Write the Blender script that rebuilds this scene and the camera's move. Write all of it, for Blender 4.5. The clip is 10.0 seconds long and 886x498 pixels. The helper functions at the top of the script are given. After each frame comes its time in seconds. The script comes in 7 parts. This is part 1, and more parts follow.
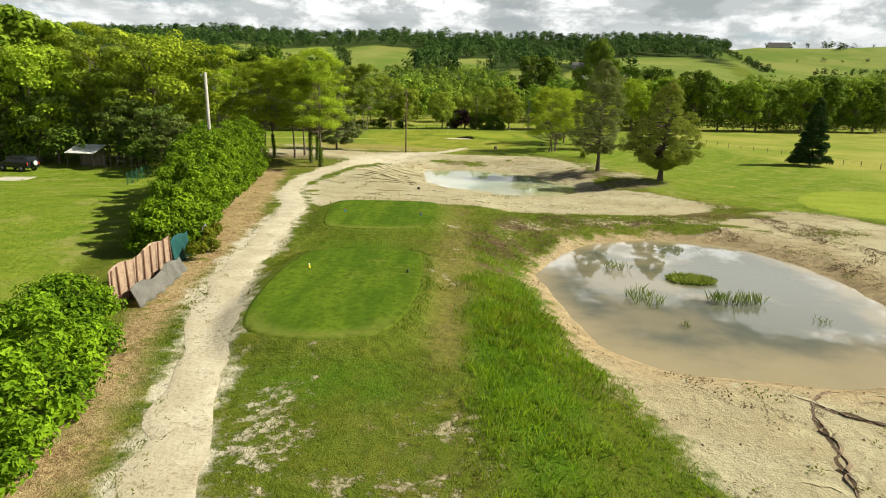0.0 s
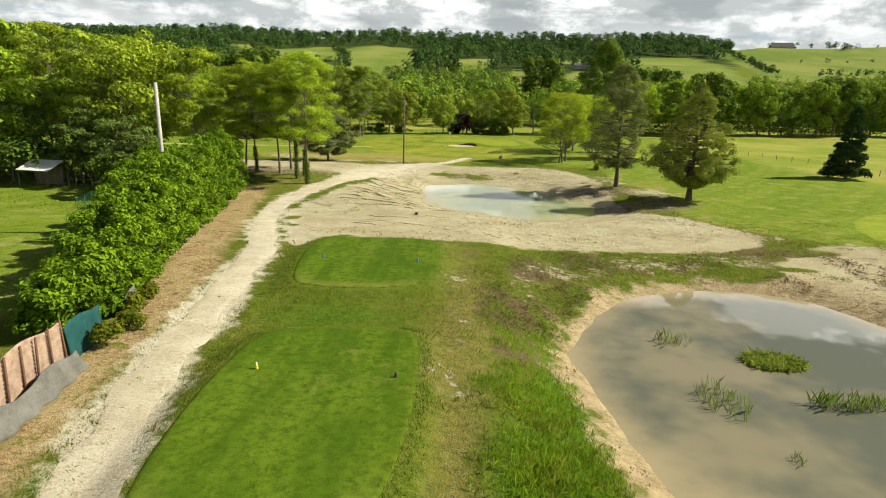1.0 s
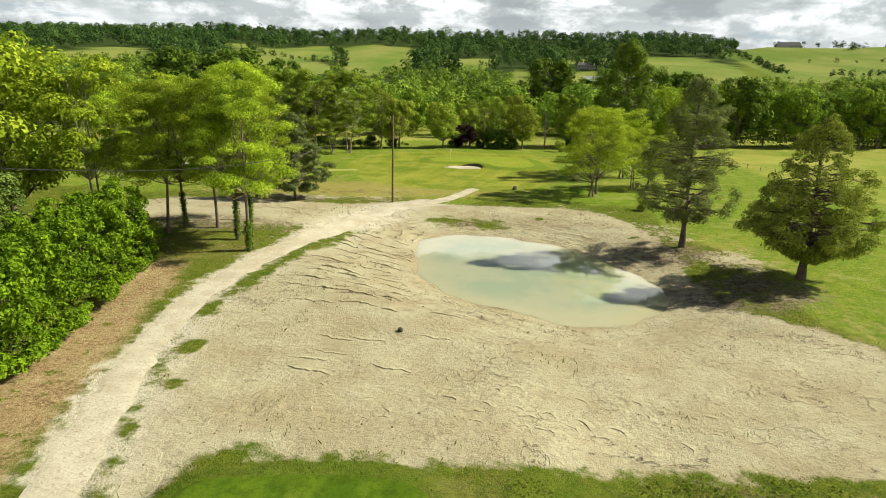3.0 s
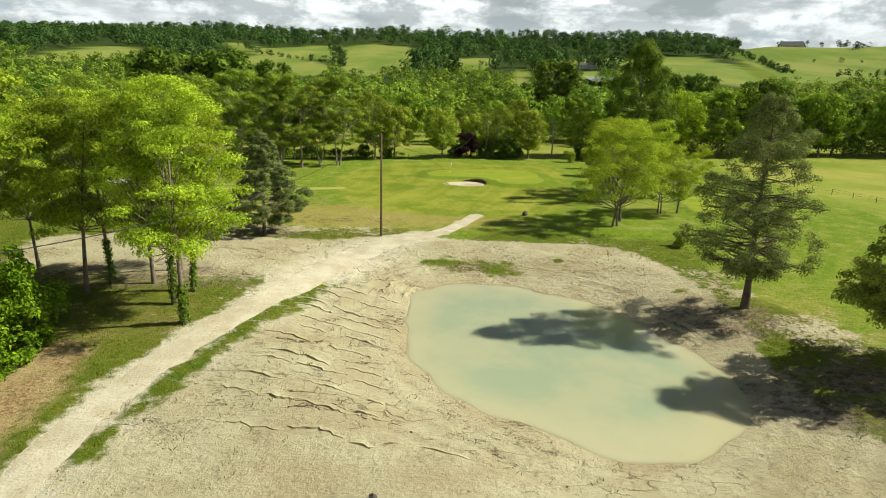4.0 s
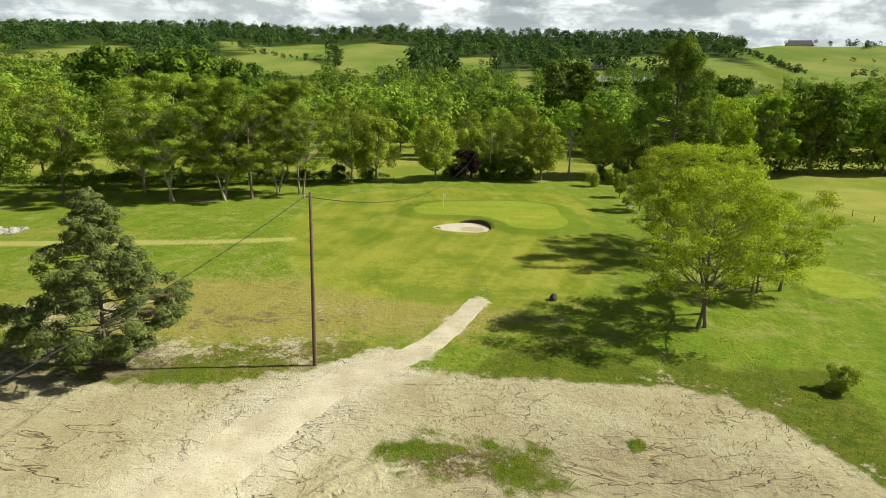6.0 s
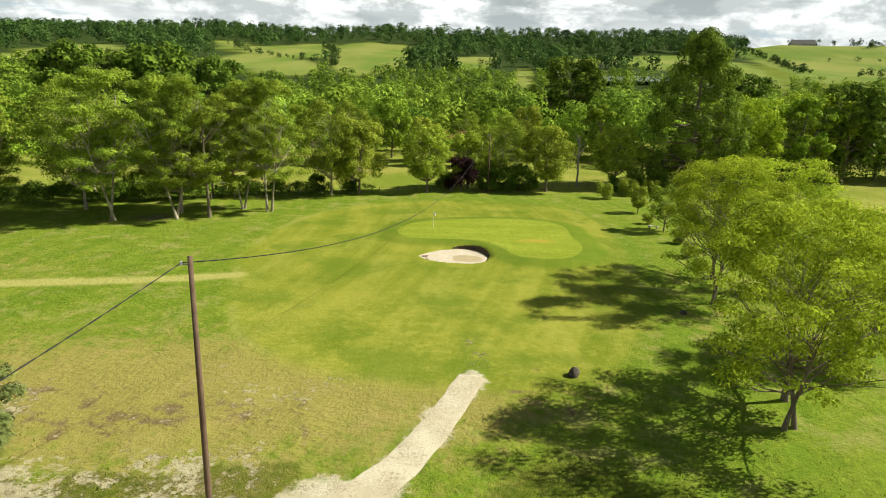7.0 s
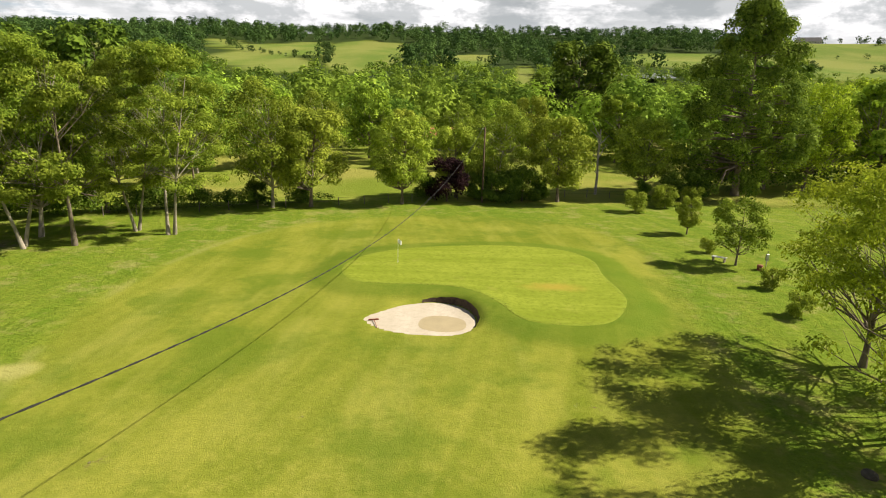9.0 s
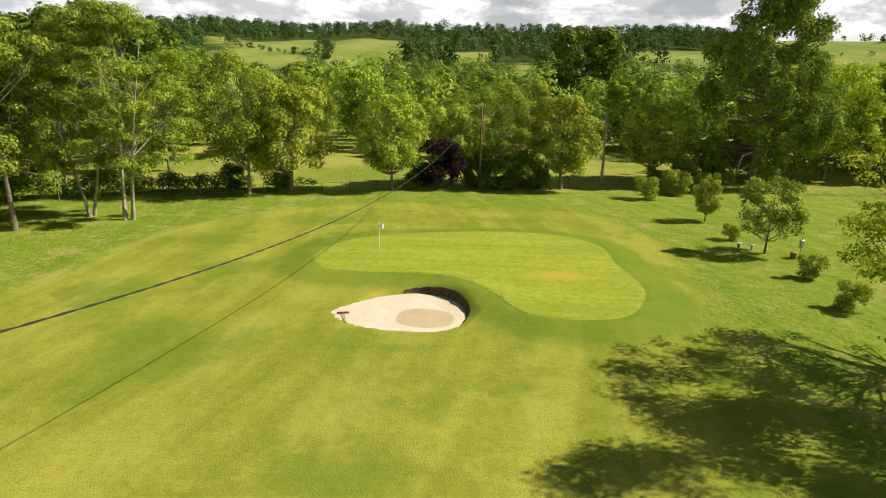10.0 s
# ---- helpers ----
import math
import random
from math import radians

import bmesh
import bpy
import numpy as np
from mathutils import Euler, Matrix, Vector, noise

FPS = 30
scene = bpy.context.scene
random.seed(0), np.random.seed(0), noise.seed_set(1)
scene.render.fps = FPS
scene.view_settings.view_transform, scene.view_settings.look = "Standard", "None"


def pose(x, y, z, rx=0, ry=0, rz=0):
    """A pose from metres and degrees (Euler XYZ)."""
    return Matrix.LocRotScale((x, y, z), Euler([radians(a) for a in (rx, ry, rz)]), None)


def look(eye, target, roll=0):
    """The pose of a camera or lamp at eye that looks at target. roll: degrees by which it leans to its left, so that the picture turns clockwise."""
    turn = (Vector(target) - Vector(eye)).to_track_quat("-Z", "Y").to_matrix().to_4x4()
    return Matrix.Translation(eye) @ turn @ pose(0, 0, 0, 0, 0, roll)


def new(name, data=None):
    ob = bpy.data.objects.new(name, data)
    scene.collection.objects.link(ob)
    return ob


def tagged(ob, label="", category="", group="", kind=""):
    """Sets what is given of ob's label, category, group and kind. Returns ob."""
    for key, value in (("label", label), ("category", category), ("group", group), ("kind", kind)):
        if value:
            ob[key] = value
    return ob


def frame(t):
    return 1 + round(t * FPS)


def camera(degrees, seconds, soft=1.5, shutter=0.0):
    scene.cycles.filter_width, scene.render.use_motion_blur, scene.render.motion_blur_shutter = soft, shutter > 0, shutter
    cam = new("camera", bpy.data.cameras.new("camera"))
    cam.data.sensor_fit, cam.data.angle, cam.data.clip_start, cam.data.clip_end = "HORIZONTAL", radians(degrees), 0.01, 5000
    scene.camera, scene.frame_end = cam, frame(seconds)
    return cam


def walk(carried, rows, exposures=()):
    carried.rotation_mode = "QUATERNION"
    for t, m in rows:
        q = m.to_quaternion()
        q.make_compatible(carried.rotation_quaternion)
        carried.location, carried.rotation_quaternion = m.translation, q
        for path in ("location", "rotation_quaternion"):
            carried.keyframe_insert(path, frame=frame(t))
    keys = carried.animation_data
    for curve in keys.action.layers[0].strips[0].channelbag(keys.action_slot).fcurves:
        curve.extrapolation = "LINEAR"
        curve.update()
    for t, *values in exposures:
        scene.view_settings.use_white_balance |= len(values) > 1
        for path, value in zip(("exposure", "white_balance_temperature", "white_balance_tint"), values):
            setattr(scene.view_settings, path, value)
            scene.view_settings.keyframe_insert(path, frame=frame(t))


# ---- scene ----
cam = camera(72.60, 10.0, soft=1.0)
PATH = [
    (0, (0.240, -9.115, 9.696), (0.2270, -7.1753, 9.2072), 1.61),
    (0.5, (0.120, -4.757, 10.151), (0.1064, -2.8181, 9.6624), 1.61),
    (1, (0.000, 0.000, 10.670), (-0.0149, 1.9395, 10.1817), 1.60),
    (1.5, (-0.179, 5.227, 11.233), (-0.1947, 7.1659, 10.7441), 1.61),
    (2, (-0.369, 10.791, 11.812), (-0.3845, 12.7301, 11.3224), 1.60),
    (2.5, (-0.386, 16.660, 12.406), (-0.4010, 18.5985, 11.9158), 1.60),
    (4, (-0.506, 35.647, 14.560), (-0.5194, 37.5850, 14.0661), 1.60),
    (4.5, (-0.396, 42.492, 15.121), (-0.4095, 44.4295, 14.6258), 1.60),
    (5, (-0.200, 49.507, 15.625), (-0.2138, 51.4440, 15.1285), 1.61),
    (5.5, (0.027, 56.673, 16.058), (0.0129, 58.6106, 15.5617), 1.62),
    (7, (1.325, 77.402, 16.304), (1.3124, 79.3390, 15.8077), 1.64),
    (7.5, (1.942, 84.304, 16.017), (1.9293, 86.2411, 15.5214), 1.64),
    (8, (2.474, 90.951, 15.481), (2.4624, 92.8888, 14.9857), 1.62),
    (8.5, (3.039, 96.893, 14.839), (3.0272, 98.8309, 14.3441), 1.60),
    (9, (3.560, 101.750, 13.925), (3.5486, 103.6877, 13.4305), 1.59),
    (9.5, (3.991, 105.208, 12.705), (3.9788, 107.1460, 12.2106), 1.57),
    (10, (4.487, 107.618, 11.354), (4.4719, 109.5560, 10.8577), 1.58),
]
EXPOSURE, SKY, CLOUD_SCALE, CLOUD_SEED = 0.68, 0.07, 1.1, 3.0

walk(cam, [(t, look(eye, target, roll)) for t, eye, target, roll in PATH], exposures=(
    (0, EXPOSURE - 0.08, 6500, 8), (2.5, EXPOSURE - 0.08, 6450, 8), (4, EXPOSURE - 0.12, 6300, 5), (5.5, EXPOSURE - 0.22, 6300, 6),
    (7, EXPOSURE + 0.03, 6450, 6), (8.5, EXPOSURE + 0.02, 6550, 12), (10, EXPOSURE + 0.07, 6600, 15)))

# ---- light ----
SUN_AZ, SUN_EL = radians(80), radians(40)      # azimuth from +y towards +x
sun_dir = Vector((math.sin(SUN_AZ) * math.cos(SUN_EL), math.cos(SUN_AZ) * math.cos(SUN_EL), math.sin(SUN_EL)))
sun = new("sun", bpy.data.lights.new("sun", "SUN"))
sun.data.energy, sun.data.angle, sun.data.color = 5.0, radians(0.6), (1.0, 0.945, 0.77)
sun.matrix_world = look(sun_dir * 300, (0, 0, 0))


class Nodes:
    """A small writer of node trees."""

    def __init__(self, tree):
        self.tree = tree

    def add(self, kind, **inputs):
        node = self.tree.nodes.new(kind)
        for key, value in inputs.items():
            self.set(node.inputs[key.replace("_", " ")], value)
        return node

    def set(self, socket, value):
        if isinstance(value, bpy.types.NodeSocket):
            self.tree.links.new(value, socket)
        elif isinstance(value, tuple) and socket.type == "RGBA" and len(value) == 3:
            socket.default_value = (*value, 1)
        else:
            socket.default_value = value

    def math(self, op, a, b=0.0, c=0.0, clamp=False):
        node = self.tree.nodes.new("ShaderNodeMath")
        node.operation, node.use_clamp = op, clamp
        for i, v in enumerate((a, b, c)):
            self.set(node.inputs[i], v)
        return node.outputs[0]

    def mix(self, fac, a, b):
        node = self.tree.nodes.new("ShaderNodeMix")
        node.data_type = "RGBA"
        for key, v in ((0, fac), (6, a), (7, b)):
            self.set(node.inputs[key], v)
        return node.outputs[2]

    def noise(self, vec, scale, detail=3.0, rough=0.55, lo=None, hi=None):
        node = self.add("ShaderNodeTexNoise", Vector=vec, Scale=scale, Detail=detail, Roughness=rough)
        return node.outputs[0] if lo is None else self.span(node.outputs[0], lo, hi)

    def span(self, v, lo, hi, a=0.0, b=1.0, smooth=True):
        node = self.tree.nodes.new("ShaderNodeMapRange")
        node.interpolation_type = "SMOOTHSTEP" if smooth else "LINEAR"
        for i, x in enumerate((v, lo, hi, a, b)):
            self.set(node.inputs[i], x)
        return node.outputs[0]

    def attr(self, name):
        node = self.tree.nodes.new("ShaderNodeAttribute")
        node.attribute_name = name
        return node.outputs["Fac"]

    def scaled(self, vec, sx, sy, sz):
        node = self.tree.nodes.new("ShaderNodeVectorMath")
        node.operation = "MULTIPLY"
        self.set(node.inputs[0], vec)
        node.inputs[1].default_value = (sx, sy, sz)
        return node.outputs[0]


world = bpy.data.worlds.new("sky")
scene.world = world
world.use_nodes = True
world.node_tree.nodes.clear()
w = Nodes(world.node_tree)
sky = w.add("ShaderNodeTexSky")
sky.sky_type, sky.sun_disc, sky.sun_elevation, sky.sun_rotation = "NISHITA", False, SUN_EL, SUN_AZ
sky.air_density, sky.dust_density = 1.0, 1.5
way = w.add("ShaderNodeTexCoord").outputs["Generated"]
parts = w.add("ShaderNodeSeparateXYZ", Vector=way).outputs
# clouds lie on a flat deck: the direction is divided by its height
lift = w.math("ADD", w.math("MAXIMUM", parts[2], 0.0), 0.10)
deck = w.add("ShaderNodeCombineXYZ", X=w.math("DIVIDE", parts[0], lift), Y=w.math("DIVIDE", parts[1], lift), Z=CLOUD_SEED).outputs[0]
high = w.span(parts[2], 0.10, 0.26)
top = w.span(parts[2], 0.30, 0.60)
# heaped clouds stand close together towards the horizon and thin out overhead
cover = w.noise(deck, CLOUD_SCALE, 9.0, 0.58, w.span(parts[2], 0.12, 0.42, 0.30, 0.60), w.span(parts[2], 0.12, 0.42, 0.42, 0.64))
heaps = w.noise(w.scaled(way, 1.0, 1.0, 1.9), 11.0, 8.0, 0.62, 0.43, 0.57)
base = w.math("MULTIPLY", w.noise(w.scaled(way, 1.0, 1.0, 4.0), 5.0, 6.0, 0.58, 0.44, 0.58), w.span(parts[2], 0.05, 0.13, 0.25, 1.0))
body = w.math("MULTIPLY", w.math("ADD", w.math("MULTIPLY", heaps, 0.70), 0.30), w.math("SUBTRACT", 1.0, w.math("MULTIPLY", base, 0.72)))
bright = w.mix(top, w.mix(high, (9.6, 9.7, 9.65), (22.0, 21.9, 21.5)), (3.4, 3.4, 3.35))
shade = w.mix(high, (3.6, 4.0, 4.1), (1.1, 1.2, 1.3))
cloud = w.mix(w.math("MAXIMUM", body, w.math("MULTIPLY", high, 0.55)), shade, bright)
blue = w.mix(0.75, sky.outputs[0], w.mix(high, (4.6, 5.5, 6.1), (0.6, 0.8, 1.1)))
back = w.add("ShaderNodeBackground", Color=w.mix(cover, blue, cloud), Strength=SKY)
w.set(w.add("ShaderNodeOutputWorld").inputs["Surface"], back.outputs[0])


# ---- materials ----
def material(name):
    m = bpy.data.materials.new(name)
    m.use_nodes = True
    m.node_tree.nodes.clear()
    n = Nodes(m.node_tree)
    out = n.add("ShaderNodeOutputMaterial")
    pos = n.add("ShaderNodeTexCoord").outputs["Object"]
    return m, n, out, pos


def principled(n, out, color, rough=0.9, bump=None, strength=0.4, distance=0.05, metal=0.0, spec=0.3):
    b = n.add("ShaderNodeBsdfPrincipled", Base_Color=color, Roughness=rough, Metallic=metal)
    b.inputs["Specular IOR Level"].default_value = spec
    if bump is not None:
        n.set(b.inputs["Normal"], n.add("ShaderNodeBump", Strength=strength, Distance=distance, Height=bump).outputs[0])
    n.set(out.inputs["Surface"], b.outputs[0])
    return b


def plain(name, color, rough=0.7, metal=0.0, vary=0.25, scale=3.0, grain=(1, 1, 1), bump=0.3):
    """Colour with stains and grain at two scales."""
    m, n, out, pos = material(name)
    coarse = n.noise(pos, scale, 4.0)
    fine = n.noise(n.scaled(pos, *grain), scale * 9, 3.0)
    f = n.math("ADD", n.math("MULTIPLY", coarse, 0.6), n.math("MULTIPLY", fine, 0.4))
    dark = tuple(c * (1 - vary) for c in color)
    light = tuple(min(1, c * (1 + vary)) for c in color)
    principled(n, out, n.mix(n.span(f, 0.3, 0.7), dark, light), rough, fine, bump, 0.02, metal)
    return m


def leafy(name, dark, light, lit=0.45, gloss=0.25, patch=0.45, each_leaf=0.60):
    """Leaves: a colour for each leaf, lit through from behind, with a dull shine."""
    m, n, out, pos = material(name)
    rnd = n.add("ShaderNodeNewGeometry").outputs["Random Per Island"]
    big = n.noise(pos, patch, 2.0, 0.5, 0.35, 0.65)
    f = n.math("ADD", n.math("MULTIPLY", rnd, each_leaf), n.math("MULTIPLY", big, 1 - each_leaf))
    each = n.add("ShaderNodeObjectInfo").outputs["Random"]
    hue = n.add("ShaderNodeHueSaturation", Hue=n.math("ADD", n.math("MULTIPLY", each, 0.014), 0.496), Saturation=1.0,
                Value=n.math("ADD", n.math("MULTIPLY", each, 0.3), 0.85), Color=n.mix(f, dark, light)).outputs[0]
    diff = n.add("ShaderNodeBsdfDiffuse", Color=hue)
    tran = n.add("ShaderNodeBsdfTranslucent", Color=hue)
    shine = n.add("ShaderNodeBsdfGlossy", Color=(0.9, 0.95, 0.9), Roughness=0.6)
    a = n.add("ShaderNodeMixShader", Fac=lit)
    n.set(a.inputs[1], diff.outputs[0]), n.set(a.inputs[2], tran.outputs[0])
    fres = n.math("MULTIPLY", n.add("ShaderNodeFresnel", IOR=1.4).outputs[0], gloss * 0.16)
    b = n.add("ShaderNodeMixShader", Fac=fres)
    n.set(b.inputs[1], a.outputs[0]), n.set(b.inputs[2], shine.outputs[0])
    n.set(out.inputs["Surface"], b.outputs[0])
    return m


CLAY_A, CLAY_B, CLAY_C = (0.455, 0.410, 0.268), (0.385, 0.328, 0.198), (0.16, 0.122, 0.076)
GRASS_A, GRASS_B, GRASS_C = (0.074, 0.132, 0.009), (0.178, 0.205, 0.022), (0.270, 0.220, 0.070)
MOWN_A, MOWN_B = (0.132, 0.212, 0.017), (0.236, 0.284, 0.034)


def clay_color(n, pos):
    big = n.noise(pos, 0.22, 4.0, 0.6, 0.35, 0.68)
    fine = n.math("MULTIPLY", n.noise(pos, 4.5, 6.0, 0.75, 0.46, 0.70), n.noise(pos, 0.5, 3.0, 0.6, 0.32, 0.62))
    return n.mix(n.math("MULTIPLY", fine, 0.62), n.mix(big, CLAY_A, CLAY_B), CLAY_C)


def make_ground():
    m, n, out, pos = material("ground_mat")
    wob = n.math("SUBTRACT", n.noise(pos, 0.9, 5.0, 0.7), 0.5)
    wob2 = n.math("SUBTRACT", n.noise(pos, 0.25, 3.0, 0.6), 0.5)
    ragged = n.math("ADD", n.math("MULTIPLY", wob, 2.6), n.math("MULTIPLY", wob2, 2.4))

    def zone(name, width=0.35, rag=1.0):
        return n.span(n.math("ADD", n.attr(name), n.math("MULTIPLY", ragged, rag)), -width, width)

    # grass: lush, plain and dry at several scales
    g1, g2, g3 = n.noise(pos, 0.11, 4.0, 0.6, 0.33, 0.66), n.noise(pos, 0.8, 4.0, 0.65, 0.35, 0.68), n.noise(pos, 9.0, 3.0, 0.7, 0.3, 0.7)
    grass = n.mix(g2, n.mix(g1, GRASS_A, GRASS_B), n.mix(g1, GRASS_B, GRASS_A))
    dry = n.math("MULTIPLY", n.span(n.math("ADD", n.math("ADD", n.attr("dry"), n.math("MULTIPLY", wob, 1.3)), n.math("MULTIPLY", wob2, 0.9)), 0.25, 0.85), 0.8)
    grass = n.mix(dry, grass, GRASS_C)
    olive = n.math("MULTIPLY", n.noise(pos, 0.7, 6.0, 0.75, 0.48, 0.62), 0.55)
    grass = n.mix(olive, grass, (0.190, 0.185, 0.028))
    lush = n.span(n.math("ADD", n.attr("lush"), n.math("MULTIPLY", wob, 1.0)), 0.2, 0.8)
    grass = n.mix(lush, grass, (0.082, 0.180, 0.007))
    g4 = n.noise(pos, 3.2, 6.0, 0.78, 0.40, 0.66)
    grass = n.mix(n.math("MULTIPLY", g4, 0.58), grass, (0.036, 0.068, 0.006))
    grass = n.mix(n.math("MULTIPLY", n.math("MULTIPLY", g3, n.noise(pos, 26.0, 2.0, 0.6, 0.45, 0.6)), 0.36), grass, (0.25, 0.235, 0.06))
    # mown turf, with faint bands from the mower
    place = n.add("ShaderNodeSeparateXYZ", Vector=pos).outputs
    away = n.math("SUBTRACT", place[1], 150.0)
    swath = n.add("ShaderNodeCombineXYZ", X=n.math("ADD", place[0], n.math("MULTIPLY", n.math("MULTIPLY", away, away), 0.006)), Y=n.math("MULTIPLY", place[1], 0.05)).outputs[0]
    band = n.noise(swath, 0.42, 3.0, 0.55, 0.36, 0.64)
    mown = n.mix(n.math("MULTIPLY", n.math("ADD", band, g2), 0.5), MOWN_A, MOWN_B)
    speck = n.math("ADD", n.math("MULTIPLY", n.noise(pos, 3.0, 6.0, 0.82, 0.42, 0.62), 0.36), n.math("MULTIPLY", n.noise(pos, 13.0, 3.0, 0.8, 0.45, 0.62), 0.34))
    mown = n.mix(speck, mown, (0.075, 0.115, 0.010))
    mown = n.mix(n.math("MULTIPLY", n.noise(pos, 0.3, 5.0, 0.75, 0.50, 0.68), 0.65), mown, (0.31, 0.285, 0.095))
    apron = n.mix(n.math("MULTIPLY", n.math("ADD", band, g1), 0.5), (0.165, 0.205, 0.018), (0.300, 0.305, 0.044))
    apron = n.mix(n.math("MULTIPLY", speck, 0.55), apron, (0.080, 0.110, 0.012))
    apron = n.mix(n.math("MULTIPLY", n.noise(n.scaled(pos, 1.0, 0.22, 1.0), 0.28, 5.0, 0.65, 0.47, 0.70), 0.40), apron, (0.34, 0.33, 0.070))
    apron = n.mix(n.math("MULTIPLY", n.noise(pos, 1.1, 7.0, 0.78, 0.47, 0.62), n.math("ADD", n.math("MULTIPLY", n.attr("straw"), 0.34), 0.08)), apron, (0.40, 0.37, 0.075))
    apron = n.mix(n.math("MULTIPLY", n.noise(pos, 0.14, 5.0, 0.65, 0.46, 0.64), 0.62), apron, (0.105, 0.165, 0.014))
    mown = n.mix(n.math("MULTIPLY", n.span(n.math("ADD", n.attr("dry"), n.math("MULTIPLY", wob, 1.6)), 0.35, 0.9), 0.7), mown, (0.33, 0.26, 0.085))
    near_green = n.span(n.math("ADD", n.attr("near"), n.math("MULTIPLY", ragged, 0.6)), -1.6, 1.2)
    mown = n.mix(near_green, mown, apron)
    # collar turf round the green, darkened to include the shadow of its mound
    collar_shade = n.math("MULTIPLY", n.span(n.math("ADD", n.attr("collar_shade"), n.math("MULTIPLY", wob, 0.8)), -3.0, -1.6), 0.5)
    mown = n.mix(collar_shade, mown, (0.095, 0.165, 0.013))
    mown = n.mix(n.math("MULTIPLY", n.span(n.math("ADD", n.attr("trail"), n.math("MULTIPLY", wob, 0.6)), -0.5, 0.4), 0.85), mown, (0.40, 0.37, 0.12))
    rim = n.span(n.math("ABSOLUTE", n.math("ADD", n.attr("near"), n.math("MULTIPLY", wob, 0.5))), 0.0, 0.6, 0.42, 0.0)
    rim = n.math("MULTIPLY", rim, n.math("MULTIPLY", n.span(place[0], -7.0, -12.0), n.noise(pos, 0.2, 3.0, 0.6, 0.40, 0.55)))
    mown = n.mix(rim, mown, (0.29, 0.29, 0.085))
    grass = n.mix(zone("fair", 0.8, 0.7), grass, mown)
    # meadow and fields
    meadow = n.mix(n.noise(pos, 0.045, 5.0, 0.65, 0.35, 0.65), (0.190, 0.245, 0.030), (0.320, 0.310, 0.070))
    grass = n.mix(zone("meadow", 1.0), grass, meadow)
    field = n.mix(n.noise(n.scaled(pos, 1, 0.4, 1), 0.012, 5.0, 0.6, 0.35, 0.65), (0.135, 0.195, 0.034), (0.225, 0.245, 0.062))
    grass = n.mix(zone("field", 4.0), grass, field)
    # a darker green wherever the far woods stand
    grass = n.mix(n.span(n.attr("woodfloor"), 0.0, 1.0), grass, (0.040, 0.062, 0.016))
    weeds = n.span(n.math("ADD", n.attr("brown"), n.math("ADD", n.math("MULTIPLY", wob, 1.7), n.math("MULTIPLY", wob2, 1.2))), 0.42, 0.72)
    grass = n.mix(n.math("MULTIPLY", weeds, 0.85), grass, n.mix(g3, (0.095, 0.060, 0.035), (0.21, 0.145, 0.085)))
    # brown litter below the hedge
    litter = n.mix(n.noise(pos, 5.0, 5.0, 0.8, 0.36, 0.62), (0.19, 0.115, 0.055), (0.50, 0.36, 0.185))
    litter = n.mix(n.noise(pos, 0.6, 4.0, 0.65, 0.40, 0.62), litter, n.mix(g3, (0.33, 0.235, 0.105), (0.53, 0.41, 0.22)))
    color = n.mix(n.math("MULTIPLY", zone("soil", 0.8, 0.9), n.noise(pos, 1.6, 5.0, 0.75, 0.34, 0.46)), grass, litter)
    # bare clay, solid or in patches
    clay = clay_color(n, pos)
    clay = n.mix(n.math("MULTIPLY", n.noise(pos, 0.75, 7.0, 0.72, 0.50, 0.68), 0.42), clay, (0.32, 0.255, 0.155))
    # shrinkage cracks and rills: wandering lines, mostly across the slope
    def lines(sx, sy, scale, width):
        v = n.noise(n.scaled(pos, sx, sy, 1.0), scale, 5.0, 0.62)
        return n.span(n.math("ABSOLUTE", n.math("SUBTRACT", v, 0.5)), 0.0, width, 1.0, 0.0)

    crack = n.math("MAXIMUM", n.math("MULTIPLY", lines(0.35, 1.3, 0.55, 0.012), n.noise(pos, 0.13, 2.0, 0.5, 0.56, 0.64)),
                   n.math("MULTIPLY", lines(1.2, 0.5, 0.75, 0.011), n.noise(pos, 0.19, 2.0, 0.5, 0.54, 0.62)))
    crack = n.math("MULTIPLY", crack, n.noise(pos, 0.9, 2.0, 0.5, 0.42, 0.62))
    rill = n.math("MULTIPLY", lines(0.26, 1.0, 0.30, 0.0075), n.noise(pos, 0.22, 3.0, 0.6, 0.47, 0.58))
    crack = n.math("MULTIPLY", crack, n.attr("crust"))
    # polygons where the mud has dried and shrunk
    bent = n.tree.nodes.new("ShaderNodeVectorMath")
    bent.operation = "ADD"
    n.set(bent.inputs[0], n.scaled(pos, 0.62, 1.0, 0.0))
    n.set(bent.inputs[1], n.add("ShaderNodeCombineXYZ", X=n.math("MULTIPLY", wob, 1.5), Y=n.math("MULTIPLY", n.math("SUBTRACT", n.noise(n.scaled(pos, 1.3, 0.9, 0.0), 0.8, 4.0, 0.6), 0.5), 1.5)).outputs[0])
    cell = n.add("ShaderNodeTexVoronoi", Vector=bent.outputs[0], Scale=0.95)
    cell.feature = "DISTANCE_TO_EDGE"
    shrink = n.math("MULTIPLY", n.span(cell.outputs[0], 0.0, 0.036, 1.0, 0.0), n.math("MULTIPLY", n.noise(pos, 0.15, 3.0, 0.6, 0.48, 0.60), n.noise(pos, 0.7, 3.0, 0.6, 0.44, 0.60)))
    crack = n.math("MAXIMUM", n.math("MULTIPLY", crack, 0.6), n.math("MULTIPLY", shrink, n.math("MULTIPLY", n.attr("crust"), 0.45)))
    crack = n.math("MAXIMUM", crack, n.math("MULTIPLY", rill, n.attr("rill")))
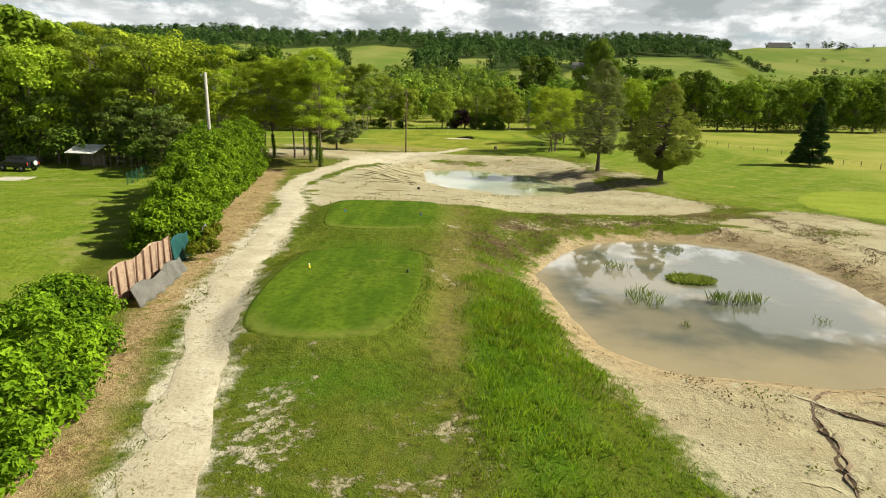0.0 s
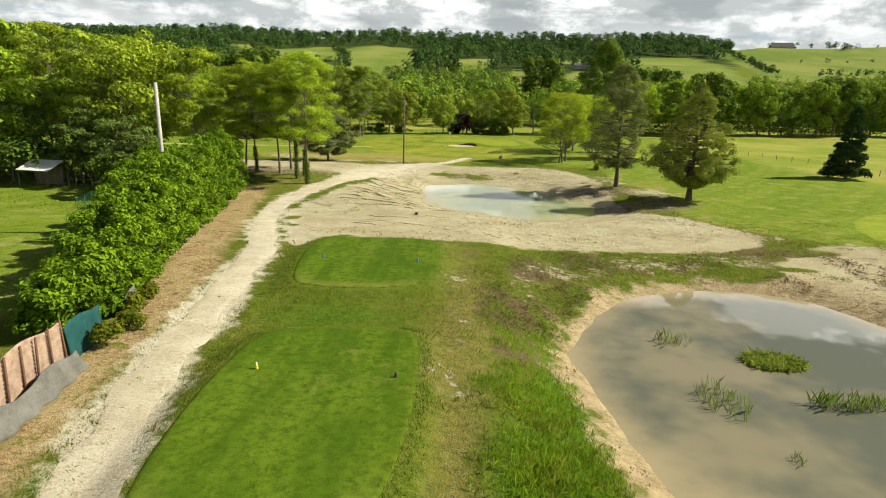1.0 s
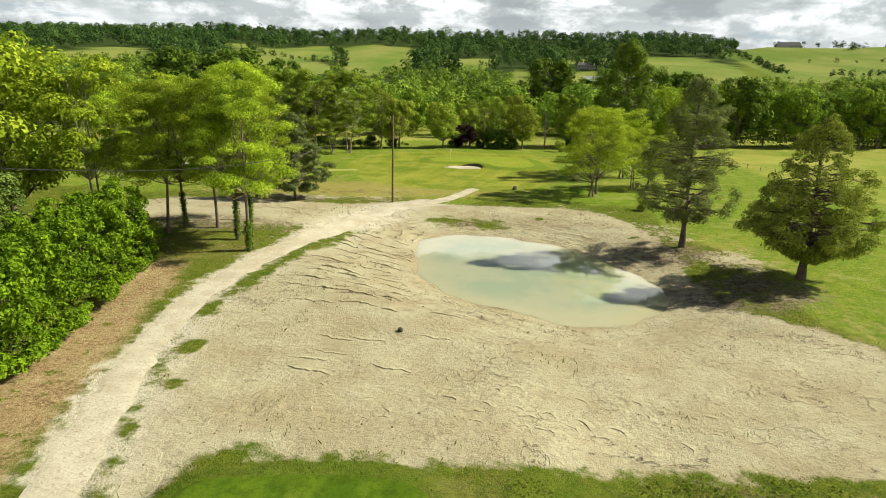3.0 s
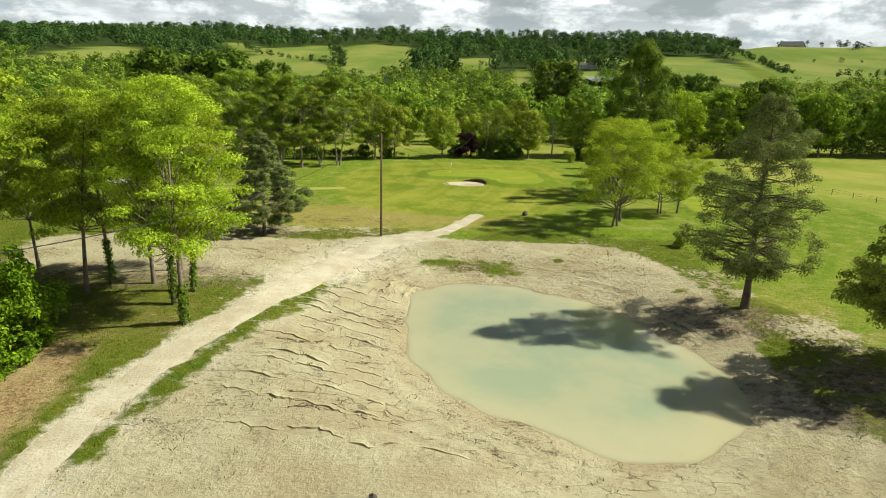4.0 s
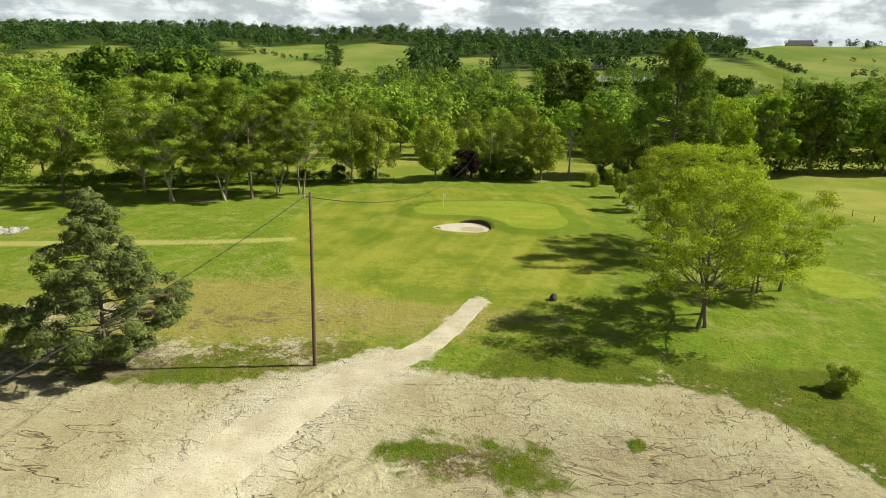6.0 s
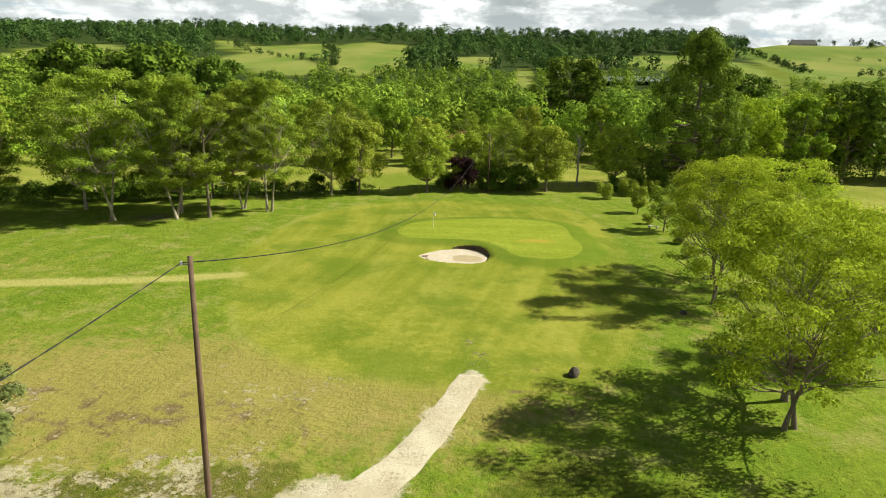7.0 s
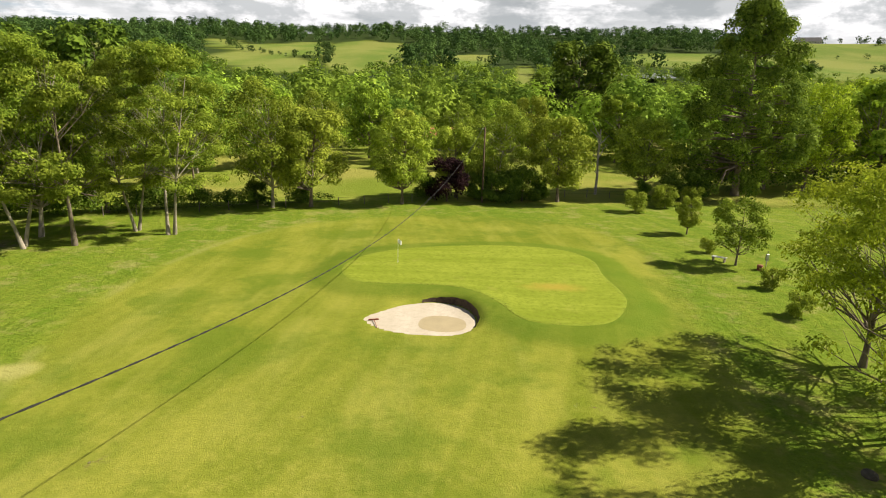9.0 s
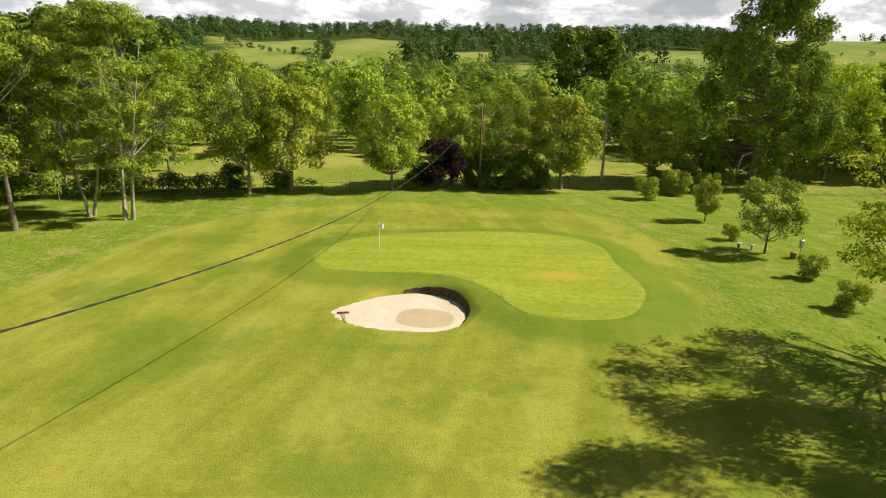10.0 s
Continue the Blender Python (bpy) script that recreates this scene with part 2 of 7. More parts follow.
    clay = n.mix(n.math("MULTIPLY", crack, 0.72), clay, (0.13, 0.095, 0.06))
    clay = n.mix(n.math("MULTIPLY", n.span(n.math("ADD", n.attr("track"), n.math("MULTIPLY", wob2, 2.0)), -2.8, 0.2), 0.85), clay, n.mix(g2, (0.58, 0.53, 0.41), (0.48, 0.42, 0.30)))
    around = n.add("ShaderNodeCombineXYZ", X=n.math("MULTIPLY", n.attr("shore"), 1.7), Y=n.math("MULTIPLY", n.add("ShaderNodeSeparateXYZ", Vector=pos).outputs[0], 0.16), Z=n.math("MULTIPLY", wob2, 0.9)).outputs[0]
    ledge = n.math("MULTIPLY", n.noise(around, 1.0, 3.0, 0.6, 0.50, 0.60), n.math("MULTIPLY", n.span(n.attr("shore"), -6.5, -3.5), n.math("MULTIPLY", n.span(n.add("ShaderNodeSeparateXYZ", Vector=pos).outputs[1], 74.0, 83.0), n.noise(pos, 0.3, 3.0, 0.6, 0.42, 0.58))))
    clay = n.mix(n.math("MULTIPLY", ledge, 0.30), clay, (0.24, 0.18, 0.105))
    damp = n.span(n.attr("damp"), 0.0, 1.0)
    clay = n.mix(n.math("MULTIPLY", damp, 0.62), clay, n.mix(n.noise(pos, 1.4, 6.0, 0.75, 0.40, 0.62), (0.44, 0.315, 0.165), (0.25, 0.165, 0.085)))
    # dark litter below the trees, with their shade painted into its colour
    bark = n.mix(n.noise(pos, 2.5, 4.0, 0.7, 0.35, 0.6), (0.085, 0.060, 0.038), (0.27, 0.215, 0.145))
    duff_shade = n.math("MULTIPLY", zone("duff_shade", 1.2, 1.1), n.noise(pos, 0.8, 5.0, 0.7, 0.34, 0.56))
    bare = zone("clay", 0.35, 1.05)
    wob3 = n.math("SUBTRACT", n.noise(pos, 2.6, 6.0, 0.8), 0.5)
    worn = n.span(n.math("ADD", n.attr("worn"), n.math("ADD", n.math("MULTIPLY", wob3, 1.9), n.math("ADD", n.math("MULTIPLY", wob, 1.2), n.math("MULTIPLY", wob2, 1.1)))), 0.54, 0.72)
    bare = n.math("MAXIMUM", bare, worn)
    color = n.mix(bare, color, clay)
    color = n.mix(n.math("MULTIPLY", duff_shade, 0.88), color, bark)
    fluff = n.noise(pos, 16.0, 3.0, 0.75)
    lumps = n.noise(pos, 2.2, 5.0, 0.65)
    tall = n.math("ADD", n.math("MULTIPLY", fluff, n.span(zone("fair"), 0, 1, 0.5, 0.18)), n.math("MULTIPLY", lumps, n.span(near_green, 0, 1, 0.8, 0.22)))
    hollow = n.math("SUBTRACT", n.math("ADD", n.math("MULTIPLY", lumps, 0.7), n.math("MULTIPLY", fluff, 0.22)), n.math("ADD", n.math("MULTIPLY", crack, 1.3), n.math("MULTIPLY", ledge, 0.22)))
    relief = n.tree.nodes.new("ShaderNodeMix")
    n.set(relief.inputs[0], bare), n.set(relief.inputs[2], tall), n.set(relief.inputs[3], hollow)
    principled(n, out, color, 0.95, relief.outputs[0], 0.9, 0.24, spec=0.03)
    return m


def turf(name, a, b, c, patch, speck=0.2, bands=0.35, stain=None, fringe=None, along=(1.0, 0.15), rim=None):
    m, n, out, pos = material(name)
    band = n.noise(n.scaled(pos, *along, 1.0), bands * 2, 3.0, 0.6, 0.3, 0.7)
    f = n.math("ADD", n.math("MULTIPLY", band, 0.45), n.math("MULTIPLY", n.noise(pos, 0.5, 5.0, 0.65), 0.55))
    color = n.mix(n.span(f, 0.25, 0.75), a, b)
    color = n.mix(n.math("MULTIPLY", n.noise(pos, 0.35, 5.0, 0.7, 0.55, 0.72), patch), color, c)
    color = n.mix(n.noise(pos, 2.6, 9.0, 0.85, 0.42, 0.66), color, tuple(x * (1 - speck * 2.2) for x in a))
    if stain:
        d = n.tree.nodes.new("ShaderNodeVectorMath")
        d.operation = "DISTANCE"
        n.set(d.inputs[0], n.scaled(pos, 1.0, 2.2, 0.0))
        d.inputs[1].default_value = (stain[0], stain[1] * 2.2, 0)
        f = n.span(n.math("ADD", d.outputs["Value"], n.math("MULTIPLY", n.math("SUBTRACT", n.noise(pos, 0.6, 5.0, 0.7), 0.5), 4.0)), stain[2], stain[2] * 0.1, 0.0, 0.75)
        color = n.mix(f, color, stain[3])
    if rim:
        r = n.math("ADD", n.attr("depth"), n.math("MULTIPLY", n.math("SUBTRACT", n.noise(pos, 1.5, 4.0, 0.7), 0.5), 0.7))
        ends = n.math("MAXIMUM", *[n.span(n.add("ShaderNodeSeparateXYZ", Vector=pos).outputs[1], y + 3.6, y + 0.6) if i == 0 else n.math("MULTIPLY", n.span(n.add("ShaderNodeSeparateXYZ", Vector=pos).outputs[1], y + 3.0, y + 0.4), n.span(n.add("ShaderNodeSeparateXYZ", Vector=pos).outputs[1], y - 1.5, y - 0.5)) for i, y in enumerate(rim[0])])
        color = n.mix(n.math("MULTIPLY", n.math("MULTIPLY", n.span(r, 1.4, 0.2), ends), 0.5), color, rim[1])
    if fringe:
        f = n.math("ADD", n.attr("depth"), n.math("MULTIPLY", n.math("SUBTRACT", n.noise(pos, 2.2, 5.0, 0.75), 0.5), 1.6))
        edge = n.mix(n.noise(pos, 3.2, 6.0, 0.78, 0.40, 0.66), fringe, tuple(x * 0.45 for x in fringe))
        color = n.mix(n.span(f, -0.1, 0.7), edge, color)
    principled(n, out, color, 0.95, n.noise(pos, 18.0, 3.0, 0.7), 0.5, 0.03, spec=0.04)
    return m


def make_path():
    m, n, out, pos = material("path_mat")
    fine = n.noise(pos, 7.0, 5.0, 0.7)
    big = n.noise(pos, 0.5, 4.0, 0.6, 0.35, 0.65)
    color = n.mix(big, (0.56, 0.505, 0.385), (0.46, 0.395, 0.280))
    color = n.mix(n.math("MULTIPLY", n.span(fine, 0.48, 0.70), n.noise(pos, 0.7, 3.0, 0.6, 0.3, 0.7)), color, (0.25, 0.195, 0.12))
    principled(n, out, color, 0.95, fine, 0.7, 0.06, spec=0.12)
    return m


def make_water(name, deep, shallow, cloudy, murky=0.0):
    """Silty water: its body colour shades towards the shallows, under a clear wet surface."""
    m, n, out, pos = material(name)
    edge = n.span(n.math("ADD", n.attr("depth"), n.math("MULTIPLY", n.noise(pos, 0.3, 5.0, 0.65), 3.4)), 1.2, cloudy)
    color = n.mix(edge, shallow, deep)
    color = n.mix(n.math("MULTIPLY", n.noise(pos, 0.13, 4.0, 0.6, 0.44, 0.62), 0.5), color, shallow)
    b = principled(n, out, color, 0.008, n.noise(pos, 1.2, 2.0), 0.006, 0.02, spec=0.5)
    b.inputs["IOR"].default_value = 1.333
    if murky:
        # light spreads through the suspended silt
        b.subsurface_method = "BURLEY"
        b.inputs["Subsurface Weight"].default_value = 1.0
        b.inputs["Subsurface Radius"].default_value = (murky, murky, murky)
        b.inputs["Subsurface Scale"].default_value = 1.0
    b.inputs["Specular IOR Level"].default_value = 0.5
    return m


def make_clay():
    m, n, out, pos = material("clay_mat")
    clay = clay_color(n, pos)
    clay = n.mix(n.math("MULTIPLY", n.noise(pos, 0.75, 7.0, 0.72, 0.50, 0.68), 0.42), clay, (0.32, 0.255, 0.155))
    principled(n, out, clay, 0.95, n.noise(pos, 2.2, 5.0, 0.65), 0.9, 0.2, spec=0.03)
    return m


M_CLAY = make_clay()
M_GROUND = make_ground()
M_PATH = make_path()
M_TEE = turf("tee_turf", (0.060, 0.112, 0.007), (0.112, 0.172, 0.012), (0.18, 0.20, 0.030), 0.6, 0.15, fringe=(0.090, 0.135, 0.010), rim=((10.0, 28.3), (0.235, 0.235, 0.055)))
M_GREEN = turf("green_turf", (0.208, 0.258, 0.024), (0.272, 0.318, 0.037), (0.33, 0.30, 0.070), 0.45, 0.1, bands=0.4, stain=(11.4, 144.1, 3.2, (0.37, 0.28, 0.045)), fringe=(0.235, 0.29, 0.036), along=(0.10, 1.0))
M_SAND = turf("bunker_sand", (0.52, 0.45, 0.35), (0.60, 0.52, 0.42), (0.40, 0.31, 0.21), 0.4, 0.05)
M_SILT = plain("wet_silt", (0.40, 0.325, 0.195), 0.6, vary=0.08, scale=1.2, bump=0.1)
# dark brown clay for the gully, standing in for the shade inside it
M_SHADECLAY = plain("shaded_clay", (0.17, 0.115, 0.068), 0.8, vary=0.45, scale=1.5, bump=0.8)
M_LIP = plain("bare_earth", (0.075, 0.052, 0.034), 0.95, vary=0.5, scale=2.5, bump=0.8)
M_WATER1 = make_water("pond_water_grey", (0.112, 0.116, 0.084), (0.33, 0.27, 0.16), 4.2)
M_WATER2 = make_water("pond_water_milky", (0.305, 0.350, 0.225), (0.45, 0.415, 0.255), 5.8, 0.8)
M_BARK = plain("bark", (0.17, 0.135, 0.10), 0.95, vary=0.45, scale=1.2, grain=(3, 3, 0.5), bump=0.8)
M_BARK_PALE = plain("bark_pale", (0.30, 0.26, 0.20), 0.95, vary=0.4, scale=1.2, grain=(3, 3, 0.5), bump=0.8)
M_BARK_RED = plain("bark_red", (0.115, 0.086, 0.064), 0.95, vary=0.4, scale=1.2, grain=(3, 3, 0.5), bump=0.8)
M_LOCUST = leafy("leaf_locust", (0.120, 0.195, 0.011), (0.58, 0.68, 0.056), 0.38)
M_SPREAD = leafy("leaf_spread", (0.140, 0.200, 0.012), (0.59, 0.665, 0.056), 0.40)
M_ASH = leafy("leaf_ash", (0.075, 0.132, 0.011), (0.38, 0.455, 0.052), 0.26)
M_WALNUT = leafy("leaf_walnut", (0.130, 0.185, 0.017), (0.50, 0.56, 0.070), 0.32)
M_ORCHARD = leafy("leaf_orchard", (0.055, 0.095, 0.018), (0.24, 0.31, 0.065), 0.25)
M_OAK = leafy("leaf_oak", (0.038, 0.078, 0.010), (0.20, 0.28, 0.032), 0.22)
M_PLUM = leafy("leaf_plum", (0.018, 0.010, 0.012), (0.045, 0.020, 0.022), 0.25)
M_PINE = leafy("needles_pine", (0.088, 0.122, 0.036), (0.36, 0.410, 0.120), 0.28)
M_FIR = leafy("needles_fir", (0.075, 0.105, 0.032), (0.23, 0.255, 0.080), 0.25)
M_SPRUCE = leafy("needles_spruce", (0.026, 0.06, 0.018), (0.075, 0.125, 0.034), 0.2)
M_CEDAR = leafy("leaf_cedar", (0.105, 0.138, 0.020), (0.45, 0.475, 0.080), 0.32)
M_HEDGE = leafy("leaf_laurel", (0.034, 0.092, 0.004), (0.31, 0.48, 0.020), 0.30, 0.5, 0.6)
M_POPLAR = leafy("leaf_poplar", (0.050, 0.100, 0.012), (0.31, 0.40, 0.052), 0.27)
M_WOOD = leafy("leaf_wood", (0.070, 0.140, 0.014), (0.43, 0.55, 0.052), 0.30)
M_VALLEY = leafy("leaf_valley", (0.060, 0.120, 0.015), (0.35, 0.47, 0.055), 0.25, 0.2, 0.06, 0.25)
M_FAR = leafy("leaf_far", (0.026, 0.056, 0.015), (0.105, 0.165, 0.040), 0.20, 0.2, 0.03, 0.2)
M_BLADE = leafy("grass_blade", (0.060, 0.108, 0.006), (0.32, 0.345, 0.030), 0.45, 0.3, 1.3)
M_LUSH = leafy("lush_blade", (0.090, 0.175, 0.007), (0.33, 0.44, 0.024), 0.45, 0.3, 0.6)
M_FRINGE = leafy("fringe_blade", (0.055, 0.110, 0.006), (0.16, 0.24, 0.016), 0.35, 0.3, 0.8)
M_WEED = leafy("weed_leaf", (0.10, 0.14, 0.014), (0.28, 0.32, 0.040), 0.4, 0.3, 0.6)
M_REED = leafy("reed_blade", (0.090, 0.150, 0.020), (0.230, 0.280, 0.050), 0.4, 0.3, 0.3)
M_TWIG = leafy("dead_stalk", (0.11, 0.075, 0.045), (0.30, 0.21, 0.13), 0.2, 0.2, 0.5)
M_LILY = leafy("water_leaf", (0.10, 0.17, 0.015), (0.44, 0.50, 0.08), 0.4, 0.3, 1.5)
M_STRAW = leafy("straw_blade", (0.22, 0.17, 0.07), (0.36, 0.29, 0.13), 0.4, 0.2, 0.3)
M_CLOD = plain("clod", (0.30, 0.22, 0.135), 0.95, vary=0.4, scale=2.0)
M_STONE = plain("stone", (0.34, 0.32, 0.29), 0.9, vary=0.35, scale=2.0)
M_DARKSTONE = plain("dark_stone", (0.085, 0.070, 0.058), 0.9, vary=0.4, scale=4.0)
M_POLE = plain("pole_wood", (0.125, 0.080, 0.055), 0.9, vary=0.35, scale=1.5, grain=(6, 6, 0.4))
M_CONCRETE = plain("pole_concrete", (0.43, 0.40, 0.36), 0.9, vary=0.25, scale=1.2)
M_WIRE = plain("cable_rubber", (0.02, 0.02, 0.02), 0.6, vary=0.2)
M_METAL = plain("galvanised", (0.42, 0.43, 0.44), 0.45, 0.9, vary=0.2)
M_WHITE = plain("white_paint", (0.80, 0.80, 0.78), 0.6, vary=0.06)
M_RED = plain("red_paint", (0.55, 0.035, 0.025), 0.45, vary=0.15)
M_RUST = plain("rusty_red", (0.26, 0.085, 0.05), 0.7, vary=0.25)
M_BLUE = plain("blue_paint", (0.05, 0.22, 0.62), 0.45, vary=0.15)
M_YELLOW = plain("yellow_paint", (0.85, 0.68, 0.06), 0.45, vary=0.1)
M_WICKER = plain("willow_screen", (0.36, 0.25, 0.18), 0.9, vary=0.35, scale=4.0, grain=(1, 1, 8))
M_POST = plain("fence_post", (0.16, 0.085, 0.055), 0.9, vary=0.3, scale=3.0, grain=(6, 6, 0.5))
M_TEAL = plain("teal_net", (0.008, 0.065, 0.062), 0.8, vary=0.3, scale=3.0)
M_CLOTH = plain("grey_cloth", (0.135, 0.13, 0.115), 0.85, vary=0.3, scale=2.0)
M_DEAD = plain("dead_wood", (0.33, 0.29, 0.25), 0.9, vary=0.25)
M_NET = plain("hail_net", (0.20, 0.22, 0.21), 0.9, vary=0.25, scale=0.15)
M_GREENWIRE = plain("green_wire", (0.02, 0.10, 0.055), 0.6, vary=0.2)
M_TIN = plain("grey_sheet", (0.66, 0.66, 0.64), 0.5, vary=0.25, scale=1.0)
M_PLANK = plain("old_plank", (0.17, 0.14, 0.11), 0.9, vary=0.35, scale=2.0, grain=(1, 1, 6))
M_WALL = plain("plaster_wall", (0.42, 0.40, 0.36), 0.9, vary=0.12, scale=0.4)
M_ROOF = plain("red_tiles", (0.40, 0.150, 0.085), 0.9, vary=0.3, scale=0.6)
M_SLATE = plain("grey_roof", (0.11, 0.105, 0.105), 0.8, vary=0.2, scale=0.4)
M_CARBLACK = plain("dark_car_paint", (0.015, 0.016, 0.018), 0.25, vary=0.2)
M_GLASS = plain("car_glass", (0.02, 0.025, 0.03), 0.08, vary=0.1)
M_TYRE = plain("tyre", (0.025, 0.025, 0.025), 0.9, vary=0.2)
M_SLAB = plain("slab", (0.50, 0.46, 0.38), 0.9, vary=0.15, scale=0.8)


# ---- the lie of the land ----
def step(a, b, v):
    k = np.clip((v - a) / (b - a), 0, 1)
    return k * k * (3 - 2 * k)


def lattice(ix, iy, seed):
    h = (ix.astype(np.int64) * 374761393 + iy.astype(np.int64) * 668265263 + seed * 974711) & 0xFFFFFFFF
    h = ((h ^ (h >> 13)) * 1274126177) & 0xFFFFFFFF
    return ((h ^ (h >> 16)) & 0xFFFF) / 65535.0


def bumps(x, y, size, seed):
    """Smooth noise from -1 to 1 with lumps of that size."""
    u, v = np.asarray(x, float) / size, np.asarray(y, float) / size
    iu, iv = np.floor(u), np.floor(v)
    fu, fv = u - iu, v - iv
    fu, fv = fu * fu * (3 - 2 * fu), fv * fv * (3 - 2 * fv)
    a, b = lattice(iu, iv, seed), lattice(iu + 1, iv, seed)
    c, d = lattice(iu, iv + 1, seed), lattice(iu + 1, iv + 1, seed)
    return 2 * ((a * (1 - fu) + b * fu) * (1 - fv) + (c * (1 - fu) + d * fu) * fv) - 1


def smooth_loop(pts, n=6):
    """A closed curve through the points."""
    p = np.array(pts, float)
    k = np.linspace(0, 1, n, endpoint=False)[:, None]
    a, b, c, d = np.roll(p, 1, 0), p, np.roll(p, -1, 0), np.roll(p, -2, 0)
    rows = [0.5 * (2 * b[i] + (c[i] - a[i]) * k + (2 * a[i] - 5 * b[i] + 4 * c[i] - d[i]) * k**2 + (3 * b[i] - a[i] - 3 * c[i] + d[i]) * k**3) for i in range(len(p))]
    return np.concatenate(rows)


def smooth_line(pts, gap=0.5):
    """An open curve through points of any number of columns, at even steps."""
    p = np.array(pts, float)
    q = np.vstack([2 * p[0] - p[1], p, 2 * p[-1] - p[-2]])
    k = np.linspace(0, 1, 16, endpoint=False)[:, None]
    rows = []
    for i in range(1, len(q) - 2):
        a, b, c, d = q[i - 1:i + 3]
        rows.append(0.5 * (2 * b + (c - a) * k + (2 * a - 5 * b + 4 * c - d) * k**2 + (3 * b - a - 3 * c + d) * k**3))
    line = np.vstack([*rows, p[-1:]])
    along = np.concatenate([[0], np.cumsum(np.linalg.norm(np.diff(line[:, :2], axis=0), axis=1))])
    at = np.linspace(0, along[-1], max(2, int(along[-1] / gap)))
    return np.stack([np.interp(at, along, line[:, j]) for j in range(line.shape[1])], 1)


def seg_dist(x, y, loop, closed=True):
    best = np.full(np.shape(x), 1e9)
    n = len(loop)
    for i in range(n if closed else n - 1):
        (ax, ay), (bx, by) = loop[i][:2], loop[(i + 1) % n][:2]
        dx, dy = bx - ax, by - ay
        k = np.clip(((x - ax) * dx + (y - ay) * dy) / (dx * dx + dy * dy + 1e-12), 0, 1)
        best = np.minimum(best, (x - ax - k * dx) ** 2 + (y - ay - k * dy) ** 2)
    return np.sqrt(best)


def inside(x, y, loop):
    odd = np.zeros(np.shape(x), bool)
    n = len(loop)
    for i in range(n):
        (ax, ay), (bx, by) = loop[i], loop[(i + 1) % n]
        if ay != by:
            odd ^= ((ay > y) != (by > y)) & (x < (bx - ax) * (y - ay) / (by - ay) + ax)
    return odd


def depth_in(x, y, loop):
    """How far inside the loop a place lies; negative outside."""
    x, y = np.asarray(x, float), np.asarray(y, float)
    lo, hi = loop.min(0) - 12, loop.max(0) + 12
    near = (x > lo[0]) & (x < hi[0]) & (y > lo[1]) & (y < hi[1])
    out = np.full(x.shape, -12.0)
    if near.any():
        xs, ys = x[near], y[near]
        d = seg_dist(xs, ys, loop)
        out[near] = np.where(inside(xs, ys, loop), d, -np.minimum(d, 12))
    return out


def depth_line(x, y, line, reach=12):
    """Half width less the distance to a line whose third column is its width."""
    x, y = np.asarray(x, float), np.asarray(y, float)
    out = np.full(x.shape, -float(reach))
    for (ax, ay, aw), (bx, by, bw) in zip(line[:-1], line[1:]):
        near = (x > min(ax, bx) - reach) & (x < max(ax, bx) + reach) & (y > min(ay, by) - reach) & (y < max(ay, by) + reach)
        xs, ys = x[near], y[near]
        dx, dy = bx - ax, by - ay
        k = np.clip(((xs - ax) * dx + (ys - ay) * dy) / (dx * dx + dy * dy), 0, 1)
        d = (aw + (bw - aw) * k) / 2 - np.hypot(xs - ax - k * dx, ys - ay - k * dy)
        out[near] = np.maximum(out[near], d)
    return out


POND1 = smooth_loop([(6, 25.9), (8, 30), (11.5, 33.8), (16.5, 35), (20.5, 33.8), (22.8, 29.5), (23.5, 24), (22.5, 18.5), (19.5, 13.5), (16, 11.2),
                     (12.5, 11.8), (9, 12.2), (7.3, 13.8), (6.4, 17.5), (5.8, 21.5)])
POND2 = smooth_loop([(-3.3, 80), (-1.9, 84), (2.4, 85.5), (7, 84.2), (11.3, 81), (13.8, 76.4), (15.4, 72.5), (16.5, 68), (15.2, 63.8), (11.5, 60),
                     (7.5, 59.9), (4, 62.6), (0.2, 65), (-2.2, 69.5), (-3.3, 75)])
WATER1, WATER2 = -0.30, -1.20
TEE1 = smooth_loop([(-7.4, 21.7), (-6, 22.9), (-2.4, 23.1), (-1.0, 21.9), (-0.9, 15.6), (-1.7, 11.2), (-3.4, 10.0), (-5.6, 10.0), (-7.2, 11.3), (-7.8, 16.4)])
TEE2 = smooth_loop([(-8.4, 38.4), (-6.5, 39.4), (-1.4, 39.4), (-0.4, 36.8), (-0.7, 31), (-1.9, 28.9), (-3.9, 28.2), (-6.9, 28.4), (-8, 29.6), (-8.6, 33.9)])
CLAY = smooth_loop([(-9.6, 37.5), (-8, 41.2), (-0.5, 40.9), (9, 41.6), (16.8, 42), (23, 44), (25.5, 50), (22.5, 56), (20, 60), (19.5, 69), (20.5, 77),
                    (19.8, 86), (18.5, 91), (16, 95), (12.3, 96), (4.5, 96.5), (-1, 97.2), (-3.8, 100.4), (-7.5, 96.8), (-13.4, 94), (-21, 93),
                    (-16, 84), (-12.5, 74), (-13.5, 66), (-14.5, 60), (-14.8, 53), (-12.8, 45)])
BANK = smooth_loop([(-39, 90), (-34, 94), (-23.6, 95), (-13, 91), (-14, 82), (-17, 79.5), (-21, 79), (-28, 80), (-36, 82)])
VERGE = smooth_loop([(-14.8, 56), (-13.2, 66), (-10.8, 75), (-9.3, 80), (-10.5, 80.6), (-13, 74), (-15.0, 62)])
ISLAND = smooth_loop([(-3.5, 89.4), (-0.9, 90.7), (4, 90.3), (6.3, 88.2), (5.4, 86.9), (2.1, 86.8), (-1.4, 87.7)])
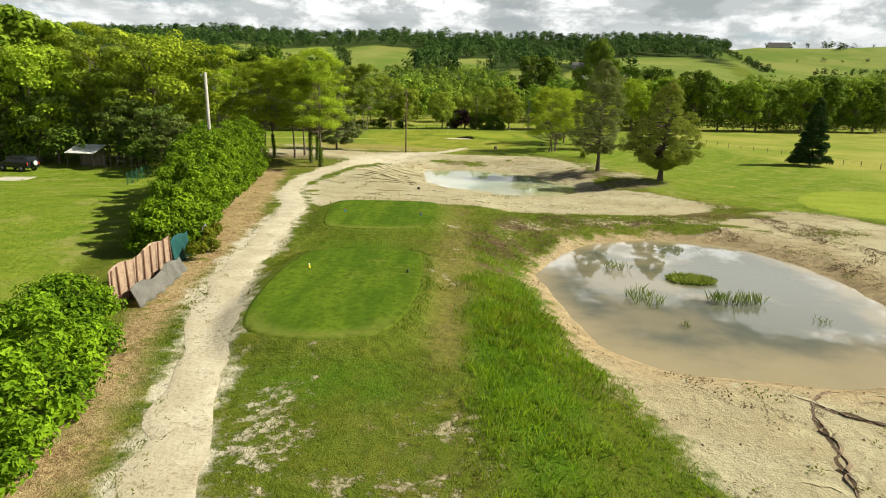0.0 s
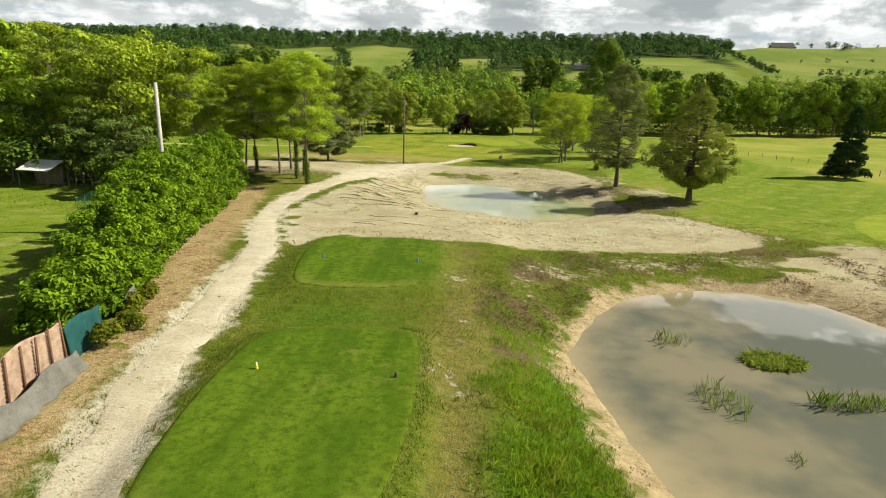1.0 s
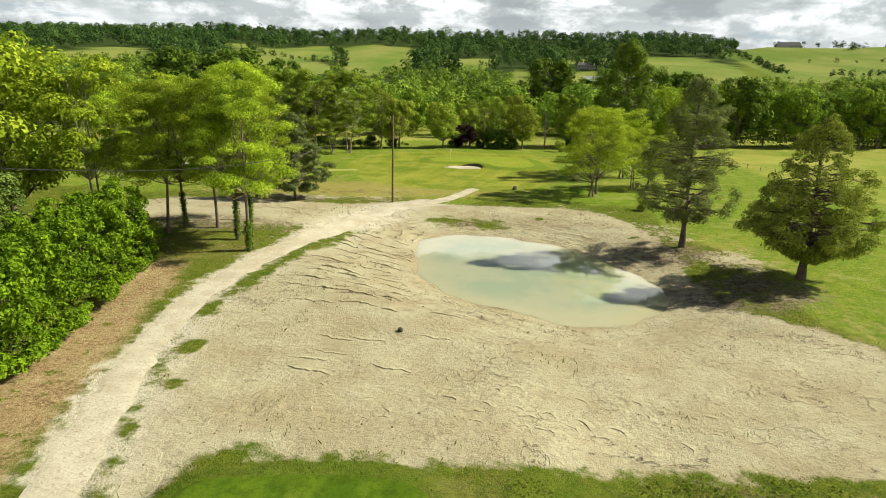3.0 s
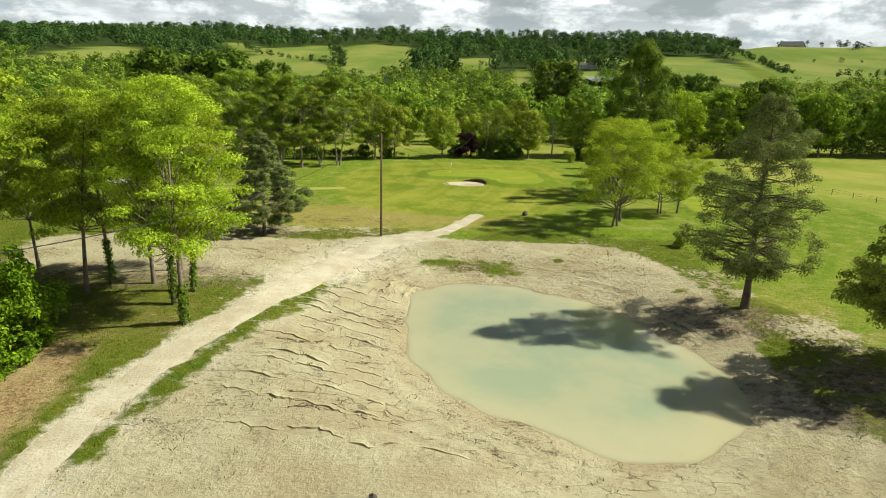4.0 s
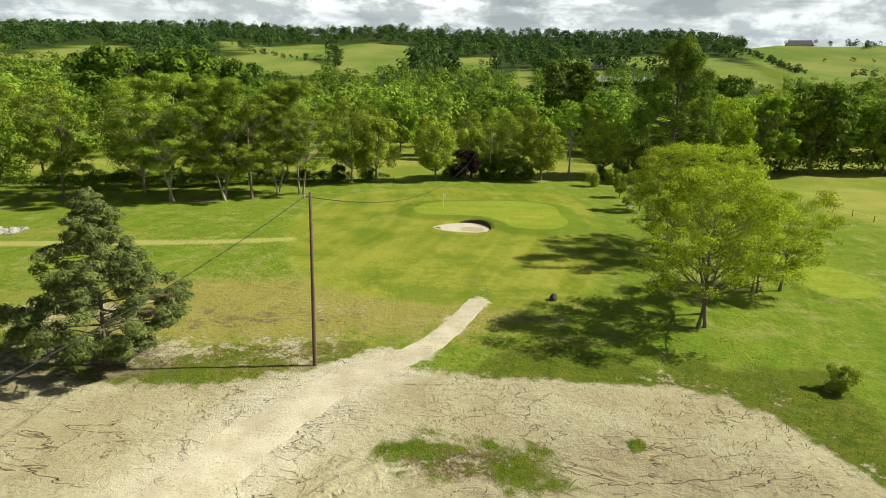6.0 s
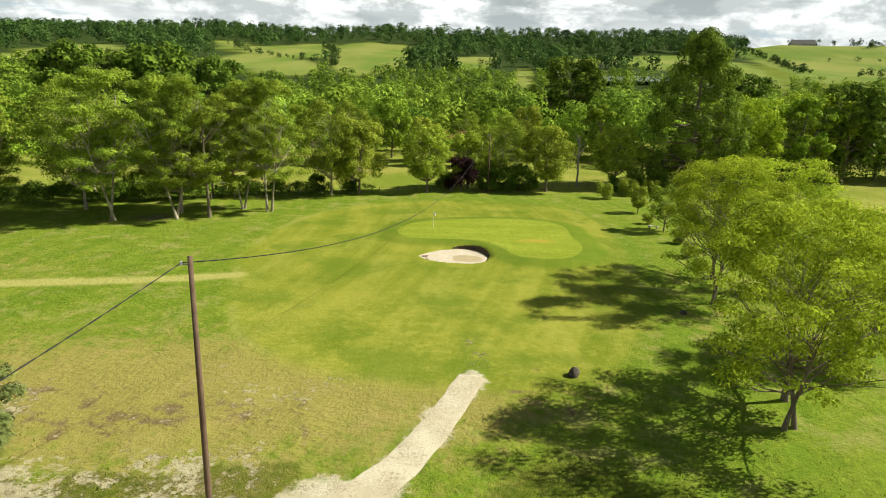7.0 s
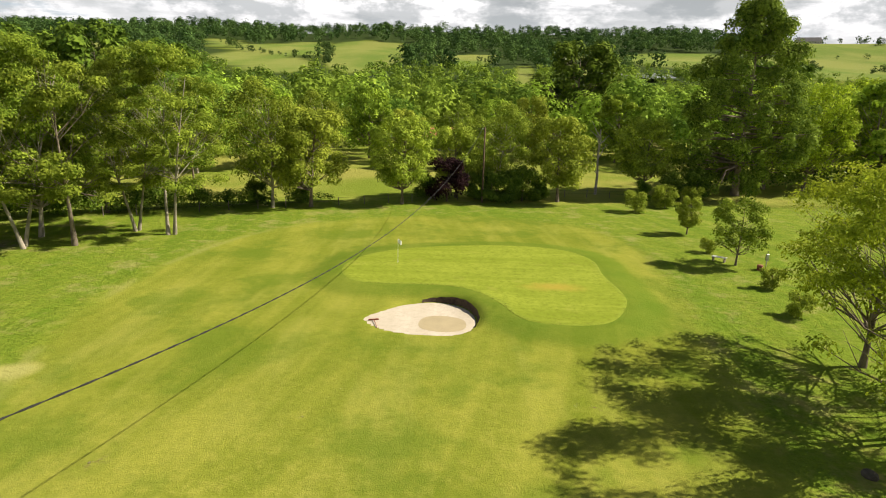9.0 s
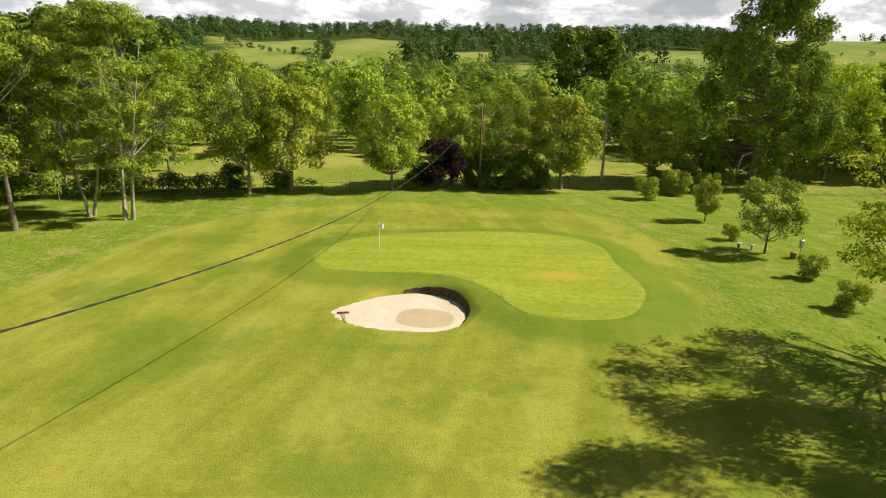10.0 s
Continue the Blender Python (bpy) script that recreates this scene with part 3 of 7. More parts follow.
SHORE1 = smooth_loop([(4.6, 26), (7.0, 31), (11, 35), (16.5, 36.4), (19.5, 37), (22.5, 40.5), (28.5, 45.5), (34, 46), (37, 40), (36.5, 30), (33, 18), (28, 6), (20, -2), (8, 2.5),
                      (6.7, 7.2), (5.6, 11), (5.3, 15), (4.7, 20)])
GREEN = smooth_loop([(-4.9, 147.5), (-3.7, 151.7), (-0.3, 154.5), (4.4, 156.1), (9.4, 156.7), (14.2, 155.6), (16.3, 152.2), (16.2, 147.5), (16.5, 142.5),
                     (15.6, 139.3), (13.9, 136.9), (11.3, 136.3), (8.6, 137.1), (7.0, 140.2), (4.6, 143.1), (1.4, 143.9), (-3.2, 144.2)])
BUNKER = smooth_loop([(-1.6, 137.5), (-0.6, 139.2), (0.9, 141.1), (3, 141.7), (5.1, 140.5), (6, 138.1), (5.3, 136), (3.8, 135), (1.4, 135.1), (-0.5, 135.9)])
APPROACH = smooth_loop([(-12.9, 116), (-17, 127.2), (-19.2, 137), (-18.6, 150), (-14, 162), (-5.8, 168), (5, 171), (17, 168), (21.5, 158), (20.5, 146),
                        (18.6, 136), (16, 119), (12, 112.5), (7, 108.5), (0, 109), (-7, 111)])
SIDE_TEE = smooth_loop([(34, 126), (37.5, 128.5), (39, 123.6), (39.3, 116), (37, 112.8), (33.2, 112.2), (32.2, 117)])
FAIRWAY = smooth_loop([(23, 60), (27, 50), (38, 42), (60, 30), (90, 60), (75, 110), (60, 150), (40, 160), (30, 140), (27, 112), (24, 96), (23, 82), (26, 72)])
SIDE_GREEN = smooth_loop([(35.6, 52), (41, 60), (48, 63.5), (54, 62), (50, 52), (42, 44), (36.4, 43.8)])
CART = [(-2.6, -14, 2.1), (-4.6, -4, 2.1), (-6.1, 3, 2.1), (-7.7, 9, 2.0), (-9.1, 14, 2.0), (-10.2, 19.5, 2.0), (-10.8, 26, 1.9), (-11.2, 31, 1.9), (-11.9, 37, 2.0),
        (-14.2, 45.3, 1.9), (-16.2, 53.5, 1.9), (-16.5, 61, 2.2), (-15.1, 69.5, 2.6), (-12.6, 77.5, 2.9), (-10.6, 84, 3.2), (-8.0, 90.5, 3.4), (-4.9, 96, 3.0),
        (-1.5, 99.6, 2.4), (0.9, 104.2, 2.1), (3.1, 110.4, 2.0)]
CART_LINE = smooth_line(CART, 0.5)
LITTER = smooth_line([(-7.6, -4, 2), (-9, 3, 1.7), (-11.0, 11.7, 1.4), (-12.2, 18.5, 1.7), (-13.3, 27, 2.8), (-14.9, 34.6, 3.2), (-17.0, 43, 3.7), (-19.8, 55, 3.6), (-21.8, 66, 3.4)], 2.0)
TRAIL = smooth_line([(-62, 122, 2.0), (-42, 123.5, 2.0), (-30.5, 125.4, 1.9), (-23.9, 126.9, 1.8), (-17.5, 129, 1.6)], 2.0)
NEAR_FIELDS = [
    [(-436, 681), (-477, 821), (-497, 962), (-459, 945), (-381, 784), (-409, 652)],
    [(-407, 1175), (-359, 1183), (-292, 941), (-325, 968)],
    [(-302, 1042), (-284, 1212), (-228, 1244), (-172, 951), (-185, 896), (-268, 915)],
    [(-281, 810), (-263, 900), (-178, 861), (-135, 707), (-162, 659), (-219, 713)],
    [(-207, 1236), (-66, 1240), (-59, 957), (-65, 761), (-117, 722)],
]
FAR_FIELDS = [
    [(-26, 967), (69, 1036), (41, 831), (13, 788), (-17, 899)],
    [(181, 1038), (280, 1098), (430, 1098), (323, 701), (284, 631), (253, 701), (225, 886), (166, 936)],
    [(560, 1330), (800, 1300), (900, 900), (620, 760), (440, 688), (344, 686), (388, 797), (442, 970)],
    [(77, 796), (90, 794), (72, 640), (61, 637)],
    [(142, 766), (175, 800), (148, 704), (127, 688)],
]
FIELDS = [smooth_loop(p) for p in NEAR_FIELDS + FAR_FIELDS]


def hill(x, y):
    """The far rise behind the valley, with a wooded crest whose height changes along it."""
    far = np.hypot(x * 0.8, y)
    side = x / np.maximum(y, 1.0)
    crest = np.interp(side, [-0.72, -0.54, -0.36, -0.22, -0.14, -0.01, 0.09, 0.17, 0.34, 0.42], [140, 148, 157, 148, 154, 159, 155, 160, 168, 154]) / np.sqrt(1 + 0.64 * np.minimum(side**2, 1))
    low = np.interp(far, [0, 190, 260, 450, 600, 700, 900, 1170], [0, 0, 1, 4, 17, 34, 58, 88])
    left = low + (crest - 88) * np.interp(far, [1170, 1350, 1600, 1900, 3600], [0, 0.42, 1, 1, 0.4])
    right = np.interp(far, [0, 190, 260, 450, 600, 700, 900, 1170, 1330, 1600, 1900, 3600], [0, 0, 1, 4, 17, 32, 54, 88, 121, 119, 90, 40])
    k = step(0.40, 0.50, side) * (y > 0)
    return np.where(y > 150, left * (1 - k) + right * k + bumps(x, y, 170, 5) * 4 * step(400, 900, far), 0)


def land(x, y):
    x, y = np.asarray(x, float), np.asarray(y, float)
    z = 0.15 + 0.95 * step(54, 40, y) * (0.2 + 0.8 * step(8, 1, x)) + bumps(x, y, 17, 1) * 0.14 * step(150, 110, y) + bumps(x, y, 46, 2) * 0.12
    z = z + 0.75 * np.exp(-((x + 21) ** 2 / 120 + (y - 84) ** 2 / 180))
    z = z + 0.48 * step(-1.3, 0.25, depth_in(x, y, TEE1)) + 0.38 * step(-1.4, 0.25, depth_in(x, y, TEE2))
    z = z + 0.32 * step(-3.2, 0.3, depth_in(x, y, GREEN)) + 0.22 * step(-1.2, 0.2, depth_in(x, y, SIDE_TEE))
    for loop, level, slope in ((POND1, WATER1, 0.30), (POND2, WATER2, 0.165)):
        d = -depth_in(x, y, loop)
        bowl = level + slope * d + 0.05 * bumps(x, y, 2.5, 3)
        if level == WATER2:
            ring = d + 0.9 * bumps(x, y, 4.5, 71) + 0.3 * bumps(x, y, 1.7, 72)
            saw = np.mod(ring, 1.45) / 1.45
            bowl = bowl + (saw**2 - 0.35) * 0.17 * step(0.5, 1.4, d) * step(7.0, 5.0, d) * (0.55 + 0.45 * bumps(x, y, 6.0, 73))
        bowl = np.where(d > 11.5, 1e3, bowl)
        h = np.clip(0.5 + (z - bowl) / 1.0, 0, 1)
        z = z * (1 - h) + bowl * h - 0.5 * h * (1 - h) * 0.5
    b = depth_in(x, y, BUNKER)
    side = np.clip(0.5 + ((x - 2.4) * 0.62 + (y - 138.3) * 0.78) / 4.2, 0, 1)
    z = z - (0.07 + 0.13 * side) * step(-0.02, 0.26, b) + 0.22 * np.exp(-((x - 5.2) ** 2 + (y - 141) ** 2) / 7) * step(0.3, -0.4, b)
    lumps = bumps(x, y, 1.9, 7) * 0.05 + bumps(x, y, 0.9, 8) * 0.025
    rough = np.clip(1 - step(-2.5, 0.5, depth_in(x, y, APPROACH)) - step(-1, 0, depth_in(x, y, TEE1)) - step(-1, 0, depth_in(x, y, TEE2)), 0, 1)
    return z + lumps * rough * step(190, 150, y) + hill(x, y)


def ground_at(x, y):
    return float(land(np.array([x]), np.array([y]))[0])


def mesh_from(name, verts, faces, mat, smooth=True):
    me = bpy.data.meshes.new(name)
    verts = np.asarray(verts, np.float32)
    faces = np.asarray(faces, np.int32)
    k = faces.shape[1]
    me.vertices.add(len(verts)), me.loops.add(faces.size), me.polygons.add(len(faces))
    me.vertices.foreach_set("co", verts.ravel())
    me.loops.foreach_set("vertex_index", faces.ravel())
    me.polygons.foreach_set("loop_start", np.arange(0, faces.size, k, dtype=np.int32))
    me.polygons.foreach_set("loop_total", np.full(len(faces), k, np.int32))
    me.polygons.foreach_set("use_smooth", np.full(len(faces), smooth))
    me.update(calc_edges=True)
    me.materials.append(mat)
    return me


def store(me, name, values):
    a = me.attributes.new(name, "FLOAT", "POINT")
    a.data.foreach_set("value", np.asarray(values, np.float32))


def spaced(parts):
    return np.unique(np.round(np.concatenate([np.arange(a, b, s) for a, b, s in parts]), 3))


def build_ground():
    xs = spaced([(-3200, -600, 200), (-600, -160, 28), (-160, -60, 4), (-60, -34, 1.0), (-34, -20, 0.45), (-20, 26, 0.3), (26, 40, 0.45), (40, 70, 1.0), (70, 180, 4), (180, 600, 28), (600, 3201, 200)])
    ys = spaced([(-700, -60, 80), (-60, -12, 4), (-12, 44, 0.4), (44, 98, 0.3), (98, 112, 0.45), (112, 133, 0.6), (133, 143, 0.25), (143, 172, 0.6), (172, 200, 1), (200, 320, 5), (320, 1700, 22), (1700, 4201, 250)])
    gx, gy = np.meshgrid(xs, ys)
    x, y = gx.ravel(), gy.ravel()
    z = land(x, y)
    n, m = len(xs), len(ys)
    i = (np.arange(m - 1)[:, None] * n + np.arange(n - 1)[None, :]).ravel()
    me = mesh_from("ground", np.stack([x, y, z], 1), np.stack([i, i + 1, i + n + 1, i + n], 1), M_GROUND)
    d2, d1 = depth_in(x, y, POND2), depth_in(x, y, POND1)
    g = lambda cx, cy, rx, ry: np.exp(-(((x - cx) / rx) ** 2 + ((y - cy) / ry) ** 2))
    clay = np.maximum.reduce([depth_in(x, y, CLAY), 0.5 * depth_in(x, y, BANK), 0.7 * depth_in(x, y, SHORE1) - 0.15, depth_line(x, y, CART_LINE) + 0.25 - 0.55 * step(92, 102, y) - 0.4 * step(16, 6, y)])
    clay = np.minimum(clay, -0.55 * depth_in(x, y, VERGE) + 0.15)
    clay = np.minimum(clay, -0.5 * depth_in(x, y, ISLAND) + 0.15)
    clay = np.minimum(clay, np.maximum(-depth_in(x, y, TEE1), -20))
    hole = np.maximum.reduce([4 * g(19.2, 37, 1.6, 0.8), 3 * g(23.4, 38, 1.8, 0.6), 2.5 * g(28, 37, 3, 1.0), 2.5 * g(26, 43, 4, 0.9), 3 * g(14, 92, 2.2, 0.7), 3 * g(14.5, 86, 0.8, 2.6), 3 * g(10, 90, 0.8, 0.8),
                              2.6 * g(18, 82, 1.2, 0.9), 2.4 * g(-13.5, 52, 0.8, 1.5), 2.2 * g(-12.2, 47, 0.7, 0.8), 2.2 * g(-6, 47, 0.5, 0.4)])
    clay = clay - hole * (depth_in(x, y, POND1) < -0.6)
    store(me, "clay", np.clip(clay, -6, 6))
    store(me, "shore", np.maximum(d2, -9))
    track = depth_line(x, y, CART_LINE)
    store(me, "track", np.maximum(track, -6))
    store(me, "rill", np.maximum(step(1.5, -3, x) * step(56, 61, y) * step(90, 82, y), 0.5 * step(82, 88, y) * step(94, 90, y)) * (depth_in(x, y, CLAY) > -2))
    store(me, "crust", np.clip(step(-2, 3, x) + step(57, 61, y), 0, 1))
    store(me, "damp", np.maximum(step(-1.4, -0.1, d2) * 0.35, 0.35 * step(-10, -3.0, d1) + 0.65 * step(-3.5, -0.1, d1)))
    wide = np.minimum(y - 99.5 - 5 * bumps(x, y, 7, 61) - 2 * bumps(x, y, 2.6, 62), 184 - y) * 0.5
    yard = np.minimum(-19 - 0.18 * (y - 24) - x, 66 - y)
    store(me, "fair", np.clip(np.maximum.reduce([wide, yard, depth_in(x, y, FAIRWAY), depth_in(x, y, SIDE_GREEN)]), -8, 8))
    store(me, "collar_shade", np.maximum(depth_in(x, y, GREEN), -6))
    store(me, "straw", g(0, 113, 26, 12))
    store(me, "trail", np.maximum(depth_line(x, y, TRAIL), -3))
    store(me, "near", np.maximum(depth_in(x, y, APPROACH), -4))
    store(me, "soil", depth_line(x, y, LITTER))
    # ovals of litter and painted tree shade, some set off from the trunks
    duff_shade = np.maximum.reduce([3.4 - np.hypot((x - 18.5) / 1.2, y - 76.5), 4.2 - np.hypot((x - 21.5) / 1.2, (y - 65)), 3.0 - np.hypot((x + 21.5) / 2.0, y - 96),
                              3.0 - np.hypot((x + 25) / 2.8, (y - 79.5)), 2.0 - np.hypot(x + 36, y - 152)])
    store(me, "duff_shade", np.clip(duff_shade, -5, 5))
    near_wear = np.maximum.reduce([0.72 * g(-4.4, 5, 1.8, 4.2), 0.52 * g(0.2, 6, 2.0, 2.6), 0.50 * g(-1, 2.5, 3, 2), 0.62 * g(7, 36.5, 4.5, 3.4), 0.70 * g(13, 38.6, 7, 2.4), 0.62 * g(4.5, 32, 2.2, 4),
                              0.60 * g(20, 40, 6, 3), 0.46 * g(0.6, 30, 1.2, 9), 0.44 * g(0.4, 18, 1.0, 9), 0.52 * g(25, 48, 4, 4)])
    far_wear = np.maximum.reduce([0.50 * g(-8, 98, 5, 2.4),
                              0.74 * g(-18, 98.5, 12, 3.6), 0.86 * g(-23, 98, 6, 3.2), 0.74 * g(-26, 104, 9, 5), 0.66 * g(-9, 101, 6, 3), 0.42 * g(-9, 108, 7, 4), 0.50 * g(15, 96, 8, 2.5), 0.50 * g(3.3, 113.6, 1.3, 4.6), 0.34 * g(-12, 105, 9, 5),
                              0.40 * g(-30, 101, 8, 6), 0.36 * g(-45, 118, 9, 5), 0.72 * g(21.5, 84, 3.6, 9), 0.72 * g(24.5, 73, 4.2, 7), 0.44 * g(-9.5, 33, 1.6, 6), 0.40 * g(-23, 72, 7, 4), 0.48 * g(-15.5, 73, 2, 6),
                              0.58 * g(1.5, 88.8, 4.6, 1.6), 0.5 * step(-0.6, 0.2, depth_in(x, y, VERGE))])
    store(me, "worn", np.maximum(near_wear, far_wear))
    dry = 0.28 + 0.66 * g(-16, 106, 18, 9) + 0.5 * g(0.8, 27, 1.4, 12) + 0.45 * g(0.5, 14, 0.9, 7) + 0.25 * g(-42, 128, 12, 6) + 0.3 * g(25, 118, 8, 10) + 0.75 * g(3.3, 114, 1.8, 7) + 0.35 * g(-6, 109, 16, 5) + 0.35 * g(-22, 72, 8, 6) - 0.25 * g(24, 108, 12, 8) - 0.3 * (x < -21) * (y < 62) + 0.25 * g(24, 52, 8, 9) + 0.35 * g(25, 76, 5, 11) + 0.25 * g(7, 35, 5, 5)
    store(me, "dry", dry)
    store(me, "brown", np.maximum.reduce([0.95 * g(5.0, 35.5, 2.8, 4), 0.62 * g(3.2, 27, 2.4, 7), 0.72 * g(10, 38, 8, 3), 0.75 * g(24, 42, 8, 4), 0.7 * g(30, 38, 6, 6), 0.6 * g(3.6, 10.5, 0.9, 1.6), 0.55 * g(5.5, 29, 1.2, 3), 0.36 * g(4.5, 12, 1.4, 4), 0.4 * g(-12.6, 22, 1.5, 16), 0.42 * g(1, 36, 2, 4), 0.5 * g(22, 52, 4, 5), 0.62 * g(1.5, 88.8, 5.5, 2.2), 0.5 * g(-16, 105, 14, 5), 0.42 * g(6, 108, 4, 4)]))
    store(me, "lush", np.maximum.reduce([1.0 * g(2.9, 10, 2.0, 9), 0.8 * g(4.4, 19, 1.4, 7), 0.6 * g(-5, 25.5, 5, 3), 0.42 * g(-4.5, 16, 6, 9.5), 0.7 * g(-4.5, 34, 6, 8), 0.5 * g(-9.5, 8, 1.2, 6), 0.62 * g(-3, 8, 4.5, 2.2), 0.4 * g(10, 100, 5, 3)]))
    meadow = np.maximum(np.minimum(y - 181 - 0.1 * x, 290 - y) * 0.25, np.minimum(x - 59 - 0.02 * (y - 100), 260 - y) * 0.25)
    store(me, "meadow", np.clip(meadow, -6, 6))
    field = np.maximum.reduce([depth_in(x, y, f) for f in FIELDS])
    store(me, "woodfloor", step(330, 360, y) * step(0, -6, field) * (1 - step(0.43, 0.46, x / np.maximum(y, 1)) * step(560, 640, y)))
    store(me, "field", np.where(y > 330, np.maximum(field, -8), -12))
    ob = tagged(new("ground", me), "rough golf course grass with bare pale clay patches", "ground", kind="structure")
    return ob


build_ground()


# ---- helpers for things ----
def part(name, me, parent, label="", m=None):
    ob = new(name, me)
    ob.parent = parent
    if m is not None:
        ob.matrix_basis = m
    return tagged(ob, label) if label else ob


def thing(name, x, y, label, category, group="", z=None, turn=0.0, kind=""):
    ob = new(name)
    ob.matrix_basis = pose(x, y, ground_at(x, y) if z is None else z, 0, 0, turn)
    return tagged(ob, label, category, group, kind)


def tubes(paths, sides=6):
    """Tapered round limbs: each path is a list of (x, y, z, radius)."""
    verts, faces = [], []
    ang = np.linspace(0, 2 * np.pi, sides, endpoint=False)
    for path in paths:
        p = np.asarray(path, float)
        base = len(verts)
        for i in range(len(p)):
            d = p[min(i + 1, len(p) - 1), :3] - p[max(i - 1, 0), :3]
            d = d / (np.linalg.norm(d) + 1e-9)
            a = np.cross(d, (0, 1, 0) if abs(d[1]) < 0.9 else (1, 0, 0))
            a /= np.linalg.norm(a)
            b = np.cross(d, a)
            for t in ang:
                verts.append(p[i, :3] + p[i, 3] * (np.cos(t) * a + np.sin(t) * b))
        for i in range(len(p) - 1):
            for j in range(sides):
                k = (j + 1) % sides
                faces.append((base + i * sides + j, base + i * sides + k, base + (i + 1) * sides + k, base + (i + 1) * sides + j))
        top = base + (len(p) - 1) * sides
        for j in range(1, sides - 1, 2):
            faces.append((top, top + j, top + j + 1, top + (j + 2) % sides if j + 2 < sides else top + j + 1))
    faces = [f for f in faces if len(set(f)) == 4]
    return np.array(verts), np.array(faces)


def box_mesh(name, boxes, mat, bevel=0.0):
    """Boxes given as (x0, y0, z0, x1, y1, z1), joined into one mesh, with their edges rounded off."""
    bm = bmesh.new()
    for x0, y0, z0, x1, y1, z1 in boxes:
        made = bmesh.ops.create_cube(bm, size=1.0)["verts"]
        bmesh.ops.scale(bm, vec=(x1 - x0, y1 - y0, z1 - z0), verts=made)
        bmesh.ops.translate(bm, vec=((x0 + x1) / 2, (y0 + y1) / 2, (z0 + z1) / 2), verts=made)
    if bevel:
        bmesh.ops.bevel(bm, geom=bm.edges[:], offset=bevel, segments=1, affect="EDGES")
    me = bpy.data.meshes.new(name)
    bm.to_mesh(me)
    bm.free()
    me.materials.append(mat)
    return me


def tube_mesh(name, paths, mat, sides=6):
    v, f = tubes(paths, sides)
    return mesh_from(name, v, f, mat)


def leaves(rng, centres, outward, size, wide=0.6, up=0.4, wild=0.6, droop=0.0):
    """Kite-shaped leaves, folded along their middle, at the given places."""
    n = len(centres)
    nrm = outward * 0.95 + np.array([0, 0, up]) + rng.normal(0, wild, (n, 3)) * 0.48
    nrm /= np.linalg.norm(nrm, axis=1, keepdims=True) + 1e-9
    side = np.cross(nrm, rng.normal(0, 1, (n, 3)))
    side /= np.linalg.norm(side, axis=1, keepdims=True) + 1e-9
    along = np.cross(nrm, side)
    along[:, 2] -= droop
    L = (size * rng.uniform(0.65, 1.35, n))[:, None]
    tip, root = centres + along * L * 0.55, centres - along * L * 0.45
    lift = nrm * L * 0.12
    a, b = centres + side * L * wide * 0.5 + lift, centres - side * L * wide * 0.5 + lift
    v = np.stack([root, a, tip, b], 1).reshape(-1, 3)
    f = np.arange(4 * n).reshape(-1, 4)
    return v, f


def clump_points(rng, clumps, total, shell=0.5):
    """Places in a crown of clumps (x, y, z, rx, rz): mostly towards the outside and the top of each."""
    c = np.asarray(clumps, float)
    weight = (c[:, 3] ** 2 * (c[:, 4] + 0.5 * c[:, 3]))
    pick = rng.choice(len(c), total, p=weight / weight.sum())
    d = rng.normal(0, 1, (total, 3))
    d /= np.linalg.norm(d, axis=1, keepdims=True)
    d[:, 2] = np.where((d[:, 2] < -0.35) & (rng.random(total) < 0.6), -d[:, 2], d[:, 2])
    r = shell + (1 - shell) * rng.random(total) ** 0.7
    r *= 1 + 0.18 * np.sin(d[:, 0] * 7 + pick) * np.cos(d[:, 1] * 6 + pick * 2)
    p = c[pick, :3] + d * r[:, None] * np.stack([c[pick, 3], c[pick, 3], c[pick, 4]], 1)
    return p, d


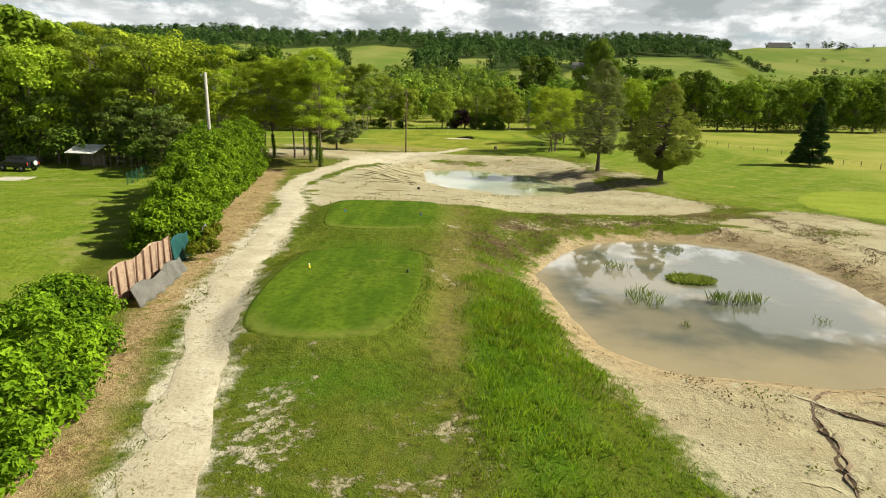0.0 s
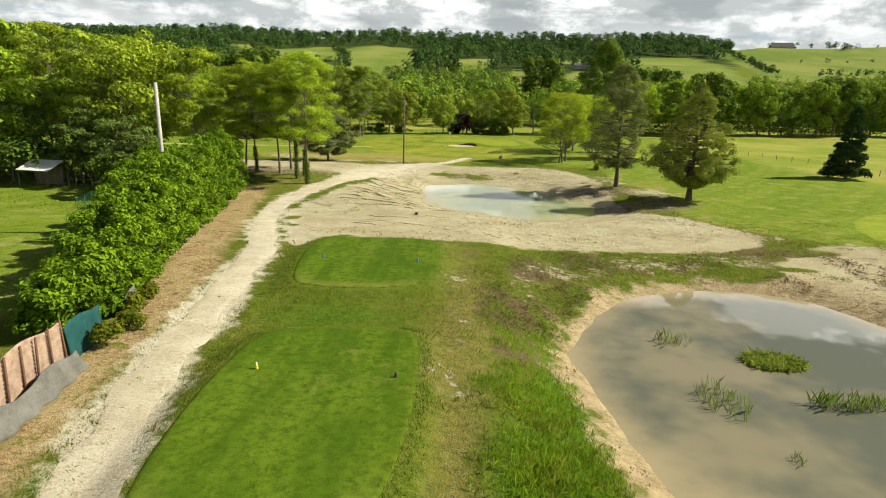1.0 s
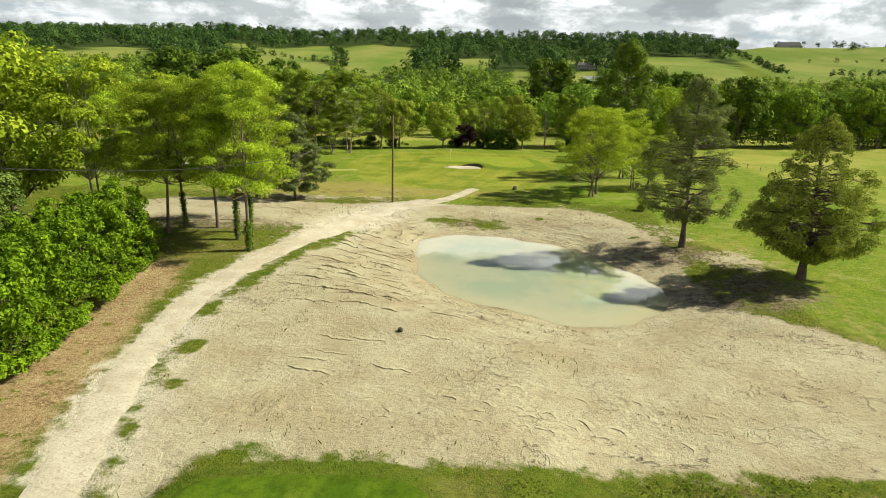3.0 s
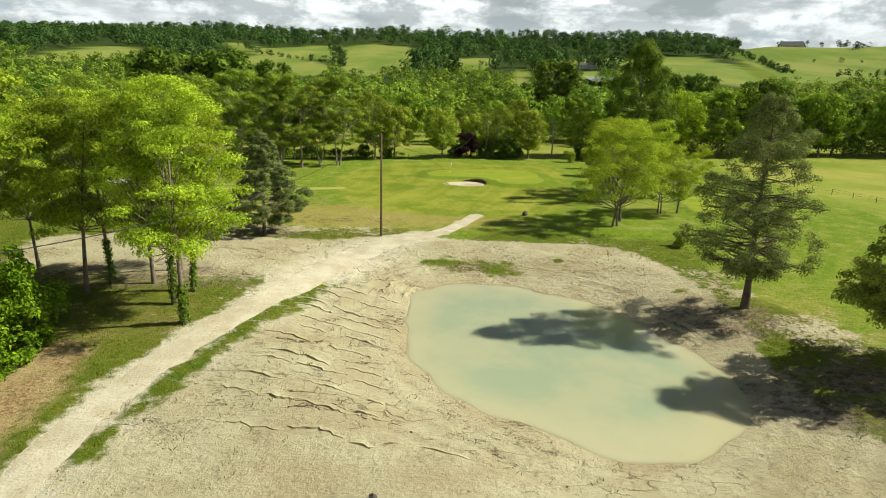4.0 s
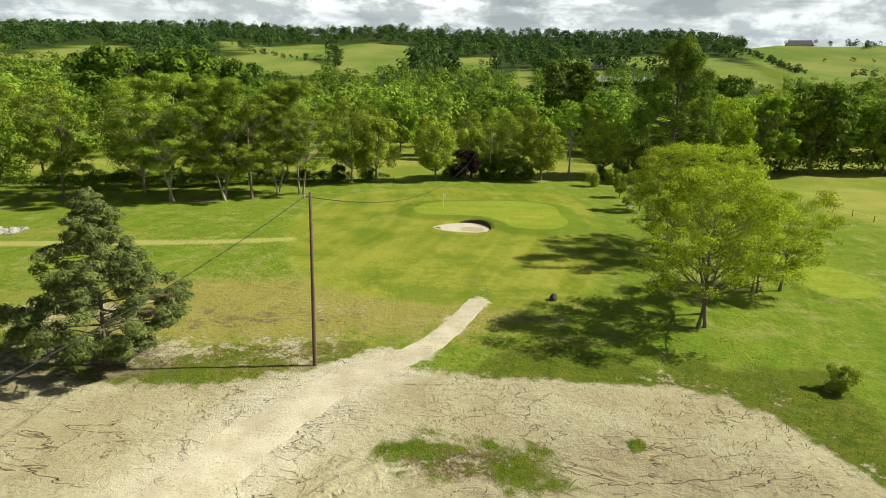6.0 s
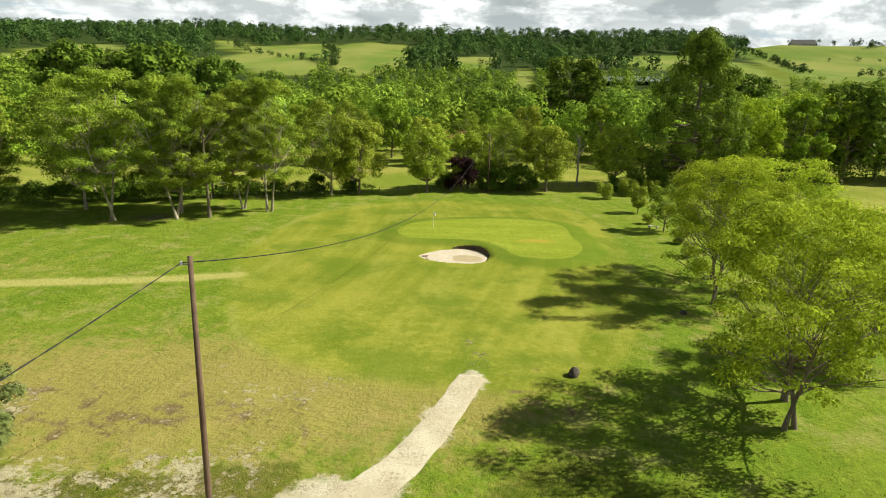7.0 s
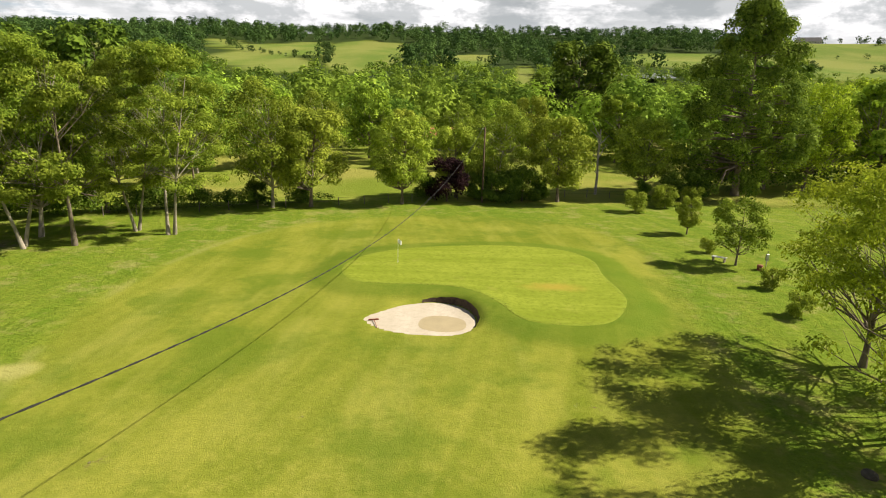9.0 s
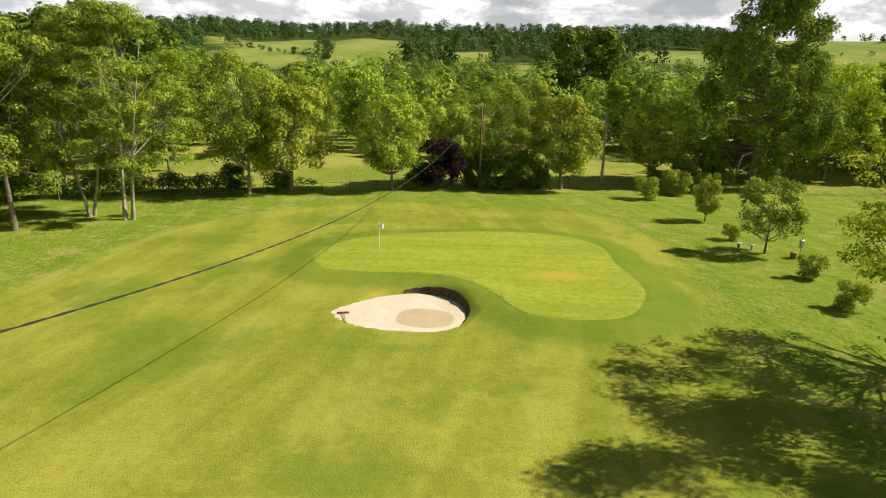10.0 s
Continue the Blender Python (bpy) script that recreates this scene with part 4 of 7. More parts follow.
def crown_clumps(rng, kind, H):
    """Clumps of a crown and the height of its lowest limb, by the habit of the tree."""
    out = []
    if kind == "ash":
        for i in range(74):
            t = rng.uniform(0.28, 0.98)
            reach = H * 0.33 * np.sqrt(max(0.05, 1 - ((t - 0.58) / 0.44) ** 2))
            a, r = rng.uniform(0, 6.28), reach * np.sqrt(rng.uniform(0.02, 1))
            s = H * rng.uniform(0.04, 0.085)
            out.append((np.cos(a) * r, np.sin(a) * r, t * H - 0.04 * H, s, s * 0.5))
    elif kind == "locust":
        for i in range(62):
            t = rng.uniform(0.40, 0.98)
            reach = H * 0.25 * np.sqrt(max(0.05, 1 - ((t - 0.62) / 0.42) ** 2))
            a, r = rng.uniform(0, 6.28), reach * np.sqrt(rng.uniform(0.02, 1))
            s = H * rng.uniform(0.045, 0.09)
            out.append((np.cos(a) * r, np.sin(a) * r, t * H - 0.04 * H - 0.25 * r, s, s * 0.48))
    elif kind == "spreading":
        for i in range(80):
            t = rng.uniform(0.34, 0.97)
            reach = H * 0.42 * np.sqrt(max(0.05, 1 - ((t - 0.58) / 0.44) ** 2))
            a, r = rng.uniform(0, 6.28), reach * rng.uniform(0.35, 1) ** 0.6
            s = H * rng.uniform(0.055, 0.11)
            out.append((np.cos(a) * r, np.sin(a) * r, t * H - 0.03 * H - 0.12 * r, s, s * 0.5))
    elif kind == "round":
        for i in range(85):
            t = rng.uniform(0.26, 0.94)
            reach = H * 0.36 * np.sqrt(max(0.05, 1 - ((t - 0.58) / 0.42) ** 2))
            a, r = rng.uniform(0, 6.28), reach * rng.uniform(0.2, 1) ** 0.6
            s = H * rng.uniform(0.06, 0.105)
            out.append((np.cos(a) * r, np.sin(a) * r, t * H - 0.03 * H, s, s * 0.8))
    elif kind == "poplar":
        for i in range(260):
            t = rng.uniform(0.06, 0.99)
            reach = H * 0.34 * max(0.02, 1 - ((t - 0.34) / 0.67) ** 2) ** 0.8
            a, r = rng.uniform(0, 6.28), reach * rng.uniform(0.2, 1) ** 0.6
            s = H * rng.uniform(0.026, 0.055)
            out.append((np.cos(a) * r, np.sin(a) * r, t * H - 0.02 * H, s, s * 1.1))
    elif kind == "cedar":
        for i in range(400):
            t = 0.17 + 0.81 * rng.uniform(0, 1) ** 1.45
            reach = H * 0.36 * (1 - (max(t - 0.2, 0) / 0.8) ** 1.7) * step(0.12, 0.34, t) + 0.02 * H
            a, r = rng.uniform(0, 6.28), reach * rng.uniform(0.12, 1) ** 0.55
            s = H * rng.uniform(0.030, 0.056) * (1.15 - 0.5 * t)
            out.append((np.cos(a) * r, np.sin(a) * r, t * H - 0.03 * H, s, s * 0.75))
    elif kind == "pine":
        for i in range(330):
            t = 0.17 + 0.815 * rng.uniform(0, 1) ** 1.2
            reach = H * (0.33 * (1 - ((t - 0.13) / 0.87) ** 2.1) * step(0.08, 0.30, t) * (0.86 + 0.14 * np.sin(t * 25)) + 0.025)
            a, r = rng.uniform(0, 6.28), reach * rng.uniform(0.12, 1) ** 0.55
            s = H * rng.uniform(0.026, 0.046)
            out.append((np.cos(a) * r, np.sin(a) * r, t * H + 0.02 * r, s, s * 0.75))
    elif kind == "bushpine":
        for i in range(230):
            t = rng.uniform(0.10, 0.98)
            reach = H * (0.70 * (1 - t) ** 0.95 * step(0.06, 0.20, t) * (0.84 + 0.16 * np.sin(t * 24)) + 0.015)
            a, r = rng.uniform(0, 6.28), reach * rng.uniform(0.1, 1) ** 0.5
            s = H * (0.03 + 0.04 * (1 - t))
            out.append((np.cos(a) * r, np.sin(a) * r, t * H + 0.10 * r, s, s * 0.6))
    elif kind == "spruce":
        for i in range(230):
            t = rng.uniform(0.06, 0.97) ** 0.9
            reach = H * 0.25 * (1 - t) ** 0.85 + 0.015 * H
            a, r = rng.uniform(0, 6.28), reach * rng.uniform(0.1, 1) ** 0.5
            s = H * (0.03 + 0.045 * (1 - t))
            out.append((np.cos(a) * r, np.sin(a) * r, t * H - 0.2 * r, s, s * 0.45))
    elif kind == "shrub":
        for i in range(18):
            t = rng.uniform(0.10, 0.85)
            reach = H * 0.42 * np.sqrt(max(0.05, 1 - ((t - 0.5) / 0.55) ** 2))
            a, r = rng.uniform(0, 6.28), reach * rng.uniform(0.1, 1) ** 0.6
            s = H * rng.uniform(0.16, 0.24)
            out.append((np.cos(a) * r, np.sin(a) * r, t * H, s, s * 0.8))
    return out


def tree_meshes(seed, kind, H, count, size, leaf_mat, bark_mat, girth=0.022, wide=0.6, stems=1, droop=0.1, low=0.0):
    """The two meshes of a tree: its trunk with limbs, and its leaves."""
    rng = np.random.default_rng(seed)
    clumps = crown_clumps(rng, kind, H)
    straight = kind in ("pine", "bushpine", "spruce", "cedar", "poplar")
    trunks, limbs = [], []
    for s in range(stems):
        lean = rng.normal(0, 0.02 if straight else 0.055, 2) + (rng.normal(0, 0.10, 2) if stems > 1 else 0)
        foot = rng.normal(0, 0.35, 2) if stems > 1 else np.zeros(2)
        top = 0.95 if straight else (0.52 if kind == "spreading" else 0.80)
        pts = []
        for k in np.linspace(0, top, 9):
            bend = np.sin(k * 5 + seed) * 0.008 * H
            pts.append((foot[0] + lean[0] * k * H + bend, foot[1] + lean[1] * k * H + bend * 0.6, k * H - (0.25 if k == 0 else 0),
                        girth * H * (1 - 0.86 * k / top) * (1.45 if k == 0 else 1) / np.sqrt(stems)))
        trunks.append(pts)
    for c in clumps[::2] if len(clumps) > 60 else clumps:
        t = trunks[rng.integers(len(trunks))]
        c = np.array(c[:3])
        ts = np.array(t)
        drop = (0.26 if kind in ("locust", "ash") else 0.16) * H if not straight else 0.02 * H
        h = np.clip(c[2] - rng.uniform(0.4, 1.2) * drop - 0.25 * np.hypot(c[0], c[1]) * (0 if straight else 1), (0.30 if kind in ("locust", "ash") else 0.16) * H, (0.50 if kind == "spreading" else 0.78) * H if not straight else 0.94 * H)
        start = np.array([np.interp(h, ts[:, 2], ts[:, i]) for i in (0, 1)] + [h])
        rad = np.interp(h, ts[:, 2], ts[:, 3]) * (0.62 if kind == "spreading" else 0.45)
        mid = (start + c) / 2 + np.array([0, 0, -0.02 * H if not straight else 0.01 * H]) + rng.normal(0, 0.015 * H, 3)
        limbs.append([(*start, rad), (*mid, rad * 0.6), (*c, rad * 0.22)])
        for _ in range(2):
            e = c + rng.normal(0, 1, 3) * np.array([0.06, 0.06, 0.03]) * H * (0.4 if straight else 1)
            limbs.append([(*mid, rad * 0.4), (*((mid + e) / 2), rad * 0.28), (*e, rad * 0.1)])
    v1, f1 = tubes(trunks, 8)
    v2, f2 = tubes(limbs, 4)
    wood = mesh_from("trunk", np.vstack([v1, v2]), np.vstack([f1, f2 + len(v1)]), bark_mat)
    p, d = clump_points(rng, clumps, count, 0.25 if kind in ("locust", "spreading", "ash") else 0.45)
    if kind in ("ash", "round", "poplar") and wide >= 0.5:
        # larger leaves of far trees have three corners
        v, f = leaves(rng, p, d, size * 1.32, wide, droop=droop)
        v = v.reshape(-1, 4, 3)[:, 1:].reshape(-1, 3)
        return wood, mesh_from("crown", v, np.arange(len(v)).reshape(-1, 3), leaf_mat, smooth=False)
    v, f = leaves(rng, p, d, size, wide, droop=droop)
    return wood, mesh_from("crown", v, f, leaf_mat, smooth=False)


MODELS = {}


def plant(model, x, y, height, name, label, category="tree", group="", turn=None, z=None):
    """A tree of one of the models, scaled to its height."""
    wood, crown, H = MODELS[model]
    rng = np.random.default_rng(int(abs(x * 131 + y * 17)) + 5)
    s = height / H
    ob = new(name)
    a = radians(rng.uniform(0, 360) if turn is None else turn)
    wx = s * rng.uniform(0.93, 1.07)
    ob.matrix_basis = Matrix.LocRotScale((x, y, (ground_at(x, y) if z is None else z) - 0.03), Euler((0, 0, a)), (wx, wx, s))
    tagged(ob, label, category, group)
    part("trunk", wood, ob)
    part("crown", crown, ob)
    return ob


def model(key, *args, **kw):
    MODELS[key] = (*tree_meshes(*args, **kw), args[2])


model("locust_a", 11, "locust", 14.0, 26000, 0.165, M_LOCUST, M_BARK, 0.0105, 0.5)
model("locust_b", 12, "locust", 14.0, 26000, 0.165, M_LOCUST, M_BARK, 0.0105, 0.5)
model("locust_c", 13, "locust", 14.0, 13500, 0.28, M_LOCUST, M_BARK_PALE, 0.0105, 0.5, 2)
model("spread_a", 21, "spreading", 12.5, 14500, 0.21, M_SPREAD, M_BARK, 0.015, 0.5, 2)
model("spread_b", 22, "spreading", 12.5, 14500, 0.21, M_SPREAD, M_BARK, 0.015, 0.5, 1)
model("ash_a", 31, "ash", 18.0, 38000, 0.205, M_ASH, M_BARK_PALE, 0.012, 0.55, 2)
model("ash_b", 32, "round", 18.0, 19000, 0.33, M_ASH, M_BARK_PALE, 0.013, 0.55)
model("ash_c", 33, "ash", 18.0, 27000, 0.26, M_ASH, M_BARK, 0.012, 0.55)
model("walnut_a", 41, "round", 12.0, 13000, 0.34, M_WALNUT, M_BARK, 0.018, 0.6)
model("walnut_b", 42, "round", 12.0, 13000, 0.34, M_WALNUT, M_BARK, 0.018, 0.6)
model("orchard", 43, "spreading", 9.0, 9000, 0.31, M_ORCHARD, M_BARK, 0.018, 0.6)
model("oak_a", 51, "round", 20.0, 7500, 0.78, M_OAK, M_BARK, 0.018, 0.65)
model("wood_a", 53, "round", 18.0, 7000, 0.66, M_WOOD, M_BARK, 0.016, 0.65)
model("wood_b", 54, "ash", 18.0, 7500, 0.66, M_WOOD, M_BARK, 0.014, 0.6)
model("wood_c", 55, "round", 18.0, 13000, 0.42, M_LOCUST, M_BARK, 0.016, 0.6)
model("poplar", 61, "poplar", 27.0, 56000, 0.36, M_POPLAR, M_BARK, 0.018, 0.7)
model("pine", 71, "pine", 16.0, 44000, 0.26, M_PINE, M_BARK_RED, 0.017, 0.22)
model("fir", 72, "bushpine", 10.5, 42000, 0.31, M_FIR, M_BARK, 0.014, 0.22)
model("spruce", 73, "spruce", 11.5, 17000, 0.42, M_SPRUCE, M_BARK, 0.014, 0.3)
model("cedar", 74, "cedar", 12.3, 46000, 0.21, M_CEDAR, M_BARK_RED, 0.022, 0.4)
model("plum", 81, "shrub", 5.7, 5000, 0.32, M_PLUM, M_BARK, 0.02, 0.6)
model("laurel", 82, "shrub", 5.0, 5000, 0.30, M_OAK, M_BARK, 0.02, 0.6)
model("shrub", 83, "shrub", 2.0, 2600, 0.14, M_WALNUT, M_BARK, 0.02, 0.6)
model("young", 84, "round", 6.2, 6500, 0.20, M_ASH, M_BARK, 0.014, 0.6)


# ---- sheets laid on the land ----
def sheet(name, loop, mat, lift, label, category, flat=None, rings=14, kind="structure", depth=False, tuck=0.0, shoal=None):
    """A surface inside a loop, in rings towards its middle, lying on the land or level."""
    c = loop.mean(0)
    ks = np.linspace(1, 0.02, rings)
    pts = np.concatenate([c + (loop - c) * k for k in ks])
    z = land(pts[:, 0], pts[:, 1]) + lift if flat is None else np.full(len(pts), flat)
    n = len(loop)
    z[:n] -= tuck
    faces = []
    for r in range(rings - 1):
        for j in range(n):
            k = (j + 1) % n
            faces.append((r * n + j, r * n + k, (r + 1) * n + k, (r + 1) * n + j))
    last = (rings - 1) * n
    faces += [(last, last + j, last + j + 1, last + j + 2) for j in range(1, n - 2, 2)]
    me = mesh_from(name, np.column_stack([pts, z]), faces, mat)
    if depth:
        store(me, "depth", depth_in(pts[:, 0], pts[:, 1], loop) * (1 if shoal is None else shoal(pts[:, 0], pts[:, 1])))
    return tagged(new(name, me), label, category, kind=kind)


def grown(loop, by):
    """The loop pushed outwards by some metres."""
    t = np.roll(loop, -1, 0) - np.roll(loop, 1, 0)
    t /= np.linalg.norm(t, axis=1, keepdims=True)
    n = np.stack([t[:, 1], -t[:, 0]], 1)
    area = 0.5 * np.sum(loop[:, 0] * np.roll(loop[:, 1], -1) - np.roll(loop[:, 0], -1) * loop[:, 1])
    return loop + n * by * (1 if area > 0 else -1)


def ribbon(name, line, mat, lift, label, category):
    d = np.gradient(line[:, :2], axis=0)
    d /= np.linalg.norm(d, axis=1, keepdims=True)
    side = np.stack([-d[:, 1], d[:, 0]], 1)
    across = np.linspace(-0.5, 0.5, 9)
    wav = np.stack([bumps(line[:, 0] * 1.0, line[:, 1], 1.3, 31), bumps(line[:, 0], line[:, 1], 1.1, 32)], 1)
    rows = []
    for k in across:
        edge = wav[:, 0 if k < 0 else 1] * (0.55 - 0.4 * step(88, 100, line[:, 1])) * abs(k) * 2
        rows.append(line[:, :2] + side * ((line[:, 2] * 0.84 + edge) * k)[:, None])
    pts = np.stack(rows, 1).reshape(-1, 2)
    z = land(pts[:, 0], pts[:, 1]) + lift + np.tile(-0.02 * (np.abs(across) > 0.49), len(line))
    n = len(across)
    i = (np.arange(len(line) - 1)[:, None] * n + np.arange(n - 1)[None, :]).ravel()
    me = mesh_from(name, np.column_stack([pts, z]), np.stack([i, i + 1, i + n + 1, i + n], 1), mat)
    return tagged(new(name, me), label, category, kind="structure")


ribbon("cart_path", CART_LINE, M_PATH, 0.035, "pale compacted gravel cart path winding past the tees", "path")
sheet("tee_box", TEE1, M_TEE, 0.02, "closely mown raised tee box of dark green turf", "tee", rings=30, depth=True, tuck=0.12)
sheet("tee_box", TEE2, M_TEE, 0.02, "closely mown square tee box beside the clay bank", "tee", rings=30, depth=True, tuck=0.12)
sheet("tee_box", SIDE_TEE, M_GREEN, 0.016, "smooth bright tee of the next hole", "tee", depth=True, tuck=0.06)
sheet("mown_apron", SIDE_GREEN, M_GREEN, 0.02, "smooth light green apron of the next hole", "apron", depth=True, tuck=0.06)
sheet("putting_green", GREEN, M_GREEN, 0.016, "kidney-shaped light green putting green with fine turf", "green", rings=34, depth=True, tuck=0.06)
lip = np.clip(0.5 + ((BUNKER[:, 0] - 2.4) * 0.62 + (BUNKER[:, 1] - 138.3) * 0.78) / 4.2, 0, 1)[:, None]
sheet("bunker", BUNKER + (grown(BUNKER, -0.30) - BUNKER) * lip, M_SAND, 0.03, "oval bunker filled with pale raked sand", "bunker", rings=16, tuck=0.06)
sheet("dried_puddle", smooth_loop([(3.4 + 1.55 * math.cos(k * 0.785) + 0.12 * math.sin(k * 2.1), 137.2 + 1.5 * math.sin(k * 0.785)) for k in range(8)]), M_SILT, 0.036, "smooth dried silt puddle in the bunker sand", "puddle", rings=8)


def earth_lip():
    """The cut face of bare earth along the high side of the bunker."""
    edge, foot, back = grown(BUNKER, -0.20), grown(BUNKER, -0.36), grown(BUNKER, 0.35)
    high = np.clip(((BUNKER[:, 0] - 2.4) * 0.80 + (BUNKER[:, 1] - 138.3) * 0.60 - 1.2) / 2.0, 0, 1)
    keep = [i for i in np.roll(np.arange(len(BUNKER)), -int(np.argmin(high))) if high[i] > 0.03]
    rows = []
    for i in keep:
        k = high[i] ** 0.5
        low = ground_at(*foot[i]) - 0.01
        top = low + (ground_at(*back[i]) - low) * (0.25 + 0.75 * k) + 0.03 * math.sin(i * 2.7)
        for f in (0.0, 0.4, 1.0):
            p = edge[i] + (foot[i] - edge[i]) * f + 0.02 * math.sin(i * 4.3 + f * 3)
            rows.append((p[0], p[1], top + (low - top) * f))
    faces = [(i * 3 + j, (i + 1) * 3 + j, (i + 1) * 3 + j + 1, i * 3 + j + 1) for i in range(len(keep) - 1) for j in range(2)]
    return tagged(new("bunker_lip", mesh_from("bunker_lip", rows, faces, M_LIP)), "dark cut earth face along the bunker edge", "bunker lip", kind="structure")


earth_lip()
rake = thing("bunker_rake", -0.7, 136.6, "brown wooden rake lying in the bunker sand", "rake", turn=15, z=ground_at(-0.7, 136.6) + 0.06)
part("handle", tube_mesh("handle", [[(0, -0.75, 0.03, 0.022), (0.02, 0.0, 0.04, 0.022), (0, 0.7, 0.06, 0.022)]], M_RUST, 6), rake)
part("head", box_mesh("head", [(-0.32, 0.68, 0.0, 0.32, 0.76, 0.07)] + [(-0.30 + i * 0.066, 0.70, -0.06, -0.28 + i * 0.066, 0.74, 0.0) for i in range(10)], M_RUST, 0.004), rake)
sheet("pond_water", grown(POND1, 0.35), M_WATER1, 0, "still grey-brown pond water mirroring the clouds", "water", WATER1, 20, depth=True, shoal=lambda x, y: 0.06 + 0.94 * step(13.0, 18.5, y + 0.15 * (x - 12)))
sheet("pond_water", grown(POND2, 0.35), M_WATER2, 0, "milky turquoise pond water in a clay hollow", "water", WATER2, 24, depth=True, shoal=lambda x, y: 0.15 + 0.85 * step(-1, 7, (y - 59) - 0.5 * (x - 8)))

# ---- trees ----
def climb(tree, key, share, seed):
    """Ivy leaves round the lower part of a tree's trunk."""
    rng = np.random.default_rng(seed)
    co = np.zeros(len(MODELS[key][0].vertices) * 3)
    MODELS[key][0].vertices.foreach_get("co", co)
    ring = co.reshape(-1, 3)[:72].reshape(9, 8, 3).mean(1)
    k = rng.uniform(0, share, 700) * MODELS[key][2]
    a = rng.uniform(0, 6.28, 700)
    d = np.stack([np.cos(a), np.sin(a), 0 * a], 1)
    p = np.stack([np.interp(k, ring[:, 2], ring[:, 0]), np.interp(k, ring[:, 2], ring[:, 1]), k], 1) + d * (0.13 + 0.2 * rng.random((700, 1)) ** 2)
    v, f = leaves(rng, p, d, 0.16, 0.8)
    part("ivy", mesh_from("ivy", v, f, M_OAK, smooth=False), tree, "glossy green climbing ivy")


G_PATH, G_ROW, G_WOOD, G_RIGHT = "trees beside the cart path", "trees along the back of the green", "trees of the wood beside the yard", "trees beside the fairway"
for i, (x, y, h) in enumerate([(-16.9, 71, 15.8), (-18.5, 76.3, 14.2), (-18.6, 73.8, 15.6), (-21.8, 77.6, 15), (-24.6, 77.3, 14.4), (-25.6, 75.3, 14.8), (-32.5, 81, 13), (-21.2, 80.6, 14.6)]):
    ivied = i in (0, 1, 2, 4)
    tree = plant(("locust_a", "locust_b")[i % 2], x, y, h, "locust_tree", "slender yellow-green locust tree with ivy on its trunk" if ivied else "slender yellow-green locust tree on the sandy bank", group=G_PATH)
    if ivied:
        climb(tree, ("locust_a", "locust_b")[i % 2], 0.16 + 0.07 * (i % 3), i)
for i, (x, y, h) in enumerate([(-23.3, 158.7, 18.3), (-26.7, 159.6, 17), (-29.4, 153, 17.5), (-33.2, 151.6, 18.3), (-39.8, 149, 18.7), (-34.2, 156, 17), (-34.5, 167.7, 17.5),
                               (-61.8, 144.3, 16), (-55, 149, 17), (-47, 156, 17), (-46, 164, 16), (-71, 150, 17), (-82, 147, 17), (-54, 170, 18), (-67, 163, 18), (-42, 178, 17)]):
    plant("ash_a" if i < 6 and i % 3 < 2 else ("ash_c", "ash_b")[i % 2], x, y, h, "ash_tree", "tall green ash tree with pale forked trunks", group=G_ROW)
for x, y, h, m, lab in [(-17.6, 173.2, 15.5, "ash_b", "broad green tree at the edge of the mown grass"), (-13.2, 174.6, 12.5, "walnut_a", "rounded olive-green tree at the meadow fence"),
                        (-2.3, 178.4, 11.8, "walnut_b", "round walnut tree with olive leaves behind the green"), (4.6, 184.5, 10.5, "walnut_a", "yellow-green tree beside the dark plum bush"),
                        (10.4, 186.5, 13.4, "ash_b", "tall yellow-green tree behind the laurel bush"), (18.5, 183.4, 12, "walnut_a", "walnut tree with a dark forked trunk"),
                        (33.2, 193.2, 12, "walnut_b", "dark rounded walnut tree beside the meadow")]:
    plant(m, x, y, h, "walnut_tree", lab, group=G_ROW)
for i, (x, y, h) in enumerate([(-28, 208, 15), (-21, 218, 14), (-13, 228, 15), (-5, 222, 11), (-33, 188, 13), (5, 226, 12), (13, 228, 13), (20, 232, 14), (39, 232, 15), (-38, 201, 16), (-1, 214, 9), (9, 214, 10)]):
    plant(("wood_b", "ash_b", "wood_a", "walnut_b")[i % 4], x, y, h, "woodland_tree", "leafy green tree behind the meadow fence", group="trees beyond the fence")
for x, y, h in [(0.6, 183.2, 3.6), (7.2, 183.4, 3.8), (16.2, 184, 3.4), (-15, 177.5, 2.6), (-20.5, 176.5, 3.0), (35.5, 188, 4.0), (40, 190, 4.4), (31, 186.5, 3.0)]:
    plant("laurel", x, y, h, "laurel_bush", "dark green bush along the meadow fence", "bush")
plant("poplar", 47.2, 193.5, 28.6, "poplar_tree", "very tall leafy poplar towering over the others")
plant("oak_a", 36.5, 263, 28.0, "oak_tree", "tall dense dark green tree in the valley wood")
plant("plum", 3.4, 181.2, 6.2, "plum_bush", "dark purple-leaved plum bush at the fence", "bush")
plant("laurel", 13.6, 183.0, 4.8, "laurel_bush", "dense dark green laurel bush at the fence", "bush")
plant("laurel", 11.8, 182.3, 4.5, "laurel_bush", "dense dark green laurel bush at the fence", "bush")
plant("laurel", 9.4, 182.6, 4.3, "laurel_bush", "dense dark green laurel bush at the fence", "bush")
for i, (x, y, h) in enumerate([(19.3, 105.0, 12.4), (20.5, 108.3, 12.4), (27.4, 114.3, 9.6), (29.8, 114.8, 10.0), (23.8, 124.8, 12.6), (26.4, 132.3, 12.6), (29.3, 128.2, 12.4)]):
    plant(("spread_a", "spread_b")[i % 2], x, y, h, "locust_tree", "spreading yellow-green locust tree on the mown grass", group=G_RIGHT)
